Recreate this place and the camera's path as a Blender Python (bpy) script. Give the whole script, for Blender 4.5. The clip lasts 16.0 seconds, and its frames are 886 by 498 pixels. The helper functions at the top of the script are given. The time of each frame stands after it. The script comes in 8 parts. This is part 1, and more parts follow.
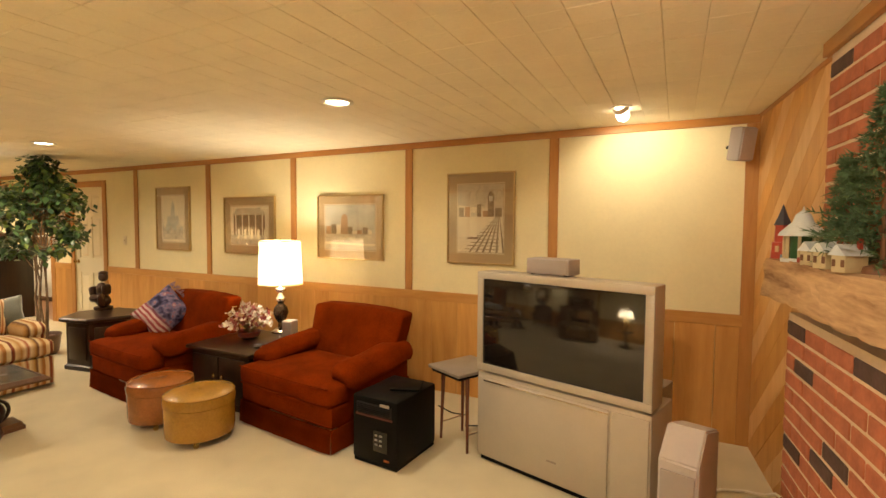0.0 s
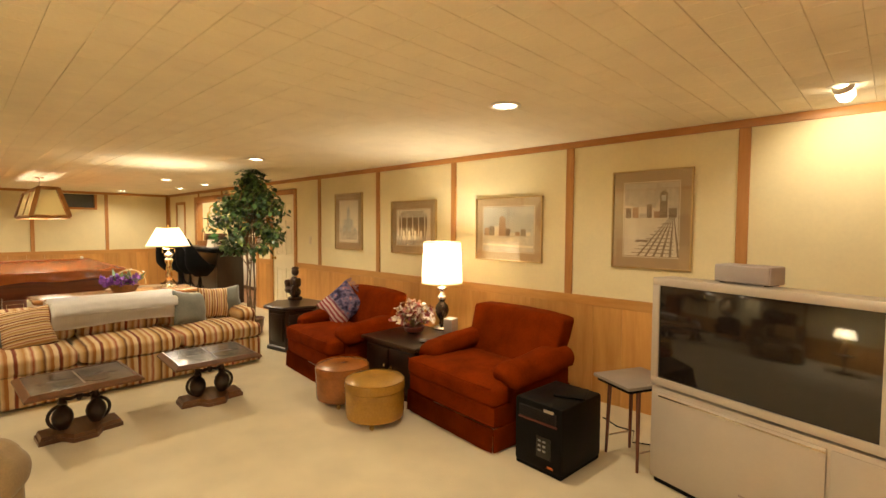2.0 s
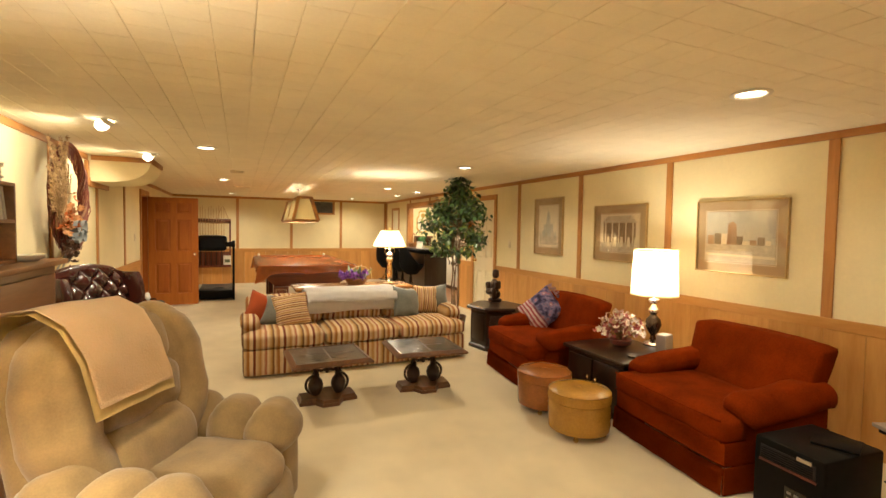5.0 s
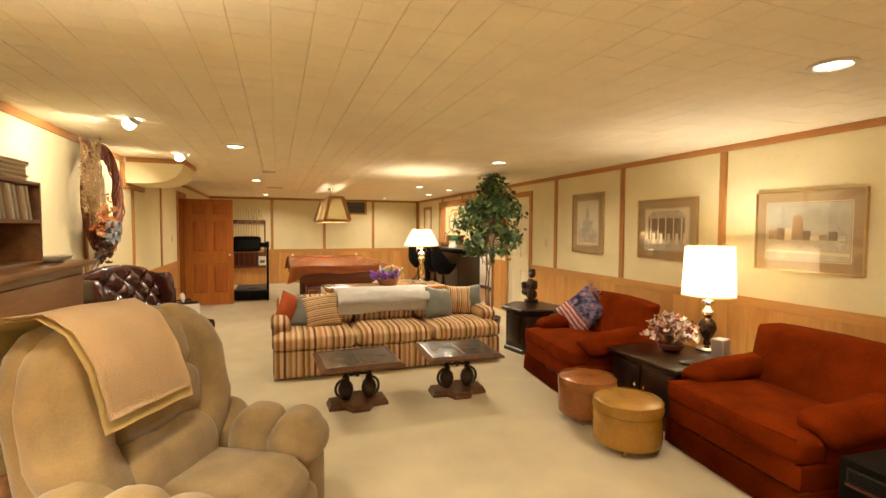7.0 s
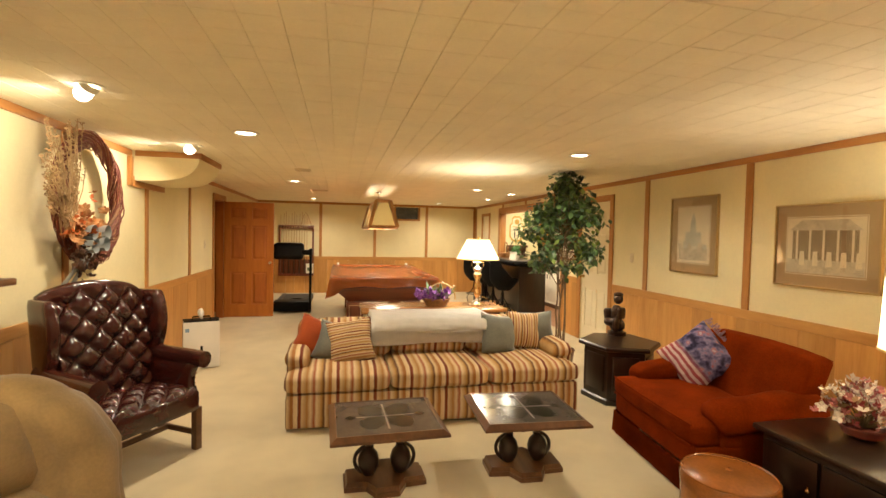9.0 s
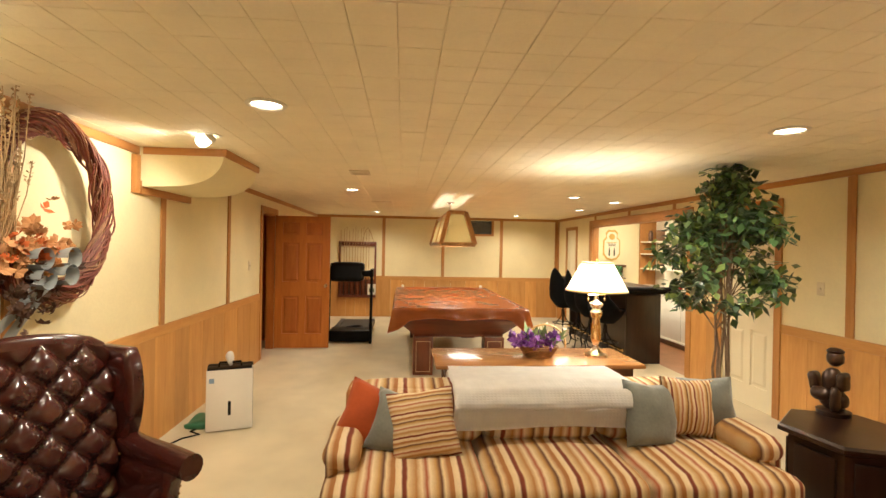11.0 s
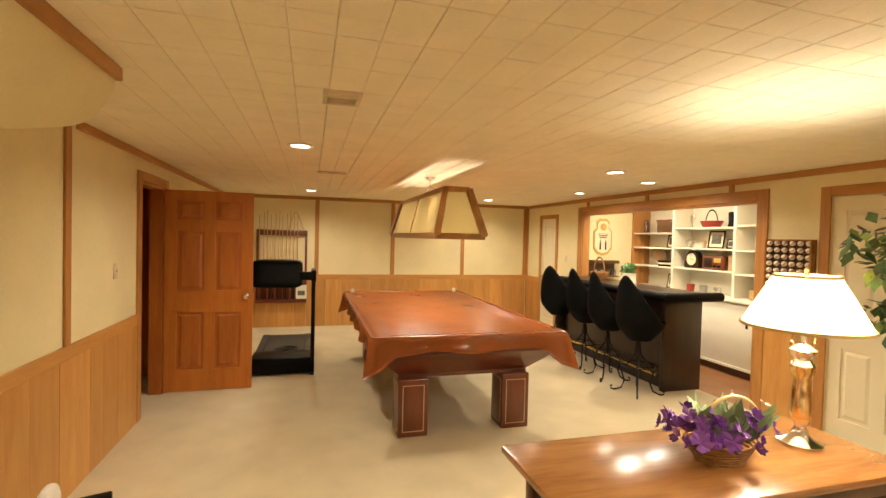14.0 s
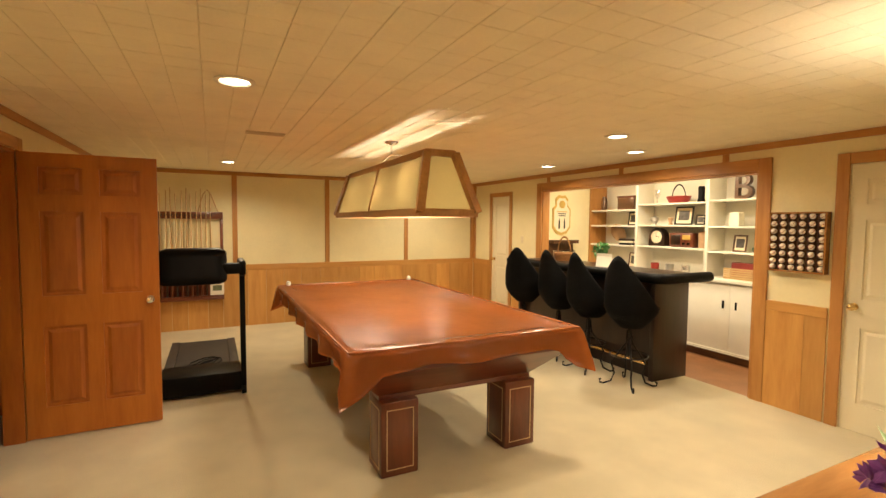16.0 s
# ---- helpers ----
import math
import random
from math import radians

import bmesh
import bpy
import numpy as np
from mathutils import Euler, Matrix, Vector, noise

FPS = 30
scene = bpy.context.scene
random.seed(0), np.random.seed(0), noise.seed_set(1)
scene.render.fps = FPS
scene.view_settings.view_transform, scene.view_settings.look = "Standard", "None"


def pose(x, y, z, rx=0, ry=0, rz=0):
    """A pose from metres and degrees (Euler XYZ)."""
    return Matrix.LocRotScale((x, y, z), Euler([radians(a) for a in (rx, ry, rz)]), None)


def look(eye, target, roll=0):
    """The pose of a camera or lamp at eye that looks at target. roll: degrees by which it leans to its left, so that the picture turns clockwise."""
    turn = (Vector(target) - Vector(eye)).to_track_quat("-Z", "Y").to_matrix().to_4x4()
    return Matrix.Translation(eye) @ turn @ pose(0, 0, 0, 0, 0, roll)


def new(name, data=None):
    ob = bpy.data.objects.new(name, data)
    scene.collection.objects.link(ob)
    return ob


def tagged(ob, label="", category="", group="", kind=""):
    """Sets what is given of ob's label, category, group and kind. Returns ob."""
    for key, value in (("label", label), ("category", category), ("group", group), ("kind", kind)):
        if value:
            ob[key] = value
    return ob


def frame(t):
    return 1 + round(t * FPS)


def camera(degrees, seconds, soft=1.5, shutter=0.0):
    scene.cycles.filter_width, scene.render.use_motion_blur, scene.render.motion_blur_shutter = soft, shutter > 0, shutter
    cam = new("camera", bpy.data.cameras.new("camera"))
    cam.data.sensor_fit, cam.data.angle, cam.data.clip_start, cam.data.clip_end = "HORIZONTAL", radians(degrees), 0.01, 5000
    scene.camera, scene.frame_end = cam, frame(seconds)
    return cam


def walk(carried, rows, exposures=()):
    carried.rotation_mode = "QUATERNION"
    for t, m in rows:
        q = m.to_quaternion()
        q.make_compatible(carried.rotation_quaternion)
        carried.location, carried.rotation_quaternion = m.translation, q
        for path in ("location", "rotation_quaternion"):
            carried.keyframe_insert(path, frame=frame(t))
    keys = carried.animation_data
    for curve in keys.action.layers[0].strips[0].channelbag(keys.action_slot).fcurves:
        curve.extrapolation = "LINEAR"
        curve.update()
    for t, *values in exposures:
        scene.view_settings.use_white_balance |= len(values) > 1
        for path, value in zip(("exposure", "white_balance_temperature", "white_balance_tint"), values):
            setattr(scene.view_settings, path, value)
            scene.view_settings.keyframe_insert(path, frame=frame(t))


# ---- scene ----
cam = camera(86.6, 16.0)
PATH = [
    (0, (-0.555, 0.246, 1.534), (-1.443, 2.035, 1.434), 0.4),
    (0.5, (-0.572, 0.253, 1.535), (-1.548, 1.996, 1.434), 0.6),
    (1, (-0.613, 0.203, 1.537), (-1.698, 1.879, 1.434), 0.5),
    (1.5, (-0.642, 0.222, 1.527), (-1.889, 1.783, 1.431), 0.4),
    (2, (-0.668, 0.179, 1.538), (-2.053, 1.619, 1.44), 0.3),
    (2.5, (-0.694, 0.178, 1.535), (-2.207, 1.481, 1.435), 0.5),
    (3, (-0.71, 0.146, 1.53), (-2.319, 1.331, 1.433), 0.5),
    (3.5, (-0.72, 0.121, 1.533), (-2.405, 1.194, 1.437), 0.7),
    (4, (-0.737, 0.104, 1.538), (-2.48, 1.079, 1.446), 1.0),
    (4.5, (-0.754, 0.088, 1.536), (-2.55, 0.964, 1.449), 1.1),
    (5, (-0.76, 0.072, 1.544), (-2.594, 0.864, 1.456), 0.9),
    (7.5, (-1.151, 0.213, 1.521), (-3.047, 0.843, 1.422), 0.3),
    (8, (-1.437, 0.324, 1.536), (-3.35, 0.898, 1.428), 0.4),
    (8.5, (-1.737, 0.424, 1.532), (-3.67, 0.925, 1.438), 0.8),
    (9, (-2.064, 0.489, 1.55), (-4.017, 0.918, 1.487), 1.2),
    (11.5, (-3.924, 0.441, 1.635), (-5.919, 0.591, 1.63), 1.0),
    (12, (-4.302, 0.302, 1.671), (-6.292, 0.502, 1.675), 1.3),
    (12.5, (-4.657, 0.192, 1.663), (-6.64, 0.455, 1.664), 1.1),
    (13, (-5.009, 0.086, 1.669), (-6.98, 0.426, 1.651), 1.0),
    (13.5, (-5.357, -0.028, 1.664), (-7.3, 0.444, 1.63), 1.2),
    (14, (-5.694, -0.095, 1.627), (-7.618, 0.447, 1.58), 1.4),
    (14.5, (-5.994, -0.139, 1.609), (-7.898, 0.47, 1.554), 1.3),
    (15, (-6.257, -0.206, 1.598), (-8.126, 0.502, 1.524), 1.0),
    (15.5, (-6.502, -0.261, 1.594), (-8.329, 0.547, 1.495), 0.6),
    (16, (-6.728, -0.299, 1.577), (-8.52, 0.583, 1.465), 0.5),
]
walk(cam, [(t, look(eye, target, roll)) for t, eye, target, roll in PATH],
     [(0.0, -0.06, 6500, 10), (2.5, -0.14, 6500, 10), (5.0, -0.08, 6250, 10), (9.0, -0.05, 6250, 10), (12.0, 0.05, 5750, 10), (12.5, 0.05, 5750, 10), (14.5, -0.12, 6500, 10), (16.0, -0.17, 6600, 10)])

# ---- light of the place ----
world = bpy.data.worlds.new("world")
scene.world = world
world.use_nodes = True
world.node_tree.nodes["Background"].inputs[0].default_value = (1.0, 0.8, 0.55, 1)
world.node_tree.nodes["Background"].inputs[1].default_value = 0.02

WARM = (1.0, 0.83, 0.60)
SOFT = (1.0, 0.87, 0.68)


def spot(name, at, to, watts, angle=130, blend=0.6, radius=0.05, color=WARM):
    d = bpy.data.lights.new(name, "SPOT")
    d.energy, d.spot_size, d.spot_blend, d.shadow_soft_size, d.color = watts, radians(angle), blend, radius, color
    ob = new(name, d)
    ob.matrix_world = look(at, to)
    return ob


def bulb_light(name, at, watts, radius=0.04, color=SOFT):
    d = bpy.data.lights.new(name, "POINT")
    d.energy, d.shadow_soft_size, d.color = watts, radius, color
    ob = new(name, d)
    ob.location = at
    return ob


def strip_light(name, at, to, sx, sy, watts, color=WARM):
    d = bpy.data.lights.new(name, "AREA")
    d.shape, d.size, d.size_y, d.energy, d.color = "RECTANGLE", sx, sy, watts, color
    ob = new(name, d)
    ob.matrix_world = look(at, to)
    return ob


CEIL = 2.30
CANS = [(-2.47, 2.61), (-2.45, -0.22), (-6.02, 2.62), (-5.95, -0.23), (-9.42, -0.18), (-9.6, 2.70),
        (-10.12, 3.5), (-11.5, 3.5), (-13.1, -0.10), (-13.3, 2.83)]
CAN_WATTS = {(-2.47, 2.61): 68, (-9.42, -0.18): 66}
for cx, cy in CANS:
    spot("can_lamp", (cx, cy, CEIL - 0.03), (cx, cy, 0), CAN_WATTS.get((cx, cy), 88), 164, 0.65)
# the second entry is unseen, added to light the mantel and brickwork
EYEBALLS = [((-0.90, 3.50), (-0.75, 4.09, 1.75), 20), ((-0.95, 0.80), (-0.1, 1.75, 1.35), 60),
            ((-4.93, -0.82), (-5.2, -1.5, 1.7), 40), ((-6.70, -0.80), (-6.6, -1.5, 1.7), 40)]
for (ex, ey), to, watts in EYEBALLS:
    away = (Vector((to[0], to[1], 0)) - Vector((ex, ey, 0))).normalized() * 0.105
    spot("eyeball_lamp", (ex + away.x, ey + away.y, CEIL - 0.085), to, watts, 140, 0.6)

# ---- materials ----


def nodes_of(name):
    m = bpy.data.materials.new(name)
    m.use_nodes = True
    nt = m.node_tree
    return m, nt, nt.nodes["Principled BSDF"]


def put(nt, kind, **values):
    n = nt.nodes.new(kind)
    for k, v in values.items():
        n.inputs[k].default_value = v
    return n


def coords(nt, scale=(1, 1, 1), shift=True):
    tc = nt.nodes.new("ShaderNodeTexCoord")
    mp = nt.nodes.new("ShaderNodeMapping")
    mp.inputs["Scale"].default_value = scale
    nt.links.new(tc.outputs["Object"], mp.inputs["Vector"])
    if shift:
        oi = nt.nodes.new("ShaderNodeObjectInfo")
        mul = nt.nodes.new("ShaderNodeVectorMath")
        mul.operation = "SCALE"
        mul.inputs[0].default_value = (13.1, 7.7, 21.3)
        nt.links.new(oi.outputs["Random"], mul.inputs["Scale"])
        nt.links.new(mul.outputs[0], mp.inputs["Location"])
    return mp.outputs["Vector"]


def ramp(nt, fac, stops, constant=False):
    r = nt.nodes.new("ShaderNodeValToRGB")
    r.color_ramp.interpolation = "CONSTANT" if constant else "LINEAR"
    e = r.color_ramp.elements
    while len(e) < len(stops):
        e.new(0.5)
    for el, (p, c) in zip(e, stops):
        el.position, el.color = p, (*c, 1)
    nt.links.new(fac, r.inputs[0])
    return r.outputs[0]


def bumped(nt, bsdf, height, strength, distance=0.01):
    b = put(nt, "ShaderNodeBump", Strength=strength, Distance=distance)
    nt.links.new(height, b.inputs["Height"])
    nt.links.new(b.outputs[0], bsdf.inputs["Normal"])


def scaled(c, k):
    return tuple(min(1, v * k) for v in c)


def plain(name, color, rough=0.6, metal=0.0, vary=0.12, scale=6.0, bump=0.0, fine=60.0, sheen=0.0, coat=0.0, spec=0.5):
    """Paint, cloth, leather, metal: two scales of tone and a fine relief."""
    m, nt, b = nodes_of(name)
    v = coords(nt)
    big = put(nt, "ShaderNodeTexNoise", Scale=scale, Detail=4.0)
    small = put(nt, "ShaderNodeTexNoise", Scale=fine, Detail=3.0)
    for n in (big, small):
        nt.links.new(v, n.inputs["Vector"])
    mix = nt.nodes.new("ShaderNodeMath")
    mix.operation = "MULTIPLY_ADD"
    mix.inputs[1].default_value = 0.7
    mul = nt.nodes.new("ShaderNodeMath")
    mul.operation = "MULTIPLY"
    mul.inputs[1].default_value = 0.3
    nt.links.new(small.outputs[0], mul.inputs[0])
    nt.links.new(big.outputs[0], mix.inputs[0])
    nt.links.new(mul.outputs[0], mix.inputs[2])
    col = ramp(nt, mix.outputs[0], [(0.3, scaled(color, 1 - vary)), (0.7, scaled(color, 1 + vary))])
    nt.links.new(col, b.inputs["Base Color"])
    b.inputs["Roughness"].default_value = rough
    b.inputs["Metallic"].default_value = metal
    b.inputs["Sheen Weight"].default_value = sheen
    b.inputs["Coat Weight"].default_value = coat
    b.inputs["Specular IOR Level"].default_value = spec
    if bump:
        bumped(nt, b, small.outputs[0], bump, 0.004)
    return m


def wood(name, dark, light, along="Z", rough=0.42, grain=9.0, bump=0.08, coat=0.0, by_piece=0.0):
    """Grain stretched along one axis, with broad tone shifts and a tone of its own for each board."""
    m, nt, b = nodes_of(name)
    s = {"X": (0.12, 1, 1), "Y": (1, 0.12, 1), "Z": (1, 1, 0.12)}[along]
    v = coords(nt, s)
    n1 = put(nt, "ShaderNodeTexNoise", Scale=grain, Detail=6.0, Roughness=0.62, Distortion=0.6)
    n2 = put(nt, "ShaderNodeTexNoise", Scale=grain * 6, Detail=3.0)
    for n in (n1, n2):
        nt.links.new(v, n.inputs["Vector"])
    ma = nt.nodes.new("ShaderNodeMath")
    ma.operation = "MULTIPLY_ADD"
    ma.inputs[1].default_value = 0.3
    nt.links.new(n2.outputs[0], ma.inputs[0])
    nt.links.new(n1.outputs[0], ma.inputs[2])
    col = ramp(nt, ma.outputs[0], [(0.42, dark), (0.62, scaled(tuple((a + c) / 2 for a, c in zip(dark, light)), 1.0)), (0.85, light)])
    if by_piece:
        oi = nt.nodes.new("ShaderNodeObjectInfo")
        mr = nt.nodes.new("ShaderNodeMapRange")
        mr.inputs["To Min"].default_value, mr.inputs["To Max"].default_value = 1 - by_piece, 1 + by_piece
        nt.links.new(oi.outputs["Random"], mr.inputs["Value"])
        hs = nt.nodes.new("ShaderNodeHueSaturation")
        nt.links.new(mr.outputs[0], hs.inputs["Value"])
        nt.links.new(col, hs.inputs["Color"])
        col = hs.outputs[0]
    nt.links.new(col, b.inputs["Base Color"])
    b.inputs["Roughness"].default_value = rough
    b.inputs["Coat Weight"].default_value = coat
    b.inputs["Coat Roughness"].default_value = 0.15
    bumped(nt, b, ma.outputs[0], bump, 0.003)
    return m


def glow(name, color, strength):
    m, nt, b = nodes_of(name)
    b.inputs["Base Color"].default_value = (*color, 1)
    b.inputs["Emission Color"].default_value = (*color, 1)
    b.inputs["Emission Strength"].default_value = strength
    return m


def shade_cloth(name, color, through_part=0.6):
    m, nt, b = nodes_of(name)
    t = nt.nodes.new("ShaderNodeBsdfTranslucent")
    t.inputs[0].default_value = (*color, 1)
    v = coords(nt, (1, 1, 1))
    n = put(nt, "ShaderNodeTexNoise", Scale=180.0, Detail=2.0)
    nt.links.new(v, n.inputs["Vector"])
    nt.links.new(ramp(nt, n.outputs[0], [(0.3, scaled(color, 0.9)), (0.7, color)]), b.inputs["Base Color"])
    b.inputs["Roughness"].default_value = 0.8
    mx = nt.nodes.new("ShaderNodeMixShader")
    mx.inputs[0].default_value = through_part
    nt.links.new(b.outputs[0], mx.inputs[1])
    nt.links.new(t.outputs[0], mx.inputs[2])
    nt.links.new(mx.outputs[0], nt.nodes["Material Output"].inputs[0])
    return m


def pane_glass(name, gloss=0.09, rough=0.02):
    m, nt, b = nodes_of(name)
    tr = nt.nodes.new("ShaderNodeBsdfTransparent")
    gl = nt.nodes.new("ShaderNodeBsdfGlossy")
    gl.inputs["Roughness"].default_value = rough
    mx = nt.nodes.new("ShaderNodeMixShader")
    mx.inputs[0].default_value = gloss
    nt.links.new(tr.outputs[0], mx.inputs[1])
    nt.links.new(gl.outputs[0], mx.inputs[2])
    nt.links.new(mx.outputs[0], nt.nodes["Material Output"].inputs[0])
    return m


def striped(name, axis, width, stops, rough=0.9, bump=0.25):
    """A woven cloth with stripes that repeat along one axis."""
    m, nt, b = nodes_of(name)
    tc = nt.nodes.new("ShaderNodeTexCoord")
    sep = nt.nodes.new("ShaderNodeSeparateXYZ")
    nz = put(nt, "ShaderNodeTexNoise", Scale=14.0, Detail=2.0)
    nt.links.new(tc.outputs["Object"], nz.inputs["Vector"])
    nt.links.new(tc.outputs["Object"], sep.inputs[0])
    wob = nt.nodes.new("ShaderNodeMath")
    wob.operation = "MULTIPLY_ADD"
    wob.inputs[1].default_value = 0.012
    nt.links.new(nz.outputs[0], wob.inputs[0])
    nt.links.new(sep.outputs[axis], wob.inputs[2])
    div = nt.nodes.new("ShaderNodeMath")
    div.operation = "DIVIDE"
    div.inputs[1].default_value = width
    nt.links.new(wob.outputs[0], div.inputs[0])
    fr = nt.nodes.new("ShaderNodeMath")
    fr.operation = "FRACT"
    nt.links.new(div.outputs[0], fr.inputs[0])
    col = ramp(nt, fr.outputs[0], stops)
    weave = put(nt, "ShaderNodeTexNoise", Scale=220.0, Detail=2.0)
    nt.links.new(tc.outputs["Object"], weave.inputs["Vector"])
    mixc = nt.nodes.new("ShaderNodeMix")
    mixc.data_type, mixc.blend_type = "RGBA", "MULTIPLY"
    mixc.inputs[0].default_value = 0.5
    nt.links.new(col, mixc.inputs[6])
    nt.links.new(ramp(nt, weave.outputs[0], [(0.3, (0.6, 0.6, 0.6)), (0.7, (1, 1, 1))]), mixc.inputs[7])
    nt.links.new(mixc.outputs[2], b.inputs["Base Color"])
    b.inputs["Roughness"].default_value = rough
    bumped(nt, b, weave.outputs[0], bump, 0.002)
    return m


PLASTER = plain("cream_plaster", (0.80, 0.71, 0.44), 0.85, vary=0.06, scale=2.5, bump=0.25, fine=45)
CEIL_TILE = plain("ceiling_tile", (0.90, 0.82, 0.62), 0.8, vary=0.05, scale=4, bump=0.35, fine=70)
CARPET = plain("beige_carpet", (0.63, 0.55, 0.365), 0.98, vary=0.11, scale=3.2, bump=1.0, fine=140, sheen=0.2)
PINE = wood("pine_trim", (0.36, 0.15, 0.035), (0.52, 0.25, 0.07), "Z", 0.45)
PINE_X = wood("pine_trim_long", (0.36, 0.15, 0.035), (0.52, 0.25, 0.07), "X", 0.45)
PINE_Y = wood("pine_trim_cross", (0.36, 0.15, 0.035), (0.52, 0.25, 0.07), "Y", 0.45)
PANEL = wood("pine_panel", (0.47, 0.215, 0.05), (0.62, 0.33, 0.095), "Z", 0.45, by_piece=0.12)
PANEL_X = wood("pine_panel_long", (0.47, 0.215, 0.05), (0.62, 0.33, 0.095), "X", 0.45, by_piece=0.05)
PANEL_Y = wood("pine_panel_cross", (0.47, 0.215, 0.05), (0.62, 0.33, 0.095), "Y", 0.45, by_piece=0.05)
DOOR_WOOD = wood("door_pine", (0.41, 0.115, 0.010), (0.55, 0.19, 0.025), "Z", 0.42, coat=0.08)
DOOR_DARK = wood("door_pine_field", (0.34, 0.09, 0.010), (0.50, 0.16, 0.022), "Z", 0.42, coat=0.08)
DARK_WOOD = wood("dark_walnut", (0.010, 0.0045, 0.0025), (0.032, 0.014, 0.007), "X", 0.3, coat=0.1)
DARK_WOOD_Z = wood("dark_walnut_upright", (0.010, 0.0045, 0.0025), (0.032, 0.014, 0.007), "Z", 0.3, coat=0.1)
BROWN_WOOD = wood("brown_oak", (0.06, 0.024, 0.009), (0.145, 0.062, 0.022), "X", 0.36, coat=0.2)
OAK_TOP = wood("honey_oak", (0.25, 0.10, 0.03), (0.42, 0.20, 0.06), "Y", 0.24, coat=0.3)
MAHOGANY = wood("red_mahogany", (0.085, 0.02, 0.009), (0.17, 0.045, 0.018), "Z", 0.28, coat=0.4)
MAHOGANY_Y = wood("red_mahogany_cross", (0.085, 0.02, 0.009), (0.17, 0.045, 0.018), "Y", 0.28, coat=0.4)
WHITE = plain("white_paint", (0.80, 0.76, 0.64), 0.45, vary=0.03)
CREAM_DOOR = plain("cream_door_paint", (0.78, 0.71, 0.52), 0.4, vary=0.03)
BRASS = plain("brass", (0.74, 0.54, 0.24), 0.22, 1.0, vary=0.06)
CHROME = plain("chrome", (0.75, 0.72, 0.68), 0.15, 1.0, vary=0.04)
SILVER = plain("silver_plastic", (0.50, 0.45, 0.38), 0.38, 0.35, vary=0.04, spec=0.5)
SILVER_SIDE = plain("grey_plastic", (0.33, 0.28, 0.25), 0.5, vary=0.05)
BLACK = plain("black_plastic", (0.005, 0.0045, 0.004), 0.45, vary=0.2, spec=0.09)
BLACK_CLOTH = plain("black_cloth", (0.009, 0.009, 0.009), 0.85, vary=0.3, bump=0.4, spec=0.2)
IRON = plain("wrought_iron", (0.012, 0.011, 0.010), 0.45, 0.6, vary=0.3)
VELVET = plain("rust_velvet", (0.155, 0.020, 0.001), 0.95, vary=0.34, scale=5, bump=0.3, fine=90, spec=0.03)
MICRO = plain("tan_microfibre", (0.225, 0.148, 0.055), 0.9, vary=0.26, scale=7, bump=0.25, fine=120, sheen=0.25)
LEATHER = plain("burgundy_leather", (0.046, 0.010, 0.007), 0.2, vary=0.25, scale=8, bump=0.15, fine=90, coat=0.3)
VINYL_A = plain("brown_vinyl", (0.27, 0.092, 0.017), 0.25, vary=0.3, bump=0.12, fine=70, coat=0.15)
VINYL_B = plain("mustard_vinyl", (0.33, 0.17, 0.02), 0.25, vary=0.3, bump=0.12, fine=70, coat=0.15)
COVER = plain("brown_pool_cover", (0.46, 0.13, 0.026), 0.27, vary=0.12, scale=3, bump=0.03, fine=16, spec=0.8)
BULB = glow("lit_bulb", (1.0, 0.86, 0.62), 14)
SHADE_W = shade_cloth("white_lamp_shade", (0.95, 0.88, 0.72), 0.68)
SHADE_C = shade_cloth("pleated_cream_shade", (0.90, 0.78, 0.52), 0.45)
AMBER = shade_cloth("cream_lamp_panel", (0.31, 0.255, 0.14), 0.005)
GLASS = pane_glass("picture_glass", 0.07)
# ---- building tools ----


def box(bm, x0, x1, y0, y1, z0, z1, bevel=0.0, segs=2, m=None):
    r = bmesh.ops.create_cube(bm, size=1.0)
    vs = r["verts"]
    for v in vs:
        v.co = Vector(((x0 + x1) / 2 + v.co.x * (x1 - x0), (y0 + y1) / 2 + v.co.y * (y1 - y0), (z0 + z1) / 2 + v.co.z * (z1 - z0)))
    if m is not None:
        for v in vs:
            v.co = m @ v.co
    if bevel:
        es = list({e for v in vs for e in v.link_edges})
        bmesh.ops.bevel(bm, geom=es, offset=bevel, segments=segs, affect="EDGES", profile=0.5)
    return bm


def rod(bm, a, b, r, r2=None, segs=12, caps=True):
    """A straight round bar from a to b."""
    a, b = Vector(a), Vector(b)
    d = b - a
    m = Matrix.Translation((a + b) / 2) @ d.to_track_quat("Z", "Y").to_matrix().to_4x4()
    bmesh.ops.create_cone(bm, cap_ends=caps, segments=segs, radius1=r, radius2=r if r2 is None else r2, depth=d.length, matrix=m)
    return bm


def lathe(bm, prof, segs=24, at=(0, 0, 0), sx=1.0, sy=1.0, close=True):
    """A turned shape from (radius, height) pairs."""
    rings = []
    for r, z in prof:
        rings.append([bm.verts.new((at[0] + sx * r * math.cos(2 * math.pi * i / segs), at[1] + sy * r * math.sin(2 * math.pi * i / segs), at[2] + z)) for i in range(segs)])
    for a, b in zip(rings, rings[1:]):
        for i in range(segs):
            bm.faces.new((a[i], a[(i + 1) % segs], b[(i + 1) % segs], b[i]))
    if close:
        if prof[0][0] > 1e-4:
            bm.faces.new(rings[0][::-1])
        if prof[-1][0] > 1e-4:
            bm.faces.new(rings[-1])
    return bm


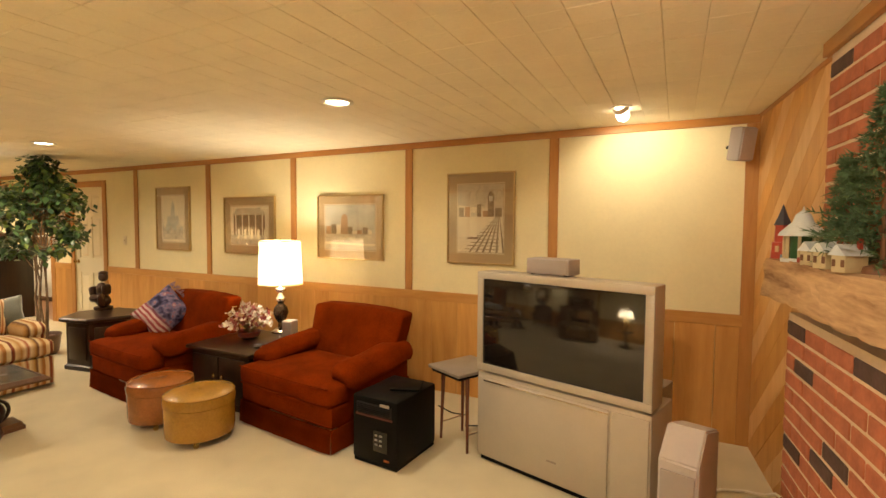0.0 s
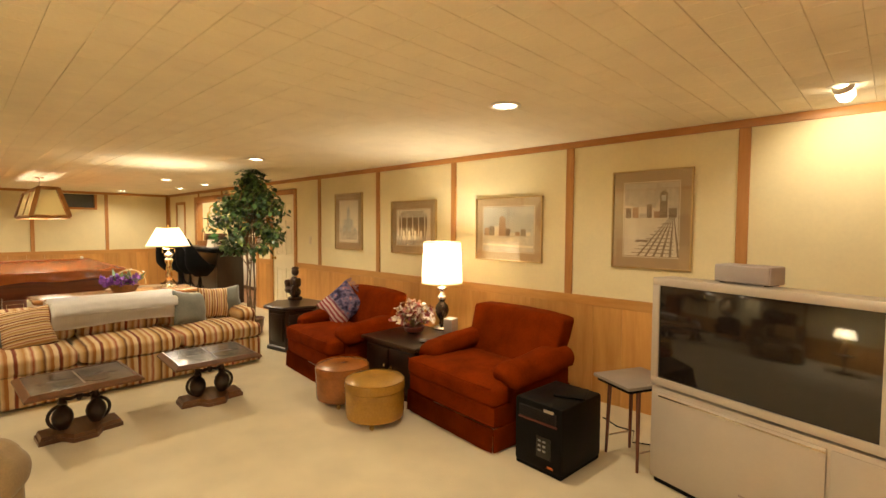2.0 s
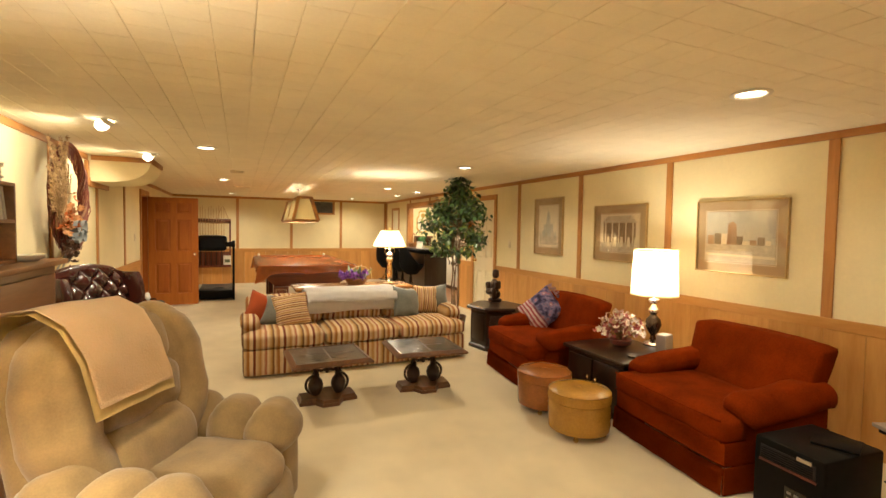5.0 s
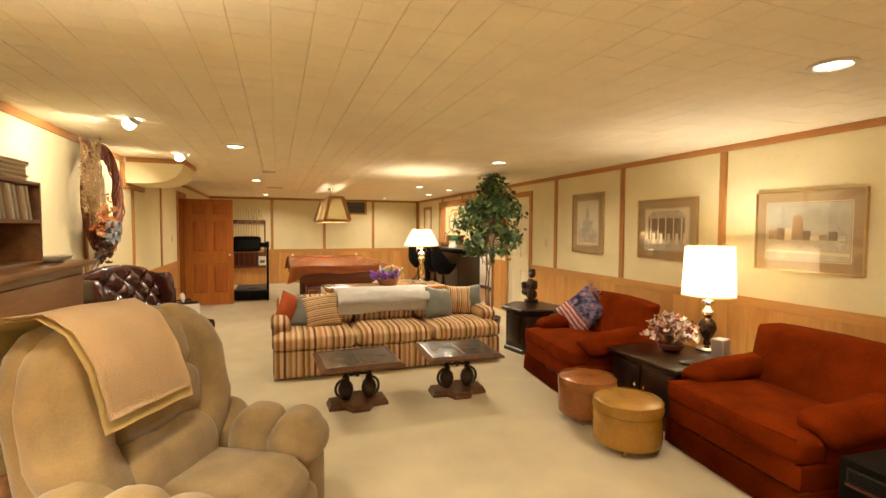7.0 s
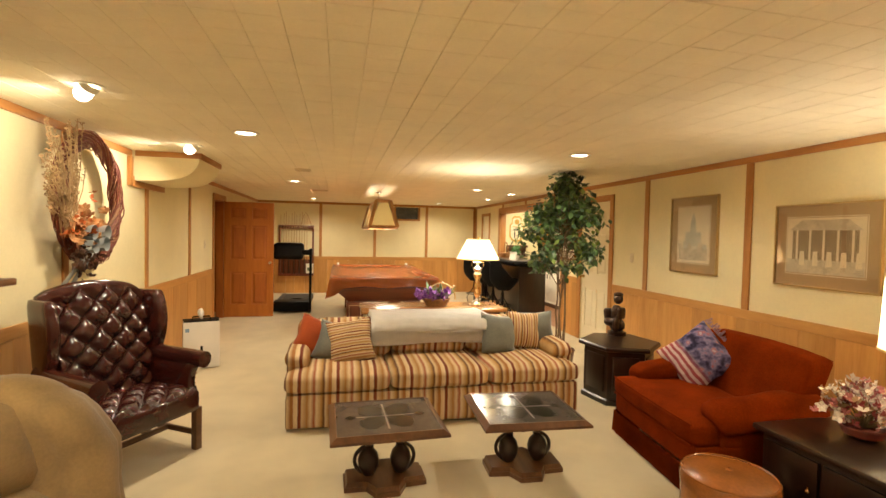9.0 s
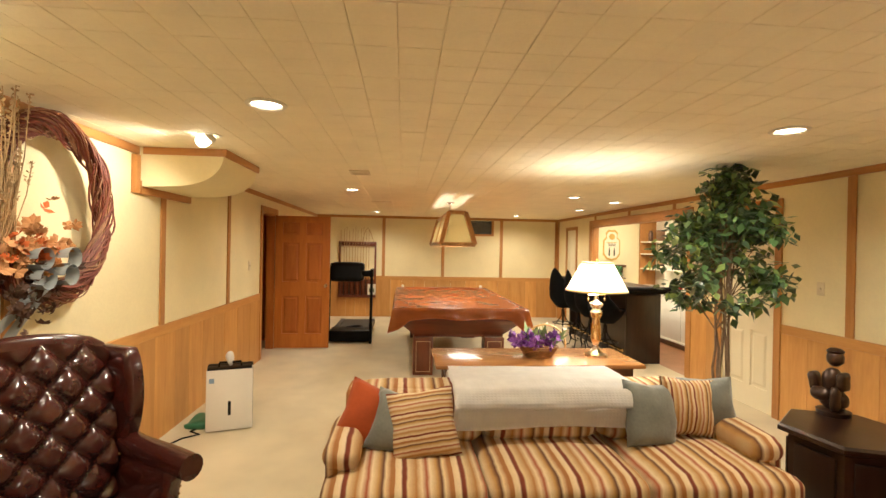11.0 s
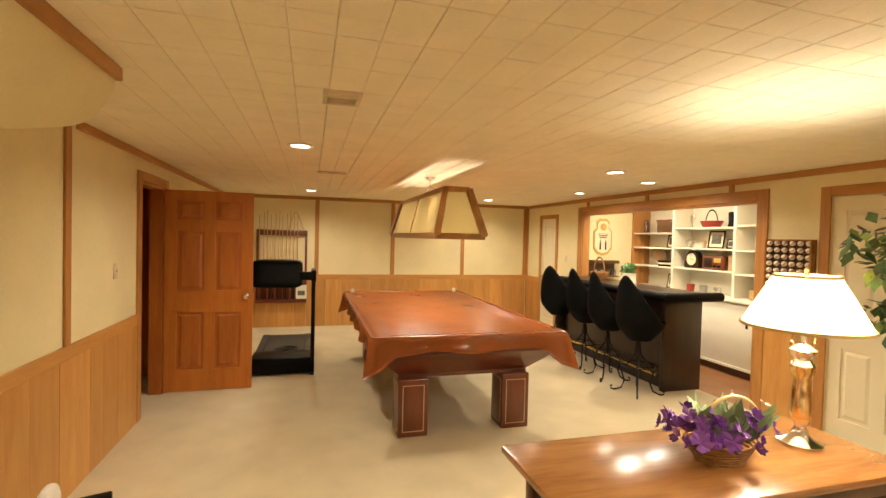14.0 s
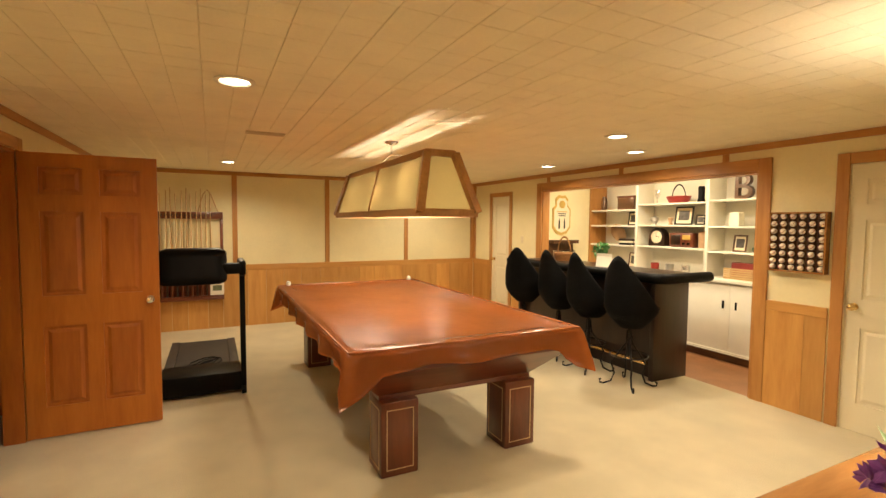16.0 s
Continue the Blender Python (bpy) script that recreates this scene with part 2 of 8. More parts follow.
def tube(bm, pts, r, segs=8, r_end=None):
    """A round bar bent through the points."""
    pts = [Vector(p) for p in pts]
    rings = []
    n = len(pts)
    up = Vector((0.13, 0.21, 0.97))
    for i, p in enumerate(pts):
        d = (pts[min(i + 1, n - 1)] - pts[max(i - 1, 0)]).normalized()
        s = d.cross(up)
        if s.length < 0.05:
            s = d.cross(Vector((1, 0.1, 0)))
        s.normalize()
        u = s.cross(d)
        rr = r if r_end is None else r + (r_end - r) * i / (n - 1)
        rings.append([bm.verts.new(p + rr * (math.cos(2 * math.pi * k / segs) * s + math.sin(2 * math.pi * k / segs) * u)) for k in range(segs)])
    for a, b in zip(rings, rings[1:]):
        for i in range(segs):
            bm.faces.new((a[i], a[(i + 1) % segs], b[(i + 1) % segs], b[i]))
    bm.faces.new(rings[0][::-1])
    bm.faces.new(rings[-1])
    return bm


def arc(c, r, a0, a1, n=12, plane="xz"):
    out = []
    for i in range(n + 1):
        a = radians(a0 + (a1 - a0) * i / n)
        u, v = r * math.cos(a), r * math.sin(a)
        out.append({"xz": (c[0] + u, c[1], c[2] + v), "yz": (c[0], c[1] + u, c[2] + v), "xy": (c[0] + u, c[1] + v, c[2])}[plane])
    return out


def soft(bm, x0, x1, y0, y1, z0, z1, r=0.06, puff=(0.0, 0.0, 0.0), n=8, m=None, crumple=0.0, seed=0):
    """A stuffed box: round edges and bulging faces."""
    tmp = bmesh.new()
    bmesh.ops.create_cube(tmp, size=2.0)
    bmesh.ops.subdivide_edges(tmp, edges=tmp.edges[:], cuts=n, use_grid_fill=True)
    hx, hy, hz = (x1 - x0) / 2, (y1 - y0) / 2, (z1 - z0) / 2
    c = Vector(((x0 + x1) / 2, (y0 + y1) / 2, (z0 + z1) / 2))
    r = min(r, hx * 0.98, hy * 0.98, hz * 0.98)
    index = {}
    for v in tmp.verts:
        u = v.co.copy()
        p = Vector((u.x * hx, u.y * hy, u.z * hz))
        q = Vector((max(-hx + r, min(hx - r, p.x)), max(-hy + r, min(hy - r, p.y)), max(-hz + r, min(hz - r, p.z))))
        d = p - q
        if d.length > 1e-6:
            p = q + d.normalized() * r
        fx, fy, fz = (1 - u.x * u.x), (1 - u.y * u.y), (1 - u.z * u.z)
        p.x += puff[0] * u.x * (fy * fz) ** 0.6
        p.y += puff[1] * u.y * (fx * fz) ** 0.6
        p.z += puff[2] * u.z * (fx * fy) ** 0.6
        if crumple:
            k = noise.noise_vector((p + c) * 7 + Vector((seed * 3.7, seed * 1.3, 0)))
            p += k * crumple
        p += c
        if m is not None:
            p = m @ p
        index[v] = bm.verts.new(p)
    for f in tmp.faces:
        bm.faces.new([index[v] for v in f.verts])
    tmp.free()
    return bm


def mesh_of(name, bm, sharp=0.7):
    bmesh.ops.recalc_face_normals(bm, faces=bm.faces[:])
    for f in bm.faces:
        f.smooth = True
    for e in bm.edges:
        if len(e.link_faces) != 2 or e.calc_face_angle(0.0) > sharp:
            e.smooth = False
    me = bpy.data.meshes.new(name)
    bm.to_mesh(me)
    bm.free()
    return me


def part(name, bm, material, parent=None, label="", sharp=0.7):
    """Links a bmesh as one mesh object, under a thing or a part."""
    ob = new(name, mesh_of(name, bm, sharp))
    ob.data.materials.append(material)
    if parent is not None:
        ob.parent = parent
    if label:
        tagged(ob, label)
    return ob


def thing(name, m, label, category, group=""):
    ob = new(name)
    ob.matrix_world = m
    ob.empty_display_size = 0.1
    return tagged(ob, label, category, group)


def fixed(name, bm, material, label, category, sharp=0.7):
    ob = part(name, bm, material, None, "", sharp)
    return tagged(ob, label, category, "", "structure")


def blk(*a, **k):
    return box(bmesh.new(), *a, **k)


# ---- floor, walls and ceiling ----
XW, XE, YN, YS = -14.35, -0.05, 4.09, -1.50
XO = 0.62                          # the east end wall runs slightly askew, so the room widens to the south
SKEW = pose(XE, YN, 0, 0, 0, 5.5) @ Matrix.Translation((-XE, -YN, 0))
HEARTH = pose(-0.11, 2.72, 0, 0, 0, 5.5) @ Matrix.Translation((0.144, -2.50, 0))
T = 0.12
fixed("floor", blk(XW - T, XO + T, YS - T, YN + 0.02, -0.10, 0.0), CARPET, "beige low-pile wall-to-wall carpet", "carpet")
fixed("floor_bar", blk(-12.55, -9.1, YN + 0.02, 5.5, -0.10, -0.004), plain("terracotta_tile", (0.36, 0.17, 0.075), 0.4, vary=0.2, scale=5), "brown tiled floor behind the bar", "floor")

# north wall: (x0, x1, z0, z1) pieces round its openings
DOOR_E = (-8.60, -7.84, 2.05)      # cream door beside the bar
BAR = (-12.34, -9.27, 2.06)        # bar opening
DOOR_W = (-13.70, -13.17, 2.02)    # narrow door


def wall_along_x(name, y0, y1, pieces, label):
    bm = bmesh.new()
    for x0, x1, z0, z1 in pieces:
        box(bm, x0, x1, y0, y1, z0, z1)
    return fixed(name, bm, PLASTER, label, "wall")


north = wall_along_x("wall_north", YN, YN + T, [
    (DOOR_E[1], XO + T, 0, CEIL), (DOOR_E[0], DOOR_E[1], DOOR_E[2], CEIL), (BAR[1], DOOR_E[0], 0, CEIL), (BAR[0], BAR[1], BAR[2], CEIL),
    (DOOR_W[1], BAR[0], 0, CEIL), (DOOR_W[0], DOOR_W[1], DOOR_W[2], CEIL), (XW - T, DOOR_W[0], 0, CEIL)], "cream plaster wall with pine battens and wainscot")
DOOR_S = (-10.94, -10.26, 2.05)
south = wall_along_x("wall_south", YS - T, YS, [
    (DOOR_S[1], XO + T, 0, CEIL), (DOOR_S[0], DOOR_S[1], DOOR_S[2], CEIL), (XW - T, DOOR_S[0], 0, CEIL)], "cream plaster wall with pine battens and wainscot")
WIN = (1.86, 2.55, 1.88, 2.235)
bm = bmesh.new()
for y0, y1, z0, z1 in [(YS, WIN[0], 0, CEIL), (WIN[1], YN, 0, CEIL), (WIN[0], WIN[1], 0, WIN[2]), (WIN[0], WIN[1], WIN[3], CEIL)]:
    box(bm, XW - T, XW, y0, y1, z0, z1)
west = fixed("wall_west", bm, PLASTER, "cream plaster end wall with pine battens and wainscot", "wall")
east = fixed("wall_east", blk(XE, XE + T, YS - 0.3, YN - 0.012, 0, CEIL, m=SKEW), PLASTER, "end wall behind the brick fireplace", "wall")

# the ceiling: scored tiles with open joints, one mesh
bm = bmesh.new()
box(bm, XW - T, XO + T, YS - T, YN + T, CEIL + 0.012, CEIL + 0.1)
tw, th, g = 0.1525, 0.1525, 0.0027
j = 0
y = YS - 0.05
while y < YN:
    x = XW
    ix = 0
    while x < XO:
        gx0, gx1 = (g, g * 0.55) if ix % 2 == 0 else (g * 0.55, g)
        gy0, gy1 = (g, g * 0.5) if j % 2 == 0 else (g * 0.5, g)
        x0, x1, y0, y1 = max(x, XW), min(x + tw, XO), max(y, YS), min(y + th, YN)
        if x1 - x0 > 0.02 and y1 - y0 > 0.02:
            dz = random.uniform(-0.0006, 0.0006)
            lo = [bm.verts.new(p) for p in ((x0 + gx0, y0 + gy0, CEIL + dz), (x0 + gx0, y1 - gy1, CEIL + dz), (x1 - gx1, y1 - gy1, CEIL + dz), (x1 - gx1, y0 + gy0, CEIL + dz))]
            hi = [bm.verts.new(p) for p in ((x0, y0, CEIL + 0.006), (x0, y1, CEIL + 0.006), (x1, y1, CEIL + 0.006), (x1, y0, CEIL + 0.006))]
            bm.faces.new(lo)
            for k in range(4):
                bm.faces.new((lo[k], lo[(k + 1) % 4], hi[(k + 1) % 4], hi[k]))
        x += tw
        ix += 1
    y += th
    j += 1
fixed("ceiling", bm, CEIL_TILE, "cream acoustic ceiling tiles with scored joints", "ceiling", 0.3)

# ceiling trim
TR0 = 2.243
for nm, a in (("trim_north", (XW, XE, YN - 0.022, YN, TR0, CEIL)), ("trim_south", (-7.17, XO, YS, YS + 0.022, TR0, CEIL)), ("trim_south_far", (XW, -9.12, YS, YS + 0.022, TR0, CEIL))):
    fixed(nm, blk(*a, bevel=0.003), PINE_X, "stained pine ceiling trim", "trim")
fixed("trim_west", blk(XW, XW + 0.022, YS + 0.022, YN - 0.022, TR0, CEIL, bevel=0.003), PINE_Y, "stained pine ceiling trim", "trim")
fixed("trim_east", blk(XE - 0.03, XE, 2.72, YN - 0.03, CEIL - 0.022, CEIL, bevel=0.003, m=SKEW), PINE_Y, "thin stained pine ceiling trim", "trim")
fixed("trim_hearth", blk(-0.062, -0.037, -0.6, 2.515, TR0, CEIL, bevel=0.003, m=HEARTH), PINE_Y, "pine ceiling trim over the brickwork", "trim")

# battens and wainscot
RAIL = 0.925


def batten(parent, x, y, z0=RAIL, z1=TR0, w=0.075, along="x", side=-1):
    h = w / 2
    a = (x - h, x + h, min(y, y + side * 0.016), max(y, y + side * 0.016), z0, z1) if along == "x" else (min(x, x + side * 0.016), max(x, x + side * 0.016), y - h, y + h, z0, z1)
    return part("batten", blk(*a, bevel=0.003, segs=1), PINE, parent)


for bx in (-7.06, -5.62, -4.26, -2.82, -1.46):
    batten(north, bx, YN)
batten(north, -0.100, YN, 0.0, TR0, 0.09)
batten(north, -14.30, YN, RAIL, TR0, 0.07)
for bx in (-12.19, -10.85, -9.58):
    batten(north, bx, YN, 2.125, TR0, 0.06)
for bx, z1 in ((-3.2, TR0), (-4.6, TR0), (-6.05, TR0), (-7.55, 2.0), (-9.0, TR0)):
    batten(south, bx, YS, RAIL, z1, 0.07, side=1)
for by in (0.01, 1.37, 2.73, 4.045):
    batten(west, XW, by, w=0.07, along="y", side=1)


def wainscot(parent, p0, p1, fixed_at, along="x", side=-1, seed=1):
    """Upright pine boards with open V joints under a flat top board."""
    rnd = random.Random(seed)
    a = p0
    th = 0.012
    while a < p1 - 0.01:
        w = rnd.choice((0.20, 0.30, 0.40, 0.26, 0.34))
        b = min(a + w, p1)
        if p1 - b < 0.05:
            b = p1
        t2 = th + rnd.uniform(-0.001, 0.001)
        lo, hi = min(fixed_at, fixed_at + side * t2), max(fixed_at, fixed_at + side * t2)
        dims = (a + 0.0015, b - 0.0015, lo, hi, 0.0, RAIL - 0.085) if along == "x" else (lo, hi, a + 0.0015, b - 0.0015, 0.0, RAIL - 0.085)
        part("board", blk(*dims), PANEL, parent)
        a = b
    lo, hi = min(fixed_at, fixed_at + side * 0.017), max(fixed_at, fixed_at + side * 0.017)
    dims = (p0, p1, lo, hi, RAIL - 0.085, RAIL) if along == "x" else (lo, hi, p0, p1, RAIL - 0.085, RAIL)
    part("rail_board", blk(*dims, bevel=0.003, segs=1), PANEL_X if along == "x" else PANEL_Y, parent)


wainscot(north, -7.75, -0.13, YN, seed=3)
wainscot(north, -9.16, -8.70, YN, seed=4)
wainscot(north, -13.08, -12.54, YN, seed=5)
wainscot(north, -14.33, -13.79, YN, seed=6)
wainscot(south, -10.17, 0.4, YS, side=1, seed=7)
wainscot(south, -14.33, -11.03, YS, side=1, seed=8)
wainscot(west, YS + 0.02, YN - 0.02, XW, "y", 1, seed=9)


def casing(parent, x0, x1, top, y, side, w=0.085, foot=0.0, cut=False):
    """Door trim: two jambs and a head, proud of the wall."""
    ya, yb = min(y, y + side * 0.02), max(y, y + side * 0.02)
    part("jamb_trim", blk(x0 - w, x0, ya, yb, foot, top + w, bevel=0.004, segs=1), PINE, parent)
    part("jamb_trim", blk(x1, x1 + w, ya, yb, foot, top + w, bevel=0.004, segs=1), PINE, parent)
    part("head_trim", blk(x0, x1, ya, yb, top, top + w, bevel=0.004, segs=1), PINE_X, parent)


casing(north, DOOR_E[0], DOOR_E[1], DOOR_E[2], YN, -1)
casing(north, DOOR_W[0], DOOR_W[1], DOOR_W[2], YN, -1, 0.07)
casing(north, BAR[0], BAR[1], BAR[2], YN, -1, 0.11)
casing(south, DOOR_S[0], DOOR_S[1], DOOR_S[2], YS, 1)
# jamb linings of the bar opening
part("jamb_lining", blk(BAR[1], BAR[1] - 0.02, YN, YN + T, 0, BAR[2]), PINE, north)
part("jamb_lining", blk(BAR[0], BAR[0] + 0.02, YN, YN + T, 0, BAR[2]), PINE, north)
part("head_lining", blk(BAR[0] + 0.02, BAR[1] - 0.02, YN, YN + T, BAR[2] - 0.02, BAR[2]), PINE_X, north)
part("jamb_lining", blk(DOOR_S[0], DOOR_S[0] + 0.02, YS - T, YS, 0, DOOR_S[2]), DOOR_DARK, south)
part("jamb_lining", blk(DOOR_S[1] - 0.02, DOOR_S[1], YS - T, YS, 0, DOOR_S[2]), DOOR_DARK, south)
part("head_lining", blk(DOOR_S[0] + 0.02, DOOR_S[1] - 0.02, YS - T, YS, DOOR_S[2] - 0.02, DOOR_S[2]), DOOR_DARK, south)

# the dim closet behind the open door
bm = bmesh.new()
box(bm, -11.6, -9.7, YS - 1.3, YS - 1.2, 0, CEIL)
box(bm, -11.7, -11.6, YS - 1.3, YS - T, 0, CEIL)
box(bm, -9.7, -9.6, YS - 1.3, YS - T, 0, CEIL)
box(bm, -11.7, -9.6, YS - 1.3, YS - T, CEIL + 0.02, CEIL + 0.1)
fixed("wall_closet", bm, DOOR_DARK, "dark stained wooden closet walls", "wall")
fixed("floor_closet", blk(-11.7, -9.6, YS - 1.3, YS - T, -0.1, 0), CARPET, "beige closet carpet", "carpet")


def panel_door(name, w, h, paint, field, panels, knob_x, label, knob_mat, th=0.035):
    """Hinged at x=0, leaf along +x, front face toward -y. panels: (x0, x1, z0, z1)."""
    d = thing(name, Matrix.Identity(4), label, "door")
    d["kind"] = "structure"
    xs = sorted({0, w, *[p[0] for p in panels], *[p[1] for p in panels]})
    bm = bmesh.new()
    zs = sorted({0, h, *[p[2] for p in panels], *[p[3] for p in panels]})
    for i in range(len(xs) - 1):
        for k in range(len(zs) - 1):
            cx, cz = (xs[i] + xs[i + 1]) / 2, (zs[k] + zs[k + 1]) / 2
            if not any(p[0] < cx < p[1] and p[2] < cz < p[3] for p in panels):
                box(bm, xs[i], xs[i + 1], -th / 2, th / 2, zs[k], zs[k + 1])
    bmesh.ops.remove_doubles(bm, verts=bm.verts[:], dist=1e-5)
    seen = {}
    for f in bm.faces[:]:
        seen.setdefault(tuple(round(v, 4) for v in f.calc_center_median()), []).append(f)
    bmesh.ops.delete(bm, geom=[f for fs in seen.values() if len(fs) > 1 for f in fs], context="FACES")
    part("frame", bm, paint, d, sharp=0.5)
    for x0, x1, z0, z1 in panels:
        p = bmesh.new()
        box(p, x0, x1, -th / 2 + 0.012, th / 2 - 0.012, z0, z1)
        for s in (-1, 1):
            o = bmesh.ops.create_cube(p, size=1.0)["verts"]
            for v in o:
                k = 0.045 if v.co.y * s > 0 else 0.02
                v.co = Vector(((x0 + k if v.co.x < 0 else x1 - k), s * (th / 2 - 0.003) if v.co.y * s > 0 else s * (th / 2 - 0.013), (z0 + k if v.co.z < 0 else z1 - k)))
        part("panel", p, field, d, sharp=0.2)
    for s in (-1, 1):
        k = bmesh.new()
        prof = [(0.028, 0), (0.028, 0.006), (0.011, 0.010), (0.011, 0.03), (0.024, 0.038), (0.028, 0.05), (0.022, 0.062), (0.0, 0.066)]
        lathe(k, prof, 16)
        for v in k.verts:
            v.co = Vector((knob_x + v.co.x, s * (th / 2 + v.co.z), 0.96 + v.co.y))
        part("knob", k, knob_mat, d, "round metal knob")
    return d


six = [(0.11, 0.36, 1.74, 1.93), (0.46, 0.71, 1.74, 1.93), (0.11, 0.36, 1.02, 1.62), (0.46, 0.71, 1.02, 1.62), (0.11, 0.36, 0.22, 0.80), (0.46, 0.71, 0.22, 0.80)]
d1 = panel_door("door_1", 0.82, 2.03, DOOR_WOOD, DOOR_DARK, six, 0.76, "orange pine six-panel door standing open", CHROME)
d1.matrix_world = pose(-10.945, -1.49, 0.012, 0, 0, 91)
six2 = [(a * 0.92, b * 0.92, c, e) for a, b, c, e in six]
d2 = panel_door("door_2", 0.756, 2.045, CREAM_DOOR, CREAM_DOOR, six2, 0.06, "closed cream painted panel door with brass knob", BRASS)
d2.matrix_world = pose(-8.598, YN + 0.03, 0.003)
d3 = panel_door("door_3", 0.526, 2.015, CREAM_DOOR, CREAM_DOOR, [(0.09, 0.436, 1.02, 1.90), (0.09, 0.436, 0.2, 0.85)], 0.06, "closed narrow cream door in pine trim", BRASS)
d3.matrix_world = pose(-13.698, YN + 0.03, 0.003)
fixed("wall_backing", blk(-8.7, -7.7, YN + T, YN + T + 0.02, 0, CEIL), PLASTER, "plain wall behind the closed door", "wall")
fixed("wall_backing_far", blk(-13.8, -13.0, YN + T, YN + T + 0.02, 0, CEIL), PLASTER, "plain wall behind the narrow door", "wall")

# high basement window
w1 = thing("window_1", pose(XW, 0, 0), "small high basement window in a pine frame", "window")
w1["kind"] = "structure"
y0, y1, z0, z1 = WIN
bm = bmesh.new()
for a in ((-0.12, 0.02, y0, y0 + 0.045, z0, z1), (-0.12, 0.02, y1 - 0.045, y1, z0, z1), (-0.12, 0.02, y0 + 0.045, y1 - 0.045, z0, z0 + 0.045)):
    box(bm, *a, bevel=0.003, segs=1)
part("window_frame", bm, PINE_Y, w1)
part("pane", blk(-0.10, -0.094, y0 + 0.045, y1 - 0.045, z0 + 0.045, z1), plain("night_glass", (0.10, 0.12, 0.14), 0.25, vary=0.4, scale=20), w1, "dusky bluish glass with a bug screen")
for k in range(9):
    zz = z0 + 0.075 + 0.03 * k
    part("blind_slat", blk(-0.085, -0.065, y0 + 0.05, y1 - 0.05, zz, zz + 0.003, m=None), plain("grey_slat", (0.32, 0.33, 0.33), 0.5), w1)

# duct cover: quarter-round soffit that dies out along the wall
bm = bmesh.new()
rows = []
N = 14
for x, k in ((-7.17, 1.0), (-7.95, 1.0), (-8.4, 0.66), (-8.8, 0.33), (-9.15, 0.02)):
    row = []
    for i in range(N + 1):
        a = math.pi / 2 * i / N
        row.append(bm.verts.new((x, YS + 0.62 * k * math.cos(a) ** 0.55 if i < N else YS, CEIL - 0.29 * k * math.sin(a) ** 0.8)))
    rows.append(row)
for a, b in zip(rows, rows[1:]):
    for i in range(N):
        bm.faces.new((a[i], a[i + 1], b[i + 1], b[i]))
corner = bm.verts.new((-7.17, YS, CEIL))
for i in range(N):
    bm.faces.new((rows[0][i], rows[0][i + 1], corner))
fixed("soffit", bm, PLASTER, "cream quarter-round duct cover under the ceiling", "soffit")
fixed("trim_soffit", blk(-7.19, -7.165, YS + 0.045, -0.899, 2.245, CEIL, bevel=0.003), PINE_Y, "pine trim along the duct cover", "trim")
fixed("trim_soffit_edge", blk(-7.96, -7.160, -0.897, -0.86, 2.245, CEIL, bevel=0.003), PINE_X, "pine trim along the duct cover edge", "trim")
fixed("trim_soffit_post", blk(-7.163, -7.10, YS, YS + 0.034, 1.955, 2.236, bevel=0.003), PINE, "upright pine trim beside the duct cover", "trim")
fixed("trim_soffit_low", blk(-7.98, -7.166, YS, YS + 0.04, 1.955, 2.05, bevel=0.003), PINE_X, "pine trim under the duct cover", "trim")

# recessed lamps, eyeball lamps, vents
for cx, cy in CANS:
    c = thing("recessed_light", pose(cx, cy, CEIL), "lit round recessed ceiling light, white ring", "ceiling light", "recessed ceiling lights")
    part("ring", lathe(bmesh.new(), [(0.075, 0.0), (0.098, -0.001), (0.102, -0.006), (0.098, -0.010), (0.078, -0.012), (0.070, -0.004), (0.075, 0.0)], 28, close=False), WHITE, c)
    part("bulb", lathe(bmesh.new(), [(0.0, -0.010), (0.05, -0.0085), (0.072, -0.004), (0.072, -0.001), (0.0, -0.001)], 28), BULB, c)
# includes the added, unseen fixture over the mantel
for (ex, ey), to, watts in EYEBALLS:
    turn = math.degrees(math.atan2(to[1] - ey, to[0] - ex)) - 90
    c = thing("eyeball_light", pose(ex, ey, CEIL, 0, 0, turn), "lit white eyeball spotlight aimed at the wall", "ceiling light", "eyeball ceiling lights")
    part("ring", lathe(bmesh.new(), [(0.05, 0.0), (0.072, -0.001), (0.074, -0.005), (0.058, -0.008), (0.05, -0.004)], 24, close=False), WHITE, c)
    m = pose(0, 0, -0.004, 48, 0, 0)
    b = lathe(bmesh.new(), [(0.044, 0.02), (0.049, -0.005), (0.047, -0.018), (0.042, -0.020), (0.038, -0.01)], 20, close=False)
    bmesh.ops.transform(b, matrix=m, verts=b.verts[:])
    part("eyeball", b, WHITE, c)
    b = lathe(bmesh.new(), [(0.025, -0.01), (0.040, -0.018), (0.043, -0.045), (0.038, -0.075), (0.022, -0.092), (0.0, -0.096)], 20)
    bmesh.ops.transform(b, matrix=m, verts=b.verts[:])
    part("bulb", b, BULB, c)


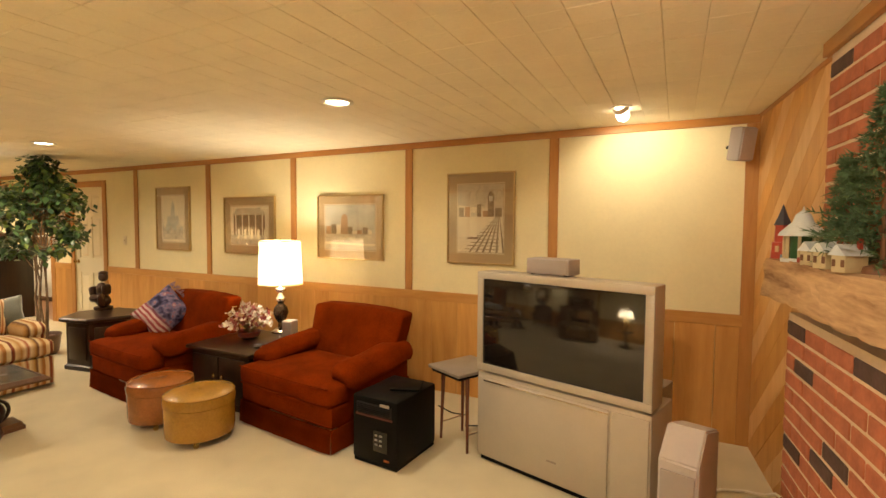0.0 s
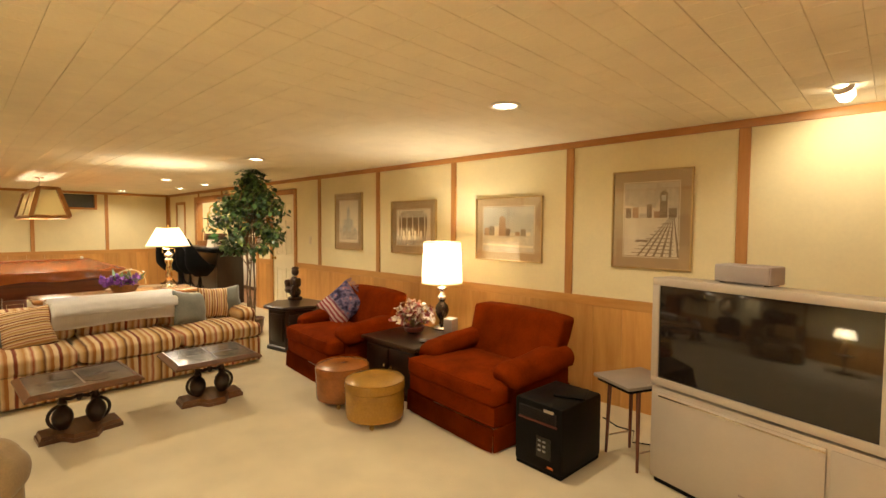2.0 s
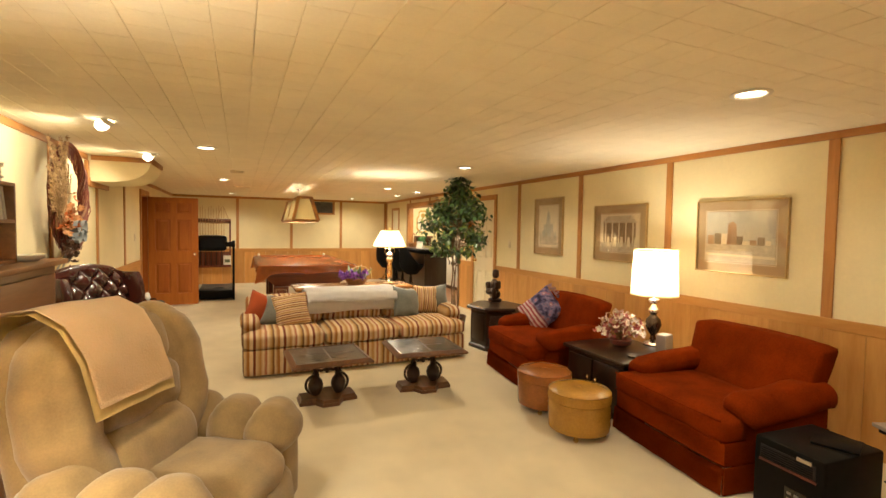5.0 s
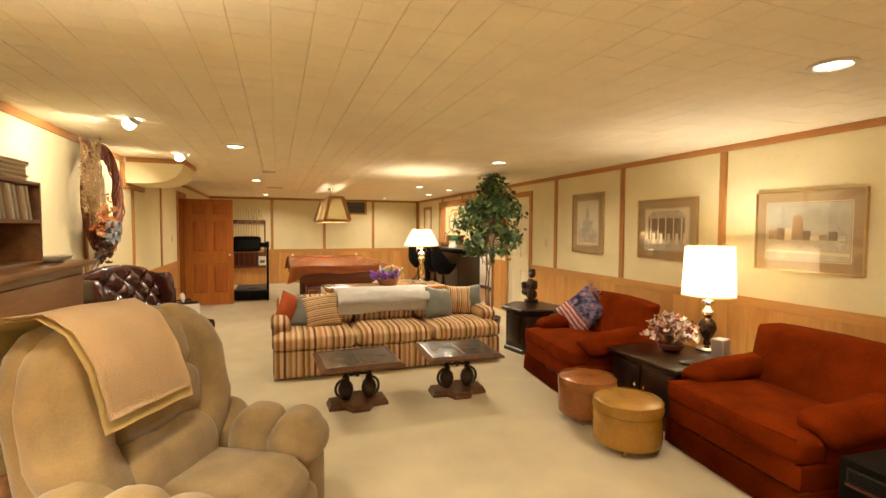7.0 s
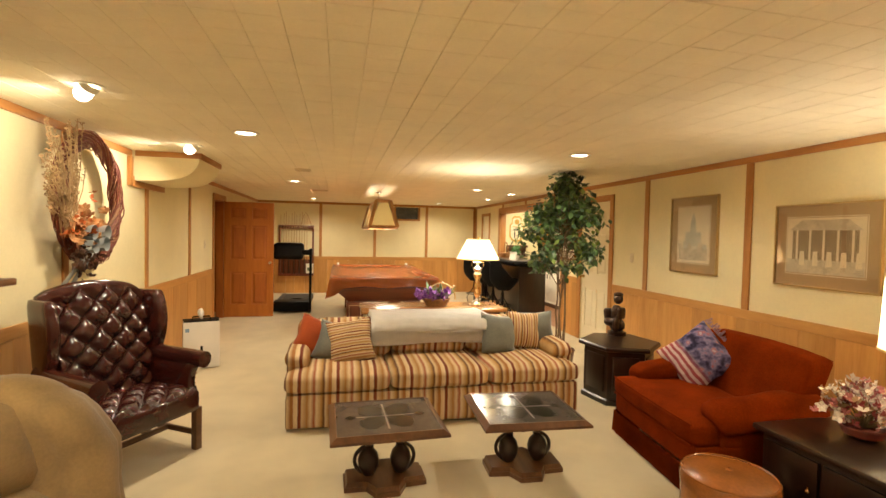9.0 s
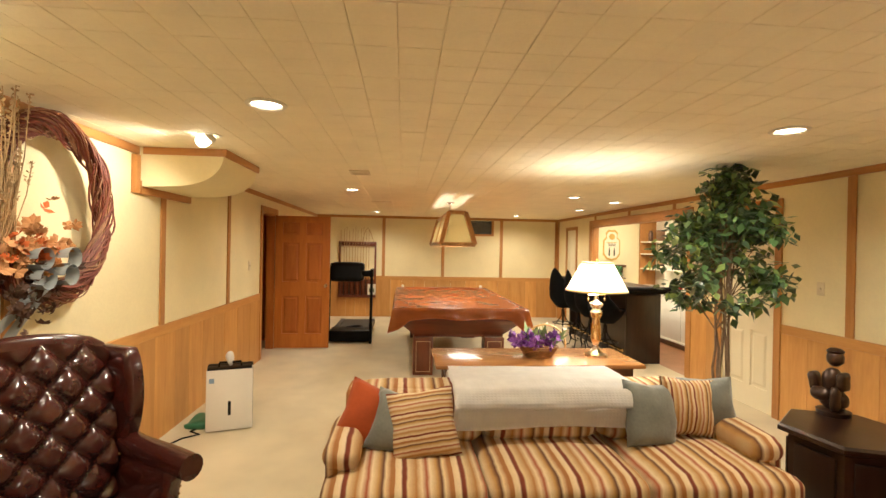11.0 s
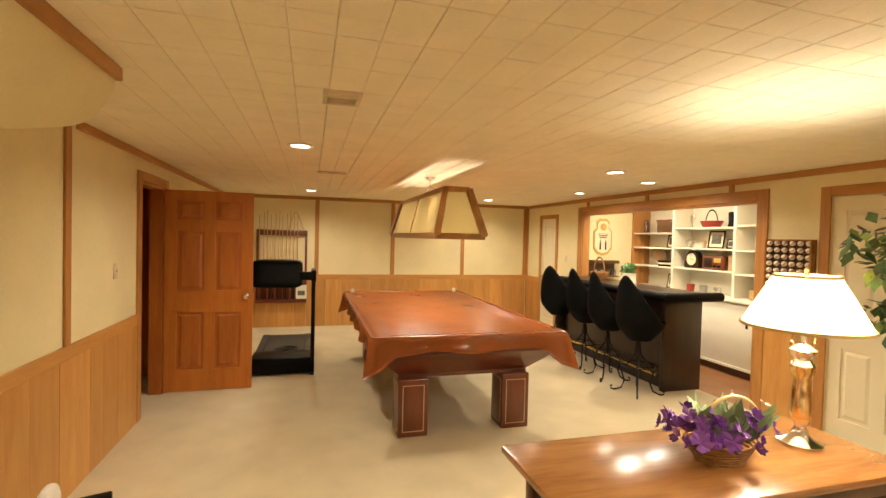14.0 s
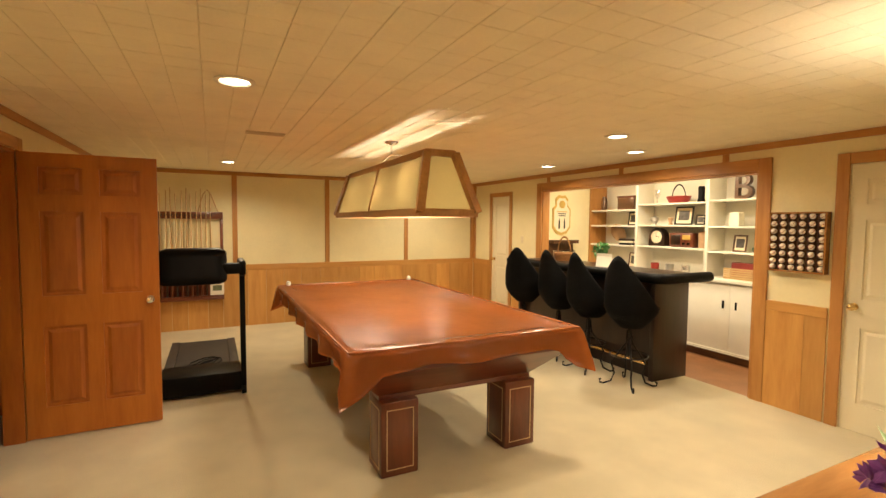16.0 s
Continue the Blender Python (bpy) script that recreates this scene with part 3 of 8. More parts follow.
def vent(x, y, sx, sy, n, label):
    v = thing("ceiling_vent", pose(x, y, CEIL), label, "vent")
    f = bmesh.new()
    box(f, -sx, sx, -sy, -sy + 0.02, -0.012, 0.0)
    box(f, -sx, sx, sy - 0.02, sy, -0.012, 0.0)
    box(f, -sx, -sx + 0.02, -sy + 0.02, sy - 0.02, -0.012, 0.0)
    box(f, sx - 0.02, sx, -sy + 0.02, sy - 0.02, -0.012, 0.0)
    tan = plain("vent_metal", (0.66, 0.56, 0.38), 0.5)
    part("frame", f, tan, v)
    for i in range(n):
        xx = -sx + 0.03 + (2 * sx - 0.06) * i / (n - 1)
        part("slat", blk(-0.008, 0.008, -sy + 0.02, sy - 0.02, -0.001, 0.001, m=pose(xx, 0, -0.006, 0, 35 if i < n / 2 else -35, 0)), tan, v)


vent(-8.05, 0.04, 0.11, 0.09, 9, "square tan metal ceiling air vent")
vent(-10.88, 0.11, 0.05, 0.15, 4, "narrow metal ceiling air vent")


def plate(x, y, z, along="x", side=-1):
    p = thing("light_switch", pose(x, y, z), "ivory light switch plate on the wall", "switch")
    iv = plain("ivory_plastic", (0.72, 0.62, 0.42), 0.4, vary=0.03)
    part("plate", blk(-0.036, 0.036, min(0, side * 0.006), max(0, side * 0.006), -0.058, 0.058, bevel=0.002), iv, p)
    part("toggle", blk(-0.005, 0.005, min(side * 0.006, side * 0.016), max(side * 0.006, side * 0.016), -0.010, 0.012), iv, p)


plate(-7.34, YN, 1.30)
plate(-12.82, YN, 1.32)
plate(-9.74, YS, 1.32, side=1)
# ---- lounge: large furniture ----
# cloths
SOFA_STOPS = [(0.0, (0.66, 0.50, 0.28)), (0.10, (0.74, 0.60, 0.38)), (0.13, (0.17, 0.030, 0.010)), (0.19, (0.21, 0.040, 0.012)), (0.22, (0.68, 0.53, 0.30)),
              (0.36, (0.42, 0.20, 0.05)), (0.45, (0.72, 0.58, 0.36)), (0.54, (0.34, 0.07, 0.018)), (0.60, (0.74, 0.61, 0.39)), (0.72, (0.48, 0.27, 0.08)),
              (0.79, (0.10, 0.028, 0.012)), (0.84, (0.70, 0.55, 0.32)), (0.93, (0.36, 0.15, 0.04))]
SOFA = striped("striped_sofa_cloth", 0, 0.29, SOFA_STOPS)
PILLOW_STRIPE = striped("striped_pillow_cloth", 2, 0.12, SOFA_STOPS)
BLUE_CLOTH = plain("slate_blue_cloth", (0.145, 0.155, 0.13), 0.6, vary=0.25, bump=0.3, sheen=0.3)
RUST_CLOTH = plain("rust_cloth", (0.33, 0.055, 0.004), 0.85, vary=0.15, bump=0.3, sheen=0.05)
def waffle(name, color, cell):
    """Knit with small square hollows."""
    m, nt, b = nodes_of(name)
    tc = nt.nodes.new("ShaderNodeTexCoord")
    sep = nt.nodes.new("ShaderNodeSeparateXYZ")
    nt.links.new(tc.outputs["Object"], sep.inputs[0])
    yz = nt.nodes.new("ShaderNodeMath")
    yz.operation = "ADD"
    nt.links.new(sep.outputs["Y"], yz.inputs[0])
    nt.links.new(sep.outputs["Z"], yz.inputs[1])
    waves = []
    for out in (sep.outputs["X"], yz.outputs[0]):
        k = nt.nodes.new("ShaderNodeMath")
        k.operation = "MULTIPLY"
        k.inputs[1].default_value = 2 * math.pi / cell
        nt.links.new(out, k.inputs[0])
        w = nt.nodes.new("ShaderNodeMath")
        w.operation = "SINE"
        nt.links.new(k.outputs[0], w.inputs[0])
        waves.append(w.outputs[0])
    h = nt.nodes.new("ShaderNodeMath")
    h.operation = "MAXIMUM"
    nt.links.new(waves[0], h.inputs[0])
    nt.links.new(waves[1], h.inputs[1])
    n = put(nt, "ShaderNodeTexNoise", Scale=14.0, Detail=4.0)
    nt.links.new(tc.outputs["Object"], n.inputs["Vector"])
    nt.links.new(ramp(nt, n.outputs[0], [(0.3, scaled(color, 0.95)), (0.7, scaled(color, 1.04))]), b.inputs["Base Color"])
    b.inputs["Roughness"].default_value = 0.95
    b.inputs["Sheen Weight"].default_value = 0.2
    bumped(nt, b, h.outputs[0], 0.14, 0.003)
    return m


KNIT = waffle("cream_knit", (0.94, 0.92, 0.88), 0.022)
PEACH = plain("peach_blanket", (0.66, 0.46, 0.24), 0.95, vary=0.06, scale=6, bump=0.6, fine=130, sheen=0.3)
SATIN = plain("gold_satin_binding", (0.62, 0.46, 0.17), 0.5, vary=0.08)
TOPPLATE = plain("grey_slate_top", (0.085, 0.07, 0.062), 0.16, vary=0.3, scale=9)
LEAF_SLATE = plain("dark_slate_leaf", (0.022, 0.017, 0.015), 0.16, vary=0.3, scale=12)
CREAM_IN = plain("tan_inlay", (0.16, 0.13, 0.11), 0.3, vary=0.2)


def pillow(name, m, size, mat, label, thick=0.15, seed=0):
    h = size / 2
    bm = bmesh.new()
    n = 12
    grid = {}
    for s in (-1, 1):
        for i in range(n + 1):
            for k in range(n + 1):
                u, w = 2 * i / n - 1, 2 * k / n - 1
                edge = (1 - u * u) * (1 - w * w)
                pinch = 1 - 0.10 * (1 - abs(u)) * (abs(w)) ** 4 - 0.10 * (1 - abs(w)) * abs(u) ** 4
                p = Vector((u * h * pinch, s * thick / 2 * max(edge, 0) ** 0.5, h + w * h * pinch))
                if edge > 0.01:
                    p += noise.noise_vector(p * 9 + Vector((seed, s, 0))) * 0.012
                    grid[s, i, k] = bm.verts.new(p)
                elif s == -1:
                    grid[-1, i, k] = grid[1, i, k] = bm.verts.new(p)
    for s in (-1, 1):
        for i in range(n):
            for k in range(n):
                q = (grid[s, i, k], grid[s, i + 1, k], grid[s, i + 1, k + 1], grid[s, i, k + 1])
                bm.faces.new(q if s < 0 else q[::-1])
    t = thing(name, m, label, "pillow")
    part("cover", bm, mat, t, sharp=2.0)
    return t


# sofa: local x along its length, front toward -y
W2 = 1.24
s = thing("sofa", pose(-5.77, 1.32, 0, 0, 0, 90), "low three-seat sofa in tan, cream and rust striped cloth", "sofa")
part("base", soft(bmesh.new(), -W2 + 0.01, W2 - 0.01, 0.02, 0.92, 0.015, 0.29, 0.025, (0, 0.006, 0), 6), SOFA, s)
for i in range(3):
    a = -W2 + i * 2 * W2 / 3
    part("seat_cushion", soft(bmesh.new(), a + 0.004, a + 2 * W2 / 3 - 0.004, 0.0, 0.70, 0.29, 0.445, 0.055, (0.004, 0.008, 0.028), 10, crumple=0.006, seed=i), SOFA, s, sharp=2.0)
part("backrest", soft(bmesh.new(), -W2 + 0.045, W2 - 0.085, 0.66, 0.93, 0.30, 0.735, 0.06, (0, 0.02, 0.006), 8, m=pose(0, 0, 0)), SOFA, s)
for i in range(3):
    a = -W2 + 0.17 + i * (2 * W2 - 0.34) / 3
    part("back_cushion", soft(bmesh.new(), a + 0.003, a + (2 * W2 - 0.34) / 3 - 0.003, 0.52, 0.70, 0.44, 0.73, 0.07, (0.004, 0.03, 0.01), 8, crumple=0.014, seed=i + 5), SOFA, s, sharp=2.0)
for sg in (-1, 1):
    a, b = sorted((sg * W2, sg * (W2 - 0.17)))
    part("arm", soft(bmesh.new(), a, b, 0.17, 0.90, 0.29, 0.52, 0.035, (0, 0, 0.0), 6), SOFA, s)
    part("arm_bolster", soft(bmesh.new(), a - 0.012, b + 0.012, 0.15, 0.68, 0.45, 0.585, 0.065, (0, 0.015, 0.01), 8, crumple=0.006), SOFA, s, sharp=2.0)
# knitted throw over the back
def throw_layer(prof, x0, x1, lift, seed):
    bm = bmesh.new()
    nx = 40
    fine = []
    for (y0, z0), (y1, z1) in zip(prof, prof[1:]):
        fine += [(y0 + (y1 - y0) * q / 3, z0 + (z1 - z0) * q / 3) for q in range(3)]
    fine.append(prof[-1])
    rows = []
    for i in range(nx + 1):
        x = x0 + (x1 - x0) * i / nx
        row = []
        for k, (y, z) in enumerate(fine):
            w = noise.noise((x * 5, k * 0.35, seed))
            hem = 0.010 * math.sin(x * 6 + seed) if k == 0 else 0.0
            row.append(bm.verts.new((x + 0.006 * noise.noise((k * 0.6, seed, x)), y - lift - 0.009 * w if y < 0.56 else y, z + lift + 0.006 * w + hem)))
        rows.append(row)
    for a, b in zip(rows, rows[1:]):
        for k in range(len(fine) - 1):
            bm.faces.new((a[k], a[k + 1], b[k + 1], b[k]))
    bmesh.ops.solidify(bm, geom=bm.faces[:], thickness=-0.012)
    return bm


t = thing("throw", s.matrix_world.copy(), "cream waffle-knit throw folded double over the sofa back", "blanket")
part("lower_fold", throw_layer([(0.445, 0.555), (0.44, 0.62), (0.445, 0.69), (0.49, 0.755), (0.60, 0.775), (0.72, 0.775), (0.93, 0.77), (0.975, 0.74), (0.98, 0.62), (0.98, 0.50)], -0.55, 0.58, 0.004, 1.0), KNIT, t, sharp=2.0)
part("upper_fold", throw_layer([(0.438, 0.655), (0.43, 0.668), (0.434, 0.70), (0.485, 0.76), (0.60, 0.782), (0.72, 0.782), (0.94, 0.778)], -0.545, 0.56, 0.016, 4.0), KNIT, t, sharp=2.0)
# scatter cushions (sofa frame: x = along, y = depth)
SM = s.matrix_world
pillow("pillow", SM @ pose(-1.08, 0.43, 0.445, -18, 24, 10), 0.37, RUST_CLOTH, "rust orange square pillow leaning on the sofa", seed=1)
pillow("pillow", SM @ pose(-0.90, 0.37, 0.445, -24, 14, -6), 0.34, BLUE_CLOTH, "slate blue satin pillow leaning on the sofa", seed=2)
pillow("pillow", SM @ pose(-0.70, 0.30, 0.445, -26, -6, 6), 0.38, PILLOW_STRIPE, "square pillow in the sofa's striped cloth", seed=3)
pillow("pillow", SM @ pose(0.62, 0.40, 0.445, -20, 10, 14), 0.38, BLUE_CLOTH, "slate blue satin pillow leaning on the sofa back", seed=4)
pillow("pillow", SM @ pose(1.06, 0.52, 0.50, -16, -6, -20), 0.32, BLUE_CLOTH, "slate blue pillow tucked beside the sofa arm", seed=5)
pillow("pillow", SM @ pose(0.90, 0.50, 0.47, -14, 4, -4), 0.35, striped("upright_stripe_cloth", 0, 0.13, SOFA_STOPS), "striped pillow standing between two slate blue pillows", seed=6)


def red_armchair(m, label):
    c = thing("armchair", m, label, "armchair", "rust velvet armchairs")
    w = 0.50
    for x0, x1, nm in ((-w, w, "skirt_front"),):
        sk = bmesh.new()
        n_ = 40
        rows = []
        for i in range(n_ + 1):
            x = x0 + (x1 - x0) * i / n_
            k = 0.010 * math.exp(-((abs(x) - w + 0.03) / 0.02) ** 2)
            rows.append([sk.verts.new((x, -0.004 - 0.012 * (1 - j / 3) + k + 0.002 * math.sin(x * 31), 0.008 + 0.165 * j / 3)) for j in range(4)])
        for r0, r1 in zip(rows, rows[1:]):
            for j in range(3):
                sk.faces.new((r0[j], r0[j + 1], r1[j + 1], r1[j]))
        bmesh.ops.solidify(sk, geom=sk.faces[:], thickness=-0.01)
        part(nm, sk, VELVET, c, "velvet skirt down to the carpet", sharp=2.0)
    for sg in (-1, 1):
        sd = soft(bmesh.new(), sg * w - 0.008, sg * w + 0.008, 0.0, 0.84, 0.008, 0.172, 0.006, (0, 0, 0), 4)
        part("skirt_side", sd, VELVET, c)
    part("base", soft(bmesh.new(), -w, w, 0.005, 0.86, 0.16, 0.32, 0.025, (0, 0.012, 0), 8), VELVET, c)
    bm = soft(bmesh.new(), -w - 0.005, w + 0.005, -0.02, 0.64, 0.305, 0.455, 0.05, (0.004, 0.014, 0.022), 14, crumple=0.004, seed=2)
    for v in bm.verts:
        if v.co.y > 0.16 and abs(v.co.x) > w - 0.15:
            v.co.x = math.copysign(w - 0.15, v.co.x)
    part("seat_cushion", bm, VELVET, c, sharp=2.0)
    for sg in (-1, 1):
        a, b = sorted((sg * w, sg * (w - 0.16)))
        part("side_panel", soft(bmesh.new(), a, b, 0.16, 0.84, 0.28, 0.47, 0.03, (0, 0, 0), 6), VELVET, c)
        a, b = sorted((sg * (w + 0.055), sg * (w - 0.175)))
        arm = soft(bmesh.new(), a, b, 0.13, 0.86, 0.425, 0.555, 0.06, (0.0, 0.012, 0.016), 12, crumple=0.010, seed=3 * sg)
        for v in arm.verts:
            v.co.z += 0.10 * max(0.0, v.co.y - 0.2) - 0.05 * max(0.0, sg * v.co.x - w + 0.02) / 0.08
        part("arm_pad", arm, VELVET, c, "loose velvet arm pad", sharp=2.0)
    bk = soft(bmesh.new(), -w + 0.03, w - 0.03, 0.60, 0.78, 0.30, 0.845, 0.035, (0.0, 0.022, 0.006), 14, crumple=0.004, seed=7)
    for v in bk.verts:
        v.co.x *= 1.0 + 0.16 * max(0.0, v.co.z - 0.45)
        v.co.z -= 0.014 * (v.co.x / w) ** 2 if v.co.z > 0.7 else 0.0
        v.co.y += 0.30 * max(0.0, v.co.z - 0.35)
    part("backrest", bk, VELVET, c, sharp=2.0)
    for z_, y_ in ((0.444, -0.026), (0.318, -0.020)):
        wl = bmesh.new()
        tube(wl, [(-w + 0.02, y_ + 0.012, z_), (-w * 0.5, y_ - 0.004, z_ + 0.004), (0, y_ - 0.010, z_ + 0.006), (w * 0.5, y_ - 0.004, z_ + 0.004), (w - 0.02, y_ + 0.012, z_)], 0.006)
        part("welt", wl, VELVET, c)
    return c


red_armchair(pose(-4.92, 2.61, 0, 0, 0, -6), "rust velvet armchair with a printed throw on its arm")
red_armchair(pose(-3.06, 2.71, 0, 0, 0, -7), "rust velvet armchair with loose seat cushion, beside a heater")

# printed throw crumpled on the first armchair
def printed_cloth(name):
    """Navy and lavender print, with wavy white bands on pink towards one end."""
    m, nt, bsdf = nodes_of(name)
    v = coords(nt, shift=False)
    n1 = put(nt, "ShaderNodeTexNoise", Scale=16.0, Detail=3.0)
    nt.links.new(v, n1.inputs["Vector"])
    r1 = nt.nodes.new("ShaderNodeValToRGB")
    e = r1.color_ramp.elements
    e[0].position, e[0].color = 0.36, (0.028, 0.026, 0.06, 1)
    e[1].position, e[1].color = 0.70, (0.42, 0.34, 0.40, 1)
    for at, col in ((0.47, (0.10, 0.09, 0.19, 1)), (0.56, (0.22, 0.19, 0.32, 1)), (0.62, (0.30, 0.10, 0.14, 1))):
        q = e.new(at)
        q.color = col
    nt.links.new(n1.outputs["Fac"], r1.inputs["Fac"])
    w = put(nt, "ShaderNodeTexWave", Scale=7.5, Distortion=3.0, Detail=1.0)
    w.bands_direction = "Z"
    nt.links.new(v, w.inputs["Vector"])
    r2 = nt.nodes.new("ShaderNodeValToRGB")
    e = r2.color_ramp.elements
    e[0].position, e[0].color = 0.42, (0.34, 0.085, 0.10, 1)
    e[1].position, e[1].color = 0.60, (0.60, 0.47, 0.47, 1)
    nt.links.new(w.outputs["Fac"], r2.inputs["Fac"])
    sep = nt.nodes.new("ShaderNodeSeparateXYZ")
    nt.links.new(v, sep.inputs[0])
    mp = nt.nodes.new("ShaderNodeMapRange")
    mp.inputs[1].default_value, mp.inputs[2].default_value = 0.20, 0.15
    nt.links.new(sep.outputs["Z"], mp.inputs[0])
    mix = nt.nodes.new("ShaderNodeMix")
    mix.data_type = "RGBA"
    nt.links.new(mp.outputs[0], mix.inputs[0])
    nt.links.new(r1.outputs[0], mix.inputs[6])
    nt.links.new(r2.outputs[0], mix.inputs[7])
    nt.links.new(mix.outputs[2], bsdf.inputs["Base Color"])
    bsdf.inputs["Roughness"].default_value = 0.95
    bsdf.inputs["Specular IOR Level"].default_value = 0.1
    n2 = put(nt, "ShaderNodeTexNoise", Scale=11.0, Detail=4.0)
    nt.links.new(v, n2.inputs["Vector"])
    bp = put(nt, "ShaderNodeBump", Strength=0.7, Distance=0.04)
    nt.links.new(n2.outputs["Fac"], bp.inputs["Height"])
    nt.links.new(bp.outputs[0], bsdf.inputs["Normal"])
    return m


PRINT = printed_cloth("printed_throw_cloth")
t = pillow("printed_throw", pose(-5.24, 3.05, 0.50, -38, 36, 8), 0.44, PRINT, "bundled navy, red and white printed throw with fringe", 0.20, 9)
t["category"] = "blanket"
fr = bmesh.new()
for k in range(46):
    u = k / 45
    a = Vector((-0.21 + 0.42 * u, 0.0, 0.445))
    tube(fr, [a, a + Vector((random.uniform(-0.02, 0.02), random.uniform(-0.03, 0.03), random.uniform(0.02, 0.06)))], 0.004, 5)
tagged(part("fringe", fr, plain("lilac_fringe", (0.30, 0.20, 0.26), 0.9, vary=0.3, scale=40), t), kind="stuff")

# table between the armchairs
t = thing("end_table", pose(-3.93, 2.84, 0), "dark walnut end table with a drawer front", "table")
part("tabletop", blk(-0.38, 0.38, 0.0, 0.72, 0.465, 0.50, bevel=0.012), DARK_WOOD, t)
part("body", blk(-0.34, 0.34, 0.04, 0.68, 0.05, 0.462, bevel=0.004), DARK_WOOD, t)
for sg in (-1, 1):
    a, b = sorted((sg * 0.01, sg * 0.32))
    d = part("door", blk(a, b, 0.022, 0.042, 0.09, 0.43, bevel=0.006), DARK_WOOD_Z, t)
    part("door_pull", lathe(bmesh.new(), [(0.0, -0.014), (0.012, -0.012), (0.014, 0.0), (0.006, 0.01), (0.006, 0.02), (0, 0.02)], 12, at=(sg * 0.05, 0.016, 0.27)), BRASS, d)
part("plinth", blk(-0.35, 0.35, 0.03, 0.69, 0.0, 0.05, bevel=0.006), DARK_WOOD, t)


def shade_lamp(name, m, base_mat, stem, shade, shade_mat, label, watts, finial=0.05, pulls=False, bulb_z=None, mid=None):
    """stem: turned profile; shade: (r_bottom, z_bottom, r_top, z_top)."""
    l = thing(name, m, label, "lamp")
    if mid:
        za, zb_, mid_mat = mid
        for nm, pts, mt in (("base", [q for q in stem if q[1] <= za], base_mat), ("column", [q for q in stem if za <= q[1] <= zb_], mid_mat), ("neck", [q for q in stem if q[1] >= zb_], base_mat)):
            part(nm, lathe(bmesh.new(), pts, 28), mt, l)
    else:
        part("base", lathe(bmesh.new(), stem, 28), base_mat, l)
    rb, zb, rt, zt = shade
    bm = lathe(bmesh.new(), [(rb, zb), (rb + (rt - rb) * 0.5, zb + (zt - zb) * 0.5), (rt, zt)], 48, close=False)
    bmesh.ops.solidify(bm, geom=bm.faces[:], thickness=0.003)
    sh = part("shade", bm, shade_mat, l)
    for r, z, nm in ((rb, zb, "shade_rim"), (rt, zt, "shade_rim")):
        part(nm, lathe(bmesh.new(), [(r - 0.004, z - 0.006), (r + 0.004, z - 0.006), (r + 0.004, z + 0.006), (r - 0.004, z + 0.006), (r - 0.004, z - 0.006)], 48, close=False), SATIN, sh)
    top = stem[-1][1]
    hp = bmesh.new()
    tube(hp, [(0.0, 0, top - 0.01)] + [(0.06 * math.sin(math.pi * k / 8), 0, top + (zt - 0.01 - top) * k / 8) for k in range(1, 9)], 0.003, 6)
    part("harp", hp, BRASS, l)
    part("finial", lathe(bmesh.new(), [(0.004, 0), (0.012, 0.01), (0.006, 0.02), (0.011, finial * 0.7), (0.0, finial)], 12, at=(0, 0, zt - 0.005)), BRASS, l)
    sp = bmesh.new()
    for k in range(3):
        a = 2 * math.pi * k / 3
        rod(sp, (0, 0, zt - 0.005), (rt * math.cos(a), rt * math.sin(a), zt - 0.003), 0.002, segs=6)
    part("spider", sp, BRASS, l)
    if pulls:
        for k in (-1, 1):
            pc = bmesh.new()
            rod(pc, (0, k * 0.07, zb - 0.06), (0, k * 0.07, top), 0.0025, segs=6)
            lathe(pc, [(0, 0), (0.008, 0.005), (0.008, 0.02), (0, 0.025)], 8, at=(0, k * 0.07, zb - 0.085))
            rod(pc, (0, 0, top), (0, k * 0.07, top), 0.004, segs=6)
            part("pull_chain", pc, BRASS, l)
    zl = zb + 0.42 * (zt - zb) if bulb_z is None else bulb_z
    part("bulb", lathe(bmesh.new(), [(0.012, zl - 0.07), (0.014, zl - 0.05), (0.030, zl - 0.01), (0.026, zl + 0.015), (0, zl + 0.028)], 14), WHITE, l)
    p = m @ Vector((0.0, 0.0, zl - 0.02))
    bulb_light("lamp_light", p, watts, 0.07)
    return l


URN = [(0.085, 0.0), (0.09, 0.012), (0.075, 0.03), (0.03, 0.05), (0.022, 0.09), (0.05, 0.13), (0.072, 0.19), (0.06, 0.24), (0.025, 0.28), (0.04, 0.305), (0.05, 0.33), (0.03, 0.355), (0.018, 0.38), (0.045, 0.40), (0.05, 0.42), (0.015, 0.445), (0.012, 0.49)]
shade_lamp("table_lamp", pose(-3.935, 3.565, 0.50), CHROME, URN, (0.205, 0.465, 0.185, 0.872), SHADE_W, "lit table lamp with white drum shade and silvered urn base", 46, 0.03, bulb_z=0.79, mid=(0.05, 0.305, plain("dark_bronze", (0.10, 0.065, 0.04), 0.25, 0.8, vary=0.2)))

# flowers in a bowl
t = thing("flower_bowl", pose(-4.02, 3.26, 0.50), "bowl of dried pink and white flowers", "flowers")
part("bowl", lathe(bmesh.new(), [(0.05, 0.0), (0.09, 0.02), (0.105, 0.06), (0.10, 0.065), (0.085, 0.03), (0.0, 0.02)], 24), wood("red_bowl", (0.12, 0.02, 0.012), (0.25, 0.06, 0.03), "Z", 0.3), t)
PETALS = [plain("petal_white", (0.84, 0.76, 0.66), 0.8), plain("petal_pink", (0.48, 0.17, 0.16), 0.8), plain("petal_red", (0.24, 0.035, 0.03), 0.8), plain("petal_tan", (0.50, 0.34, 0.18), 0.8)]


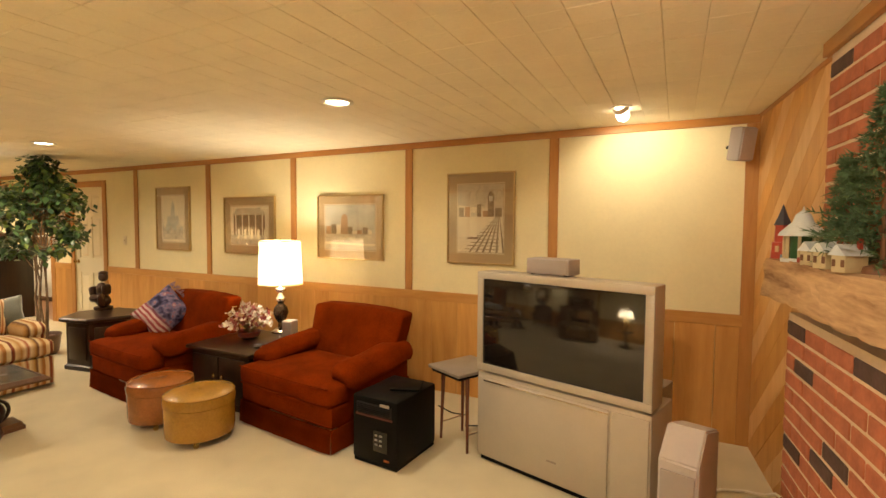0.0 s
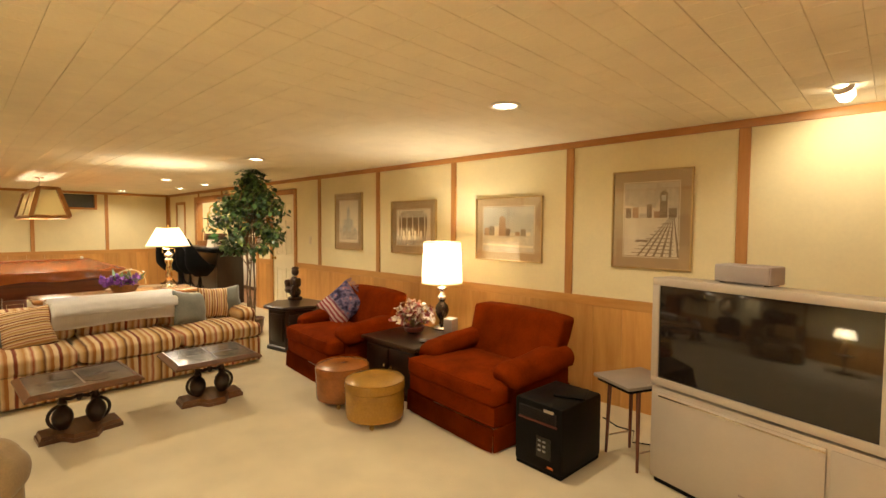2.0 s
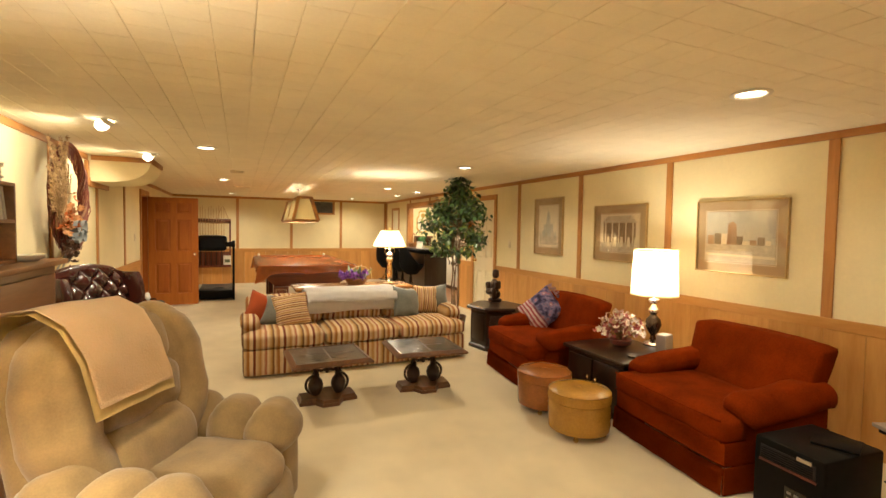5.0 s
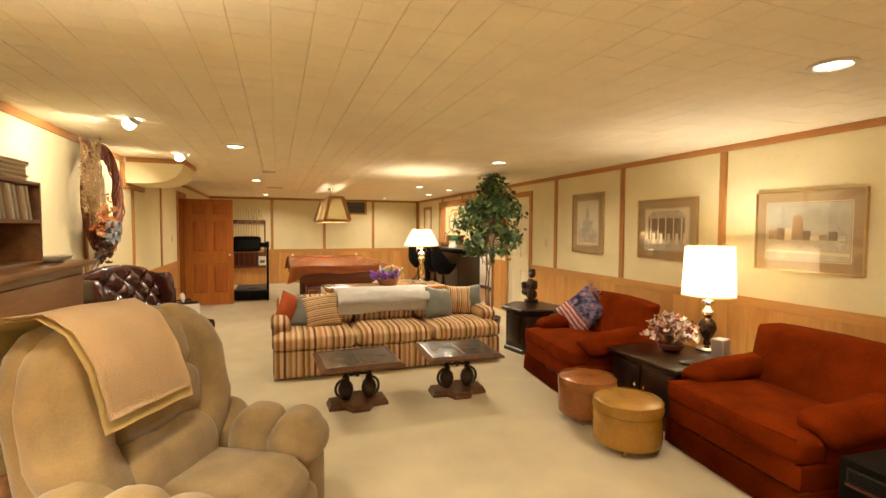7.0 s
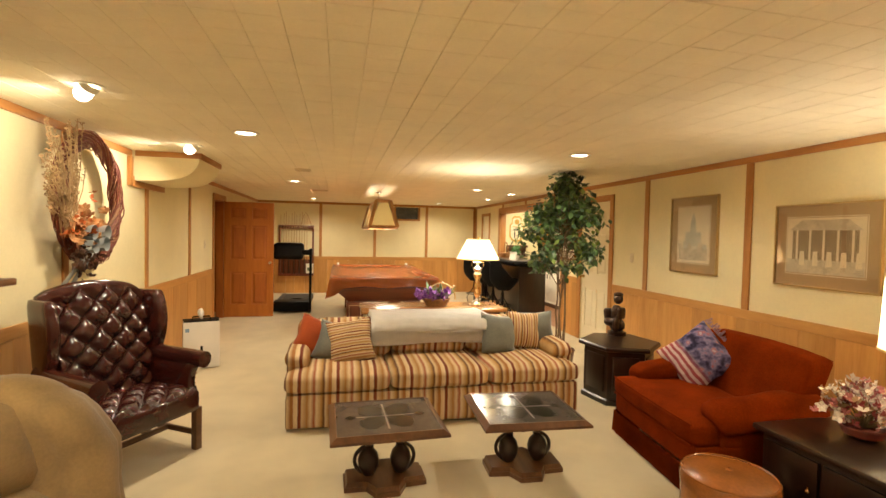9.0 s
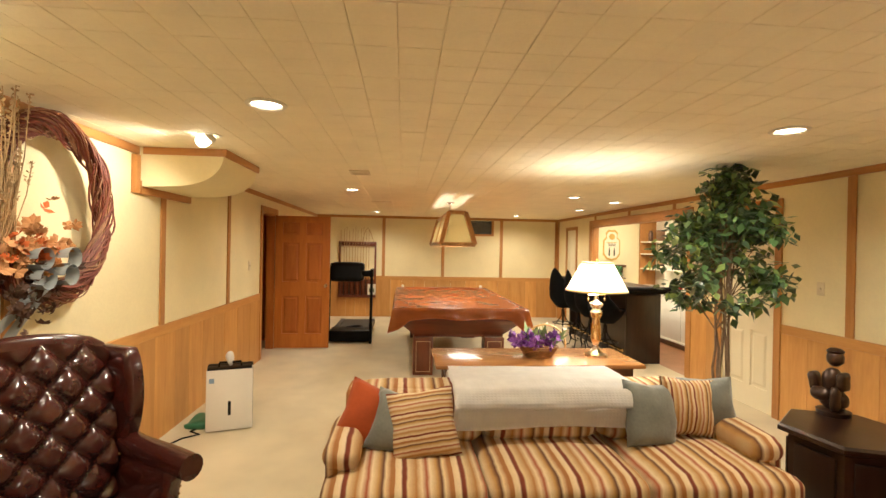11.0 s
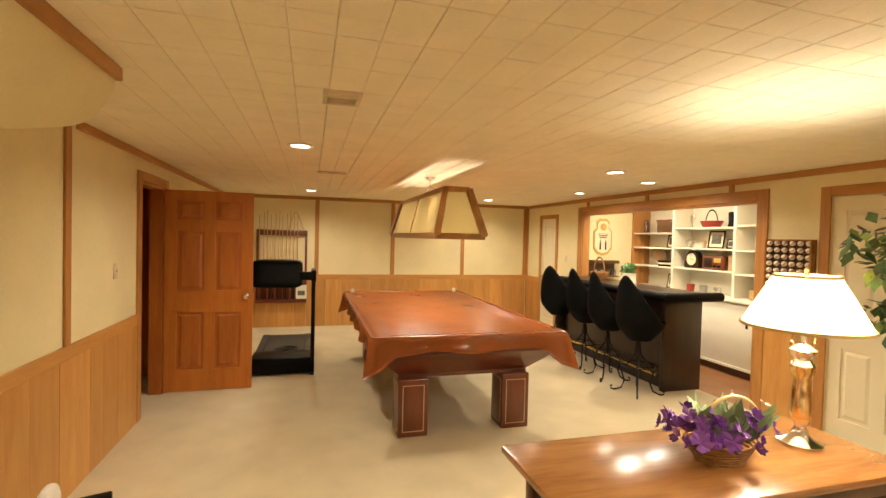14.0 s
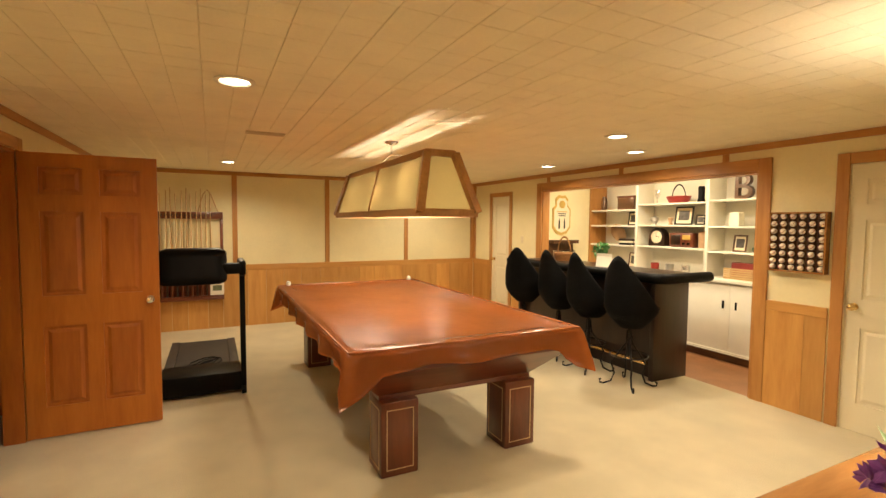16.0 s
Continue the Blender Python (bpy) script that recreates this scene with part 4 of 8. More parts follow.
def petals(bm, c, r, rnd, n=6):
    """A small blossom: petals round a middle."""
    ax = Vector((rnd.uniform(-1, 1), rnd.uniform(-1, 1), rnd.uniform(0.0, 1))).normalized()
    q = ax.to_track_quat("Z", "Y").to_matrix()
    for k in range(n):
        a = 2 * math.pi * k / n + rnd.random()
        d = q @ Vector((math.cos(a), math.sin(a), 0.25))
        s2 = q @ Vector((-math.sin(a), math.cos(a), 0))
        v = [bm.verts.new(p) for p in (c, c + d * r * 0.6 + s2 * r * 0.38, c + d * r + ax * r * 0.2, c + d * r * 0.6 - s2 * r * 0.38)]
        bm.faces.new(v)


rnd = random.Random(4)
groups = [bmesh.new() for _ in PETALS]
stems = bmesh.new()
for k in range(260):
    th, ph = rnd.uniform(0, 6.28), rnd.uniform(0.0, 1.35)
    rr = rnd.uniform(0.11, 0.245)
    c = Vector((rr * math.sin(ph) * math.cos(th), rr * math.sin(ph) * math.sin(th), 0.07 + 1.02 * rr * math.cos(ph)))
    petals(groups[rnd.choice((0, 0, 1, 2, 3, 0, 1))], c, rnd.uniform(0.02, 0.036), rnd, 6)
    if k % 3 == 0:
        rod(stems, (0, 0, 0.05), c, 0.0015, segs=4, caps=False)
for g_, mt, lb in zip(groups, PETALS, ("white", "pink", "dark red", "tan")):
    part("blossoms", g_, mt, t, lb + " dried blossoms")
part("stems", stems, plain("dry_stem", (0.16, 0.12, 0.05), 0.8), t)

# small speaker box and coaster on the table
t = thing("small_speaker", pose(-3.70, 3.44, 0.50, 0, 0, 12), "small silver satellite loudspeaker", "speaker")
part("cabinet", blk(-0.05, 0.05, -0.05, 0.06, 0, 0.16, bevel=0.01), SILVER, t)
part("grille", blk(-0.042, 0.042, -0.056, -0.05, 0.01, 0.15, bevel=0.002), SILVER_SIDE, t)
t = thing("small_dish", pose(-3.66, 3.06, 0.50), "small dark round dish on the table", "dish")
part("dish", lathe(bmesh.new(), [(0.03, 0), (0.05, 0.006), (0.055, 0.016), (0.048, 0.012), (0.0, 0.008)], 20), DARK_WOOD, t)


def ottoman(x, y, r, h, mat, label):
    o = thing("ottoman", pose(x, y, 0), label, "ottoman", "round vinyl ottomans")
    part("body", lathe(bmesh.new(), [(r - 0.02, 0.045), (r - 0.004, 0.055), (r, 0.09), (r + 0.002, h - 0.12), (r, h - 0.085)], 40), mat, o)
    part("lid", lathe(bmesh.new(), [(r - 0.01, h - 0.085), (r + 0.006, h - 0.08), (r + 0.008, h - 0.04), (r - 0.005, h - 0.012), (r - 0.04, h + 0.004), (r * 0.5, h + 0.014), (0.012, h + 0.008)], 40), mat, o)
    part("welt", lathe(bmesh.new(), [(r - 0.005, h - 0.006), (r + 0.003, h - 0.012), (r - 0.002, h - 0.018), (r - 0.012, h - 0.012), (r - 0.005, h - 0.006)], 40, close=False), mat, o)
    part("button", lathe(bmesh.new(), [(0.016, h + 0.006), (0.013, h + 0.013), (0, h + 0.016)], 14), mat, o)
    for k in range(4):
        a = math.pi / 4 + k * math.pi / 2
        c = bmesh.new()
        cx, cy = (r - 0.045) * math.cos(a), (r - 0.045) * math.sin(a)
        rod(c, (cx - 0.008, cy, 0.019), (cx + 0.008, cy, 0.019), 0.019, segs=14)
        rod(c, (cx, cy, 0.02), (cx, cy, 0.05), 0.007, segs=8)
        part("caster", c, BRASS, o)


ottoman(-4.10, 2.49, 0.225, 0.345, VINYL_A, "round brown vinyl ottoman on casters")
ottoman(-3.58, 2.44, 0.230, 0.350, VINYL_B, "round mustard vinyl ottoman on casters")


def coffee_table(x, y, rz, label):
    t = thing("coffee_table", pose(x, y, 0, 0, 0, rz), label, "table", "pedestal coffee tables")
    # slate top in a sloping wooden surround
    bm = bmesh.new()
    def ring(k, z, a=0.31, b=0.34):
        return [bm.verts.new(p) for p in ((-a + k, -b + k, z), (a - k, -b + k, z), (a - k, b - k, z), (-a + k, b - k, z))]
    rr = [ring(0.03, 0.375), ring(0.0, 0.38), ring(0.0, 0.395), ring(0.034, 0.418), ring(0.041, 0.418), ring(0.041, 0.411)]
    for a, b in zip(rr, rr[1:]):
        for k in range(4):
            bm.faces.new((a[k], a[(k + 1) % 4], b[(k + 1) % 4], b[k]))
    bm.faces.new(rr[0][::-1])
    part("surround", bm, BROWN_WOOD, t, sharp=0.3)
    top = part("inlay", blk(-0.269, 0.269, -0.299, 0.299, 0.40, 0.414), TOPPLATE, t, "grey slate top with dark leaf inlay")
    for sx in (-1, 1):
        for sy in (-1, 1):
            q = bmesh.new()
            pts = [(0.012, 0.012), (0.13, 0.012), (0.19, 0.07), (0.19, 0.13), (0.13, 0.16), (0.05, 0.16), (0.012, 0.11)]
            vs = [q.verts.new((sx * a, sy * b, 0.4155)) for a, b in pts]
            q.faces.new(vs)
            part("leaf_inlay", q, LEAF_SLATE, top)
    for a, b in (((-0.006, 0.006), (-0.2, 0.2)), ((-0.2, 0.2), (-0.006, 0.006))):
        part("inlay_line", blk(a[0], a[1], b[0], b[1], 0.4142, 0.4150), CREAM_IN, top)
    for sy in (-1, 1):
        q = bmesh.new()
        q.faces.new([q.verts.new(p) for p in ((0, sy * 0.18, 0.4158), (0.035, sy * 0.215, 0.4158), (0, sy * 0.25, 0.4158), (-0.035, sy * 0.215, 0.4158))])
        part("diamond_inlay", q, LEAF_SLATE, top)
    # pair of turned uprights with a fretted bridge
    for sy in (-1, 1):
        u = bmesh.new()
        lathe(u, [(0.03, 0.055), (0.045, 0.075), (0.062, 0.115), (0.066, 0.15), (0.055, 0.19), (0.03, 0.22), (0.018, 0.235), (0.03, 0.25), (0.02, 0.265), (0.018, 0.33), (0.028, 0.375)], 18, at=(0, sy * 0.10, 0))
        part("upright", u, DARK_WOOD_Z, t)
        sc = bmesh.new()
        tube(sc, arc((0, sy * 0.10, 0.15), 0.085, -70 if sy > 0 else 250, 110 if sy > 0 else 70, 14, "yz"), 0.012)
        part("scroll", sc, DARK_WOOD_Z, t)
    br = bmesh.new()
    tube(br, [(0, -0.10, 0.285), (0, -0.055, 0.265), (0, 0, 0.28), (0, 0.055, 0.265), (0, 0.10, 0.285)], 0.013)
    lathe(br, [(0.012, -0.03), (0.022, -0.01), (0.022, 0.01), (0.01, 0.03)], 12, at=(0, 0, 0.275))
    part("bridge", br, DARK_WOOD_Z, t)
    ap = blk(-0.10, 0.10, -0.17, 0.17, 0.355, 0.376, bevel=0.005)
    part("apron", ap, DARK_WOOD, t)
    # cross-shaped foot
    f = bmesh.new()
    for k, (z0, z1) in ((0.0, (0.0, 0.03)), (0.018, (0.03, 0.058))):
        pts = [(-0.09, -0.25), (0.09, -0.25), (0.10, -0.12), (0.19, -0.07), (0.19, 0.07), (0.10, 0.12), (0.09, 0.25), (-0.09, 0.25), (-0.10, 0.12), (-0.19, 0.07), (-0.19, -0.07), (-0.10, -0.12)]
        lo = [f.verts.new((x_ * (1 - k * 2), y_ * (1 - k * 2), z0)) for x_, y_ in pts]
        hi = [f.verts.new((x_ * (1 - k * 4), y_ * (1 - k * 4), z1)) for x_, y_ in pts]
        f.faces.new(lo[::-1])
        f.faces.new(hi)
        for i in range(12):
            f.faces.new((lo[i], lo[(i + 1) % 12], hi[(i + 1) % 12], hi[i]))
    part("foot", f, BROWN_WOOD, t, sharp=0.4)
    return t


coffee_table(-4.96, 0.78, 2, "low pedestal table with dark inlaid slate top")
coffee_table(-4.97, 1.70, -3, "low pedestal table with dark inlaid slate top")

# hexagonal cabinet table with statue
t = thing("hexagon_table", pose(-6.15, 3.17, 0, 0, 0, 10), "dark hexagonal cabinet side table", "table")
part("tabletop", lathe(bmesh.new(), [(0.36, 0.50), (0.385, 0.51), (0.385, 0.535), (0.37, 0.55), (0.0, 0.55)], 6), DARK_WOOD, t, sharp=0.2)
part("body", lathe(bmesh.new(), [(0.325, 0.05), (0.325, 0.50)], 6), DARK_WOOD_Z, t, sharp=0.2)
part("plinth", lathe(bmesh.new(), [(0.35, 0.0), (0.35, 0.04), (0.33, 0.055)], 6), DARK_WOOD, t, sharp=0.2)
for k in range(6):
    m = pose(0, 0, 0, 0, 0, 30 + 60 * k)
    part("door_panel", blk(0.278, 0.294, -0.12, 0.12, 0.11, 0.45, bevel=0.006, m=m), DARK_WOOD_Z, t)
# seated figure statuette as one plain mesh
bm = lathe(bmesh.new(), [(0.09, 0), (0.095, 0.03), (0.07, 0.04)], 20)
soft(bm, -0.07, 0.07, -0.06, 0.06, 0.04, 0.16, 0.05, (0.01, 0.01, 0.01), 5)
soft(bm, -0.05, 0.05, -0.03, 0.07, 0.13, 0.30, 0.045, (0.01, 0.01, 0.01), 5, m=pose(0, 0, 0, 8, 0, 0))
soft(bm, -0.10, 0.02, -0.10, -0.03, 0.10, 0.17, 0.03, (0.0, 0.01, 0.01), 5)
soft(bm, 0.02, 0.07, -0.11, -0.04, 0.04, 0.20, 0.025, (0.0, 0.01, 0.0), 5)
soft(bm, -0.085, -0.03, -0.06, 0.03, 0.15, 0.28, 0.025, (0.0, 0.01, 0.0), 5, m=pose(0, 0, 0, 0, -12, 0))
soft(bm, 0.035, 0.085, -0.07, 0.03, 0.17, 0.29, 0.022, (0.0, 0.01, 0.0), 5)
soft(bm, -0.04, 0.045, -0.04, 0.05, 0.32, 0.42, 0.04, (0.005, 0.005, 0.005), 5)
lathe(bm, [(0.045, 0), (0.05, 0.012), (0.03, 0.03), (0, 0.035)], 16, at=(0.0, 0.01, 0.405))
st = part("statuette", bm, plain("dark_bronze", (0.045, 0.022, 0.012), 0.35, 0.3, vary=0.4, scale=30), None, sharp=1.2)
st.matrix_world = pose(-6.40, 3.30, 0.55, 0, 0, 20)
tagged(st, "dark bronze statuette on the hexagonal table", "statue")


# recliner
def recliner(m):
    c = thing("recliner", m, "overstuffed tan microfibre recliner with channelled arms", "recliner")
    part("base", soft(bmesh.new(), -0.47, 0.47, 0.06, 0.88, 0.03, 0.32, 0.05, (0, 0, 0), 6), MICRO, c)
    part("seat", soft(bmesh.new(), -0.31, 0.31, -0.06, 0.60, 0.24, 0.47, 0.10, (0, 0.03, 0.03), 10, crumple=0.01, seed=1), MICRO, c, sharp=2.0)
    part("footrest", soft(bmesh.new(), -0.31, 0.31, -0.10, 0.06, 0.07, 0.36, 0.07, (0, 0.03, 0.0), 8, crumple=0.014, seed=2), MICRO, c, sharp=2.0)
    for sg in (-1, 1):
        for k in range(3):
            y0 = -0.06 + 0.21 * k
            part("arm_channel", soft(bmesh.new(), sg * 0.40 - 0.15, sg * 0.40 + 0.15, y0, y0 + 0.25, 0.36, 0.60 + 0.012 * k, 0.11, (0.0, 0.01, 0.025), 8, crumple=0.014, seed=k), MICRO, c, "stuffed arm channel", sharp=2.0)
        part("arm_side", soft(bmesh.new(), sg * 0.42 - 0.12, sg * 0.42 + 0.12, -0.02, 0.72, 0.04, 0.46, 0.06, (0.02, 0.01, 0), 6), MICRO, c, sharp=2.0)
    tilt = pose(0, 0.53, 0.40, -11, 0, 0)
    bk = bmesh.new()
    soft(bk, -0.41, 0.41, -0.02, 0.22, -0.05, 0.76, 0.15, (0.02, 0.03, 0.02), 12)
    for v in bk.verts:
        v.co.x *= 1.0 - 0.45 * max(0.0, v.co.z - 0.48) ** 1.0
        v.co = tilt @ v.co
    part("backrest", bk, MICRO, c, sharp=2.0)
    for k, (z0, z1, out, th) in enumerate(((-0.03, 0.27, -0.16, 0.10), (0.23, 0.50, -0.115, 0.09), (0.46, 0.73, -0.10, 0.10))):
        part("back_pillow", soft(bmesh.new(), -0.28, 0.28, out, 0.06, z0, z1, th, (0.012, 0.035, 0.02), 12, m=tilt, crumple=0.016, seed=k), MICRO, c, sharp=2.0)
    for sg in (-1, 1):
        a, b = sorted((sg * 0.22, sg * 0.45))
        wing = soft(bmesh.new(), a, b, -0.15, 0.10, 0.02, 0.74, 0.11, (0.02, 0.03, 0.02), 12, crumple=0.016, seed=5 + sg)
        for v in wing.verts:
            v.co.x -= sg * 0.10 * max(0.0, 0.30 - v.co.z) / 0.30
            v.co.x -= sg * 0.10 * max(0.0, v.co.z - 0.52) / 0.24
            v.co = tilt @ v.co
        part("wing_pillow", wing, MICRO, c, "stuffed side wing of the back", sharp=2.0)
    return c


RM = pose(-2.97, 0.09, 0, 0, 0, 150)
recliner(RM)
# blanket over the recliner's back
t = thing("blanket", RM, "folded peach blanket with satin edge over the recliner", "blanket")
tilt = pose(0, 0.53, 0.40, -11, 0, 0)
for lay, (w0, w1) in enumerate(((-0.375, 0.045), (-0.36, 0.03))):
    bm = bmesh.new()
    knots = [(-0.225, 0.36 + 0.03 * lay), (-0.222, 0.45), (-0.205, 0.58), (-0.150, 0.72), (-0.04, 0.80), (0.10, 0.81), (0.24, 0.77), (0.29, 0.65), (0.295, 0.40), (0.295, 0.25)]
    prof = [(a[0] + (b[0] - a[0]) * q / 3, a[1] + (b[1] - a[1]) * q / 3) for a, b in zip(knots, knots[1:]) for q in range(3)] + [knots[-1]]
    rows = []
    for i in range(17):
        x = w0 + (w1 - w0) * i / 16
        row = []
        for k, (y, z) in enumerate(prof):
            o = 0.014 * (lay + 0.3)
            p = tilt @ Vector((x + 0.05 * (0.65 - z) * 0.4, y - (o if k < 14 else -o) - 0.012 * noise.noise((x * 6, k * 0.25, 3.0)), z + o + 0.008 * noise.noise((x * 7, k * 0.25, 1.0))))
            row.append(bm.verts.new(p))
        rows.append(row)
    for a, b in zip(rows, rows[1:]):
        for k in range(len(prof) - 1):
            bm.faces.new((a[k], a[k + 1], b[k + 1], b[k]))
    bmesh.ops.solidify(bm, geom=bm.faces[:], thickness=0.012)
    part("fold", bm, PEACH if lay else SATIN, t, sharp=2.0)


# wing chair
def wing_chair(m):
    c = thing("wing_chair", m, "buttoned burgundy leather wing chair on wooden legs", "armchair")

    def quilt(w, h, nx, ny, depth, f, res=7):
        bm = bmesh.new()
        I, K = nx * res, ny * res
        g = []
        for i in range(I + 1):
            row = []
            for k in range(K + 1):
                u, v_ = i / res, k / res
                d = abs(math.sin(math.pi * (u + v_) / 2 * 1.0) * math.sin(math.pi * (u - v_) / 2 * 1.0)) ** 0.45
                d2 = abs(math.cos(math.pi * (u + v_) / 2) * math.cos(math.pi * (u - v_) / 2)) ** 0.45
                hgt = depth * min(1.0, d * 1.15)
                row.append(bm.verts.new(f(i / I, k / K, hgt)))
            g.append(row)
        for i in range(I):
            for k in range(K):
                bm.faces.new((g[i][k], g[i + 1][k], g[i + 1][k + 1], g[i][k + 1]))
        return bm

    def back(u, v_, d):
        x = -0.31 + 0.62 * u
        top = 0.06 * (1 - (2 * u - 1) ** 2)
        z = 0.44 + (0.66 + top) * v_
        y = 0.44 + 0.10 * v_ - 0.03 * math.sin(math.pi * u) - d - 0.03 * math.sin(math.pi * v_)
        return (x, y, z)

    part("backrest", quilt(0.6, 0.7, 7, 8, 0.045, back), LEATHER, c, "buttoned leather back", sharp=2.0)

    def seat(u, v_, d):
        return (-0.31 + 0.62 * u, -0.04 + 0.56 * v_, 0.42 + d + 0.03 * math.sin(math.pi * u) * math.sin(math.pi * v_) - 0.02 * v_ - (0.04 if v_ < 0.02 else 0))

    part("seat", quilt(0.6, 0.56, 7, 6, 0.04, seat), LEATHER, c, "buttoned leather seat", sharp=2.0)
    part("seat_rail", soft(bmesh.new(), -0.335, 0.335, -0.04, 0.52, 0.28, 0.43, 0.025, (0, 0.005, 0), 6), LEATHER, c)
    bs = bmesh.new()
    soft(bs, -0.35, 0.35, 0.0, 0.08, 0.30, 1.12, 0.035, (0, 0.01, 0.02), 10)
    for v in bs.verts:
        v.co.y += 0.45 + 0.12 * max(0, (v.co.z - 0.44)) / 0.7
        v.co.z += 0.05 * (1 - (v.co.x / 0.35) ** 2) if v.co.z > 1.0 else 0
    part("back_shell", bs, LEATHER, c, sharp=2.0)
    for sg in (-1, 1):
        wg = bmesh.new()
        soft(wg, -0.035, 0.035, 0.0, 1.0, 0.0, 1.0, 0.03, (0.012, 0.0, 0.0), 10)
        for v in wg.verts:
            y, z = v.co.y, v.co.z
            reach = 0.10 + 0.15 * math.sin(min(1.0, max(0.0, z)) * math.pi * 0.72) ** 0.8
            zz = 0.60 + 0.50 * z
            yb = 0.49 + 0.10 * (zz - 0.44) / 0.66
            v.co = Vector((sg * (0.345 + 0.03 * (1 - y)) + v.co.x, yb + 0.04 - reach * (1 - y), zz))
        part("wing", wg, LEATHER, c, "curved leather wing", sharp=2.0)
        ar = bmesh.new()
        soft(ar, sg * 0.37 - 0.045, sg * 0.37 + 0.045, 0.02, 0.50, 0.30, 0.60, 0.03, (0.01, 0, 0), 6)
        for v in ar.verts:
            if v.co.y < 0.15:
                v.co.y += 0.06 * math.sin(math.pi * min(1, max(0, (v.co.z - 0.3) / 0.3)))
        part("arm_panel", ar, LEATHER, c, sharp=2.0)
        rl = bmesh.new()
        tube(rl, [(sg * 0.385, -0.03, 0.625), (sg * 0.385, 0.10, 0.63), (sg * 0.38, 0.35, 0.635), (sg * 0.37, 0.50, 0.66)], 0.058, 16)
        part("arm_roll", rl, LEATHER, c, "scrolled leather arm")
        for k in range(14):
            z = 0.33 + 0.018 * k
            nb = bmesh.new()
            bmesh.ops.create_icosphere(nb, subdivisions=1, radius=0.006, matrix=Matrix.Translation((sg * 0.405, 0.03 + 0.055 * math.sin(math.pi * (z - 0.3) / 0.3), z)))
            if k % 2 == 0:
                part("nail", nb, BRASS, c)
            else:
                nb.free()
        for y0, y1, nm in ((-0.03, 0.02, "front_leg"), (0.47, 0.52, "back_leg")):
            part(nm, blk(sg * 0.335 - 0.025, sg * 0.335 + 0.025, y0, y1, 0, 0.30, bevel=0.004), BROWN_WOOD, c)
        part("side_stretcher", blk(sg * 0.335 - 0.012, sg * 0.335 + 0.012, 0.02, 0.47, 0.10, 0.135, bevel=0.003), BROWN_WOOD, c)
    part("cross_stretcher", blk(-0.323, 0.323, 0.26, 0.285, 0.10, 0.135, bevel=0.003), BROWN_WOOD, c)
    for i in range(1, 7):
        for k in range(1, 8):
            if (i + k) % 2 == 0 and k > 0:
                x, y, z = back(i / 7, k / 8, 0.0)
                b = bmesh.new()
                bmesh.ops.create_icosphere(b, subdivisions=1, radius=0.011, matrix=Matrix.Translation((x, y - 0.004, z)))
                part("button", b, LEATHER, c)


wing_chair(Matrix.LocRotScale((-5.36, -0.655, 0), Euler((0, 0, radians(148))), (0.96, 0.98, 1.0)))

# upright piano with a small bookcase on top
PIANO = wood("brown_piano_oak", (0.13, 0.055, 0.018), (0.27, 0.125, 0.045), "X", 0.36, coat=0.2)
t = thing("upright_piano", pose(-4.61, -1.0, 0), "brown wooden upright piano against the wall", "piano")
part("case", blk(0.0, 1.45, -0.48, -0.05, 0.08, 1.27, bevel=0.006), PIANO, t)
part("lid", blk(-0.02, 1.47, -0.48, 0.02, 1.272, 1.305, bevel=0.008), PIANO, t)
part("front_panel", blk(0.06, 1.39, -0.05, -0.03, 0.80, 1.22, bevel=0.008), PIANO, t)
part("key_shelf", blk(0.0, 1.45, -0.05, 0.20, 0.62, 0.70, bevel=0.01), PIANO, t)
part("fallboard", blk(0.05, 1.40, -0.028, 0.16, 0.705, 0.80, bevel=0.02), PIANO, t)
for x in (0.04, 1.41):
    part("leg", lathe(bmesh.new(), [(0.035, 0), (0.04, 0.05), (0.028, 0.2), (0.04, 0.4), (0.045, 0.62)], 14, at=(x, 0.14, 0)), PIANO, t)
part("toe_rail", blk(0.0, 1.45, -0.46, -0.06, 0.0, 0.08), PIANO, t)
b = thing("bookcase", pose(-4.25, -1.12, 1.305), "small open brown bookcase standing on the piano", "bookcase")
part("side_panel", blk(0.0, 0.02, -0.30, 0.0, 0, 0.46, bevel=0.003), PIANO, b)
part("side_panel", blk(0.88, 0.90, -0.30, 0.0, 0, 0.46, bevel=0.003), PIANO, b)
for z in (0.0, 0.23, 0.44):
    part("shelf", blk(0.02, 0.88, -0.30, 0.0, z, z + 0.02, bevel=0.002), PIANO, b)
part("back_panel", blk(0.02, 0.88, -0.30, -0.29, 0.02, 0.44), PIANO, b)
rnd = random.Random(8)
PAPERS = [plain("paper_grey", (0.42, 0.38, 0.32), 0.7, vary=0.2), plain("paper_cream", (0.66, 0.60, 0.48), 0.7, vary=0.1), plain("paper_tan", (0.34, 0.24, 0.14), 0.7, vary=0.2)]
for k in range(12):
    x = 0.06 + 0.045 * k
    bk = blk(0, 0.022, -0.2, 0.0, 0, 0.19, bevel=0.002)
    ob = part("book", bk, PAPERS[k % 3], None)
    ob.matrix_world = b.matrix_world @ pose(x, -0.02, 0.252, 0, 14, 0)
    tagged(ob, "thin songbook leaning on the shelf", "book", "songbooks")
for k in range(9):
    ob = part("magazine", blk(-0.14, 0.14, -0.1, 0.1, 0, 0.012, bevel=0.001), PAPERS[k % 2], None)
    ob.matrix_world = b.matrix_world @ pose(0.2 + rnd.uniform(-0.02, 0.02), -0.14, 0.46 + 0.0122 * k, 0, 0, rnd.uniform(-6, 6))
    tagged(ob, "magazine in a stack on the bookcase", "magazine", "stacked magazines")
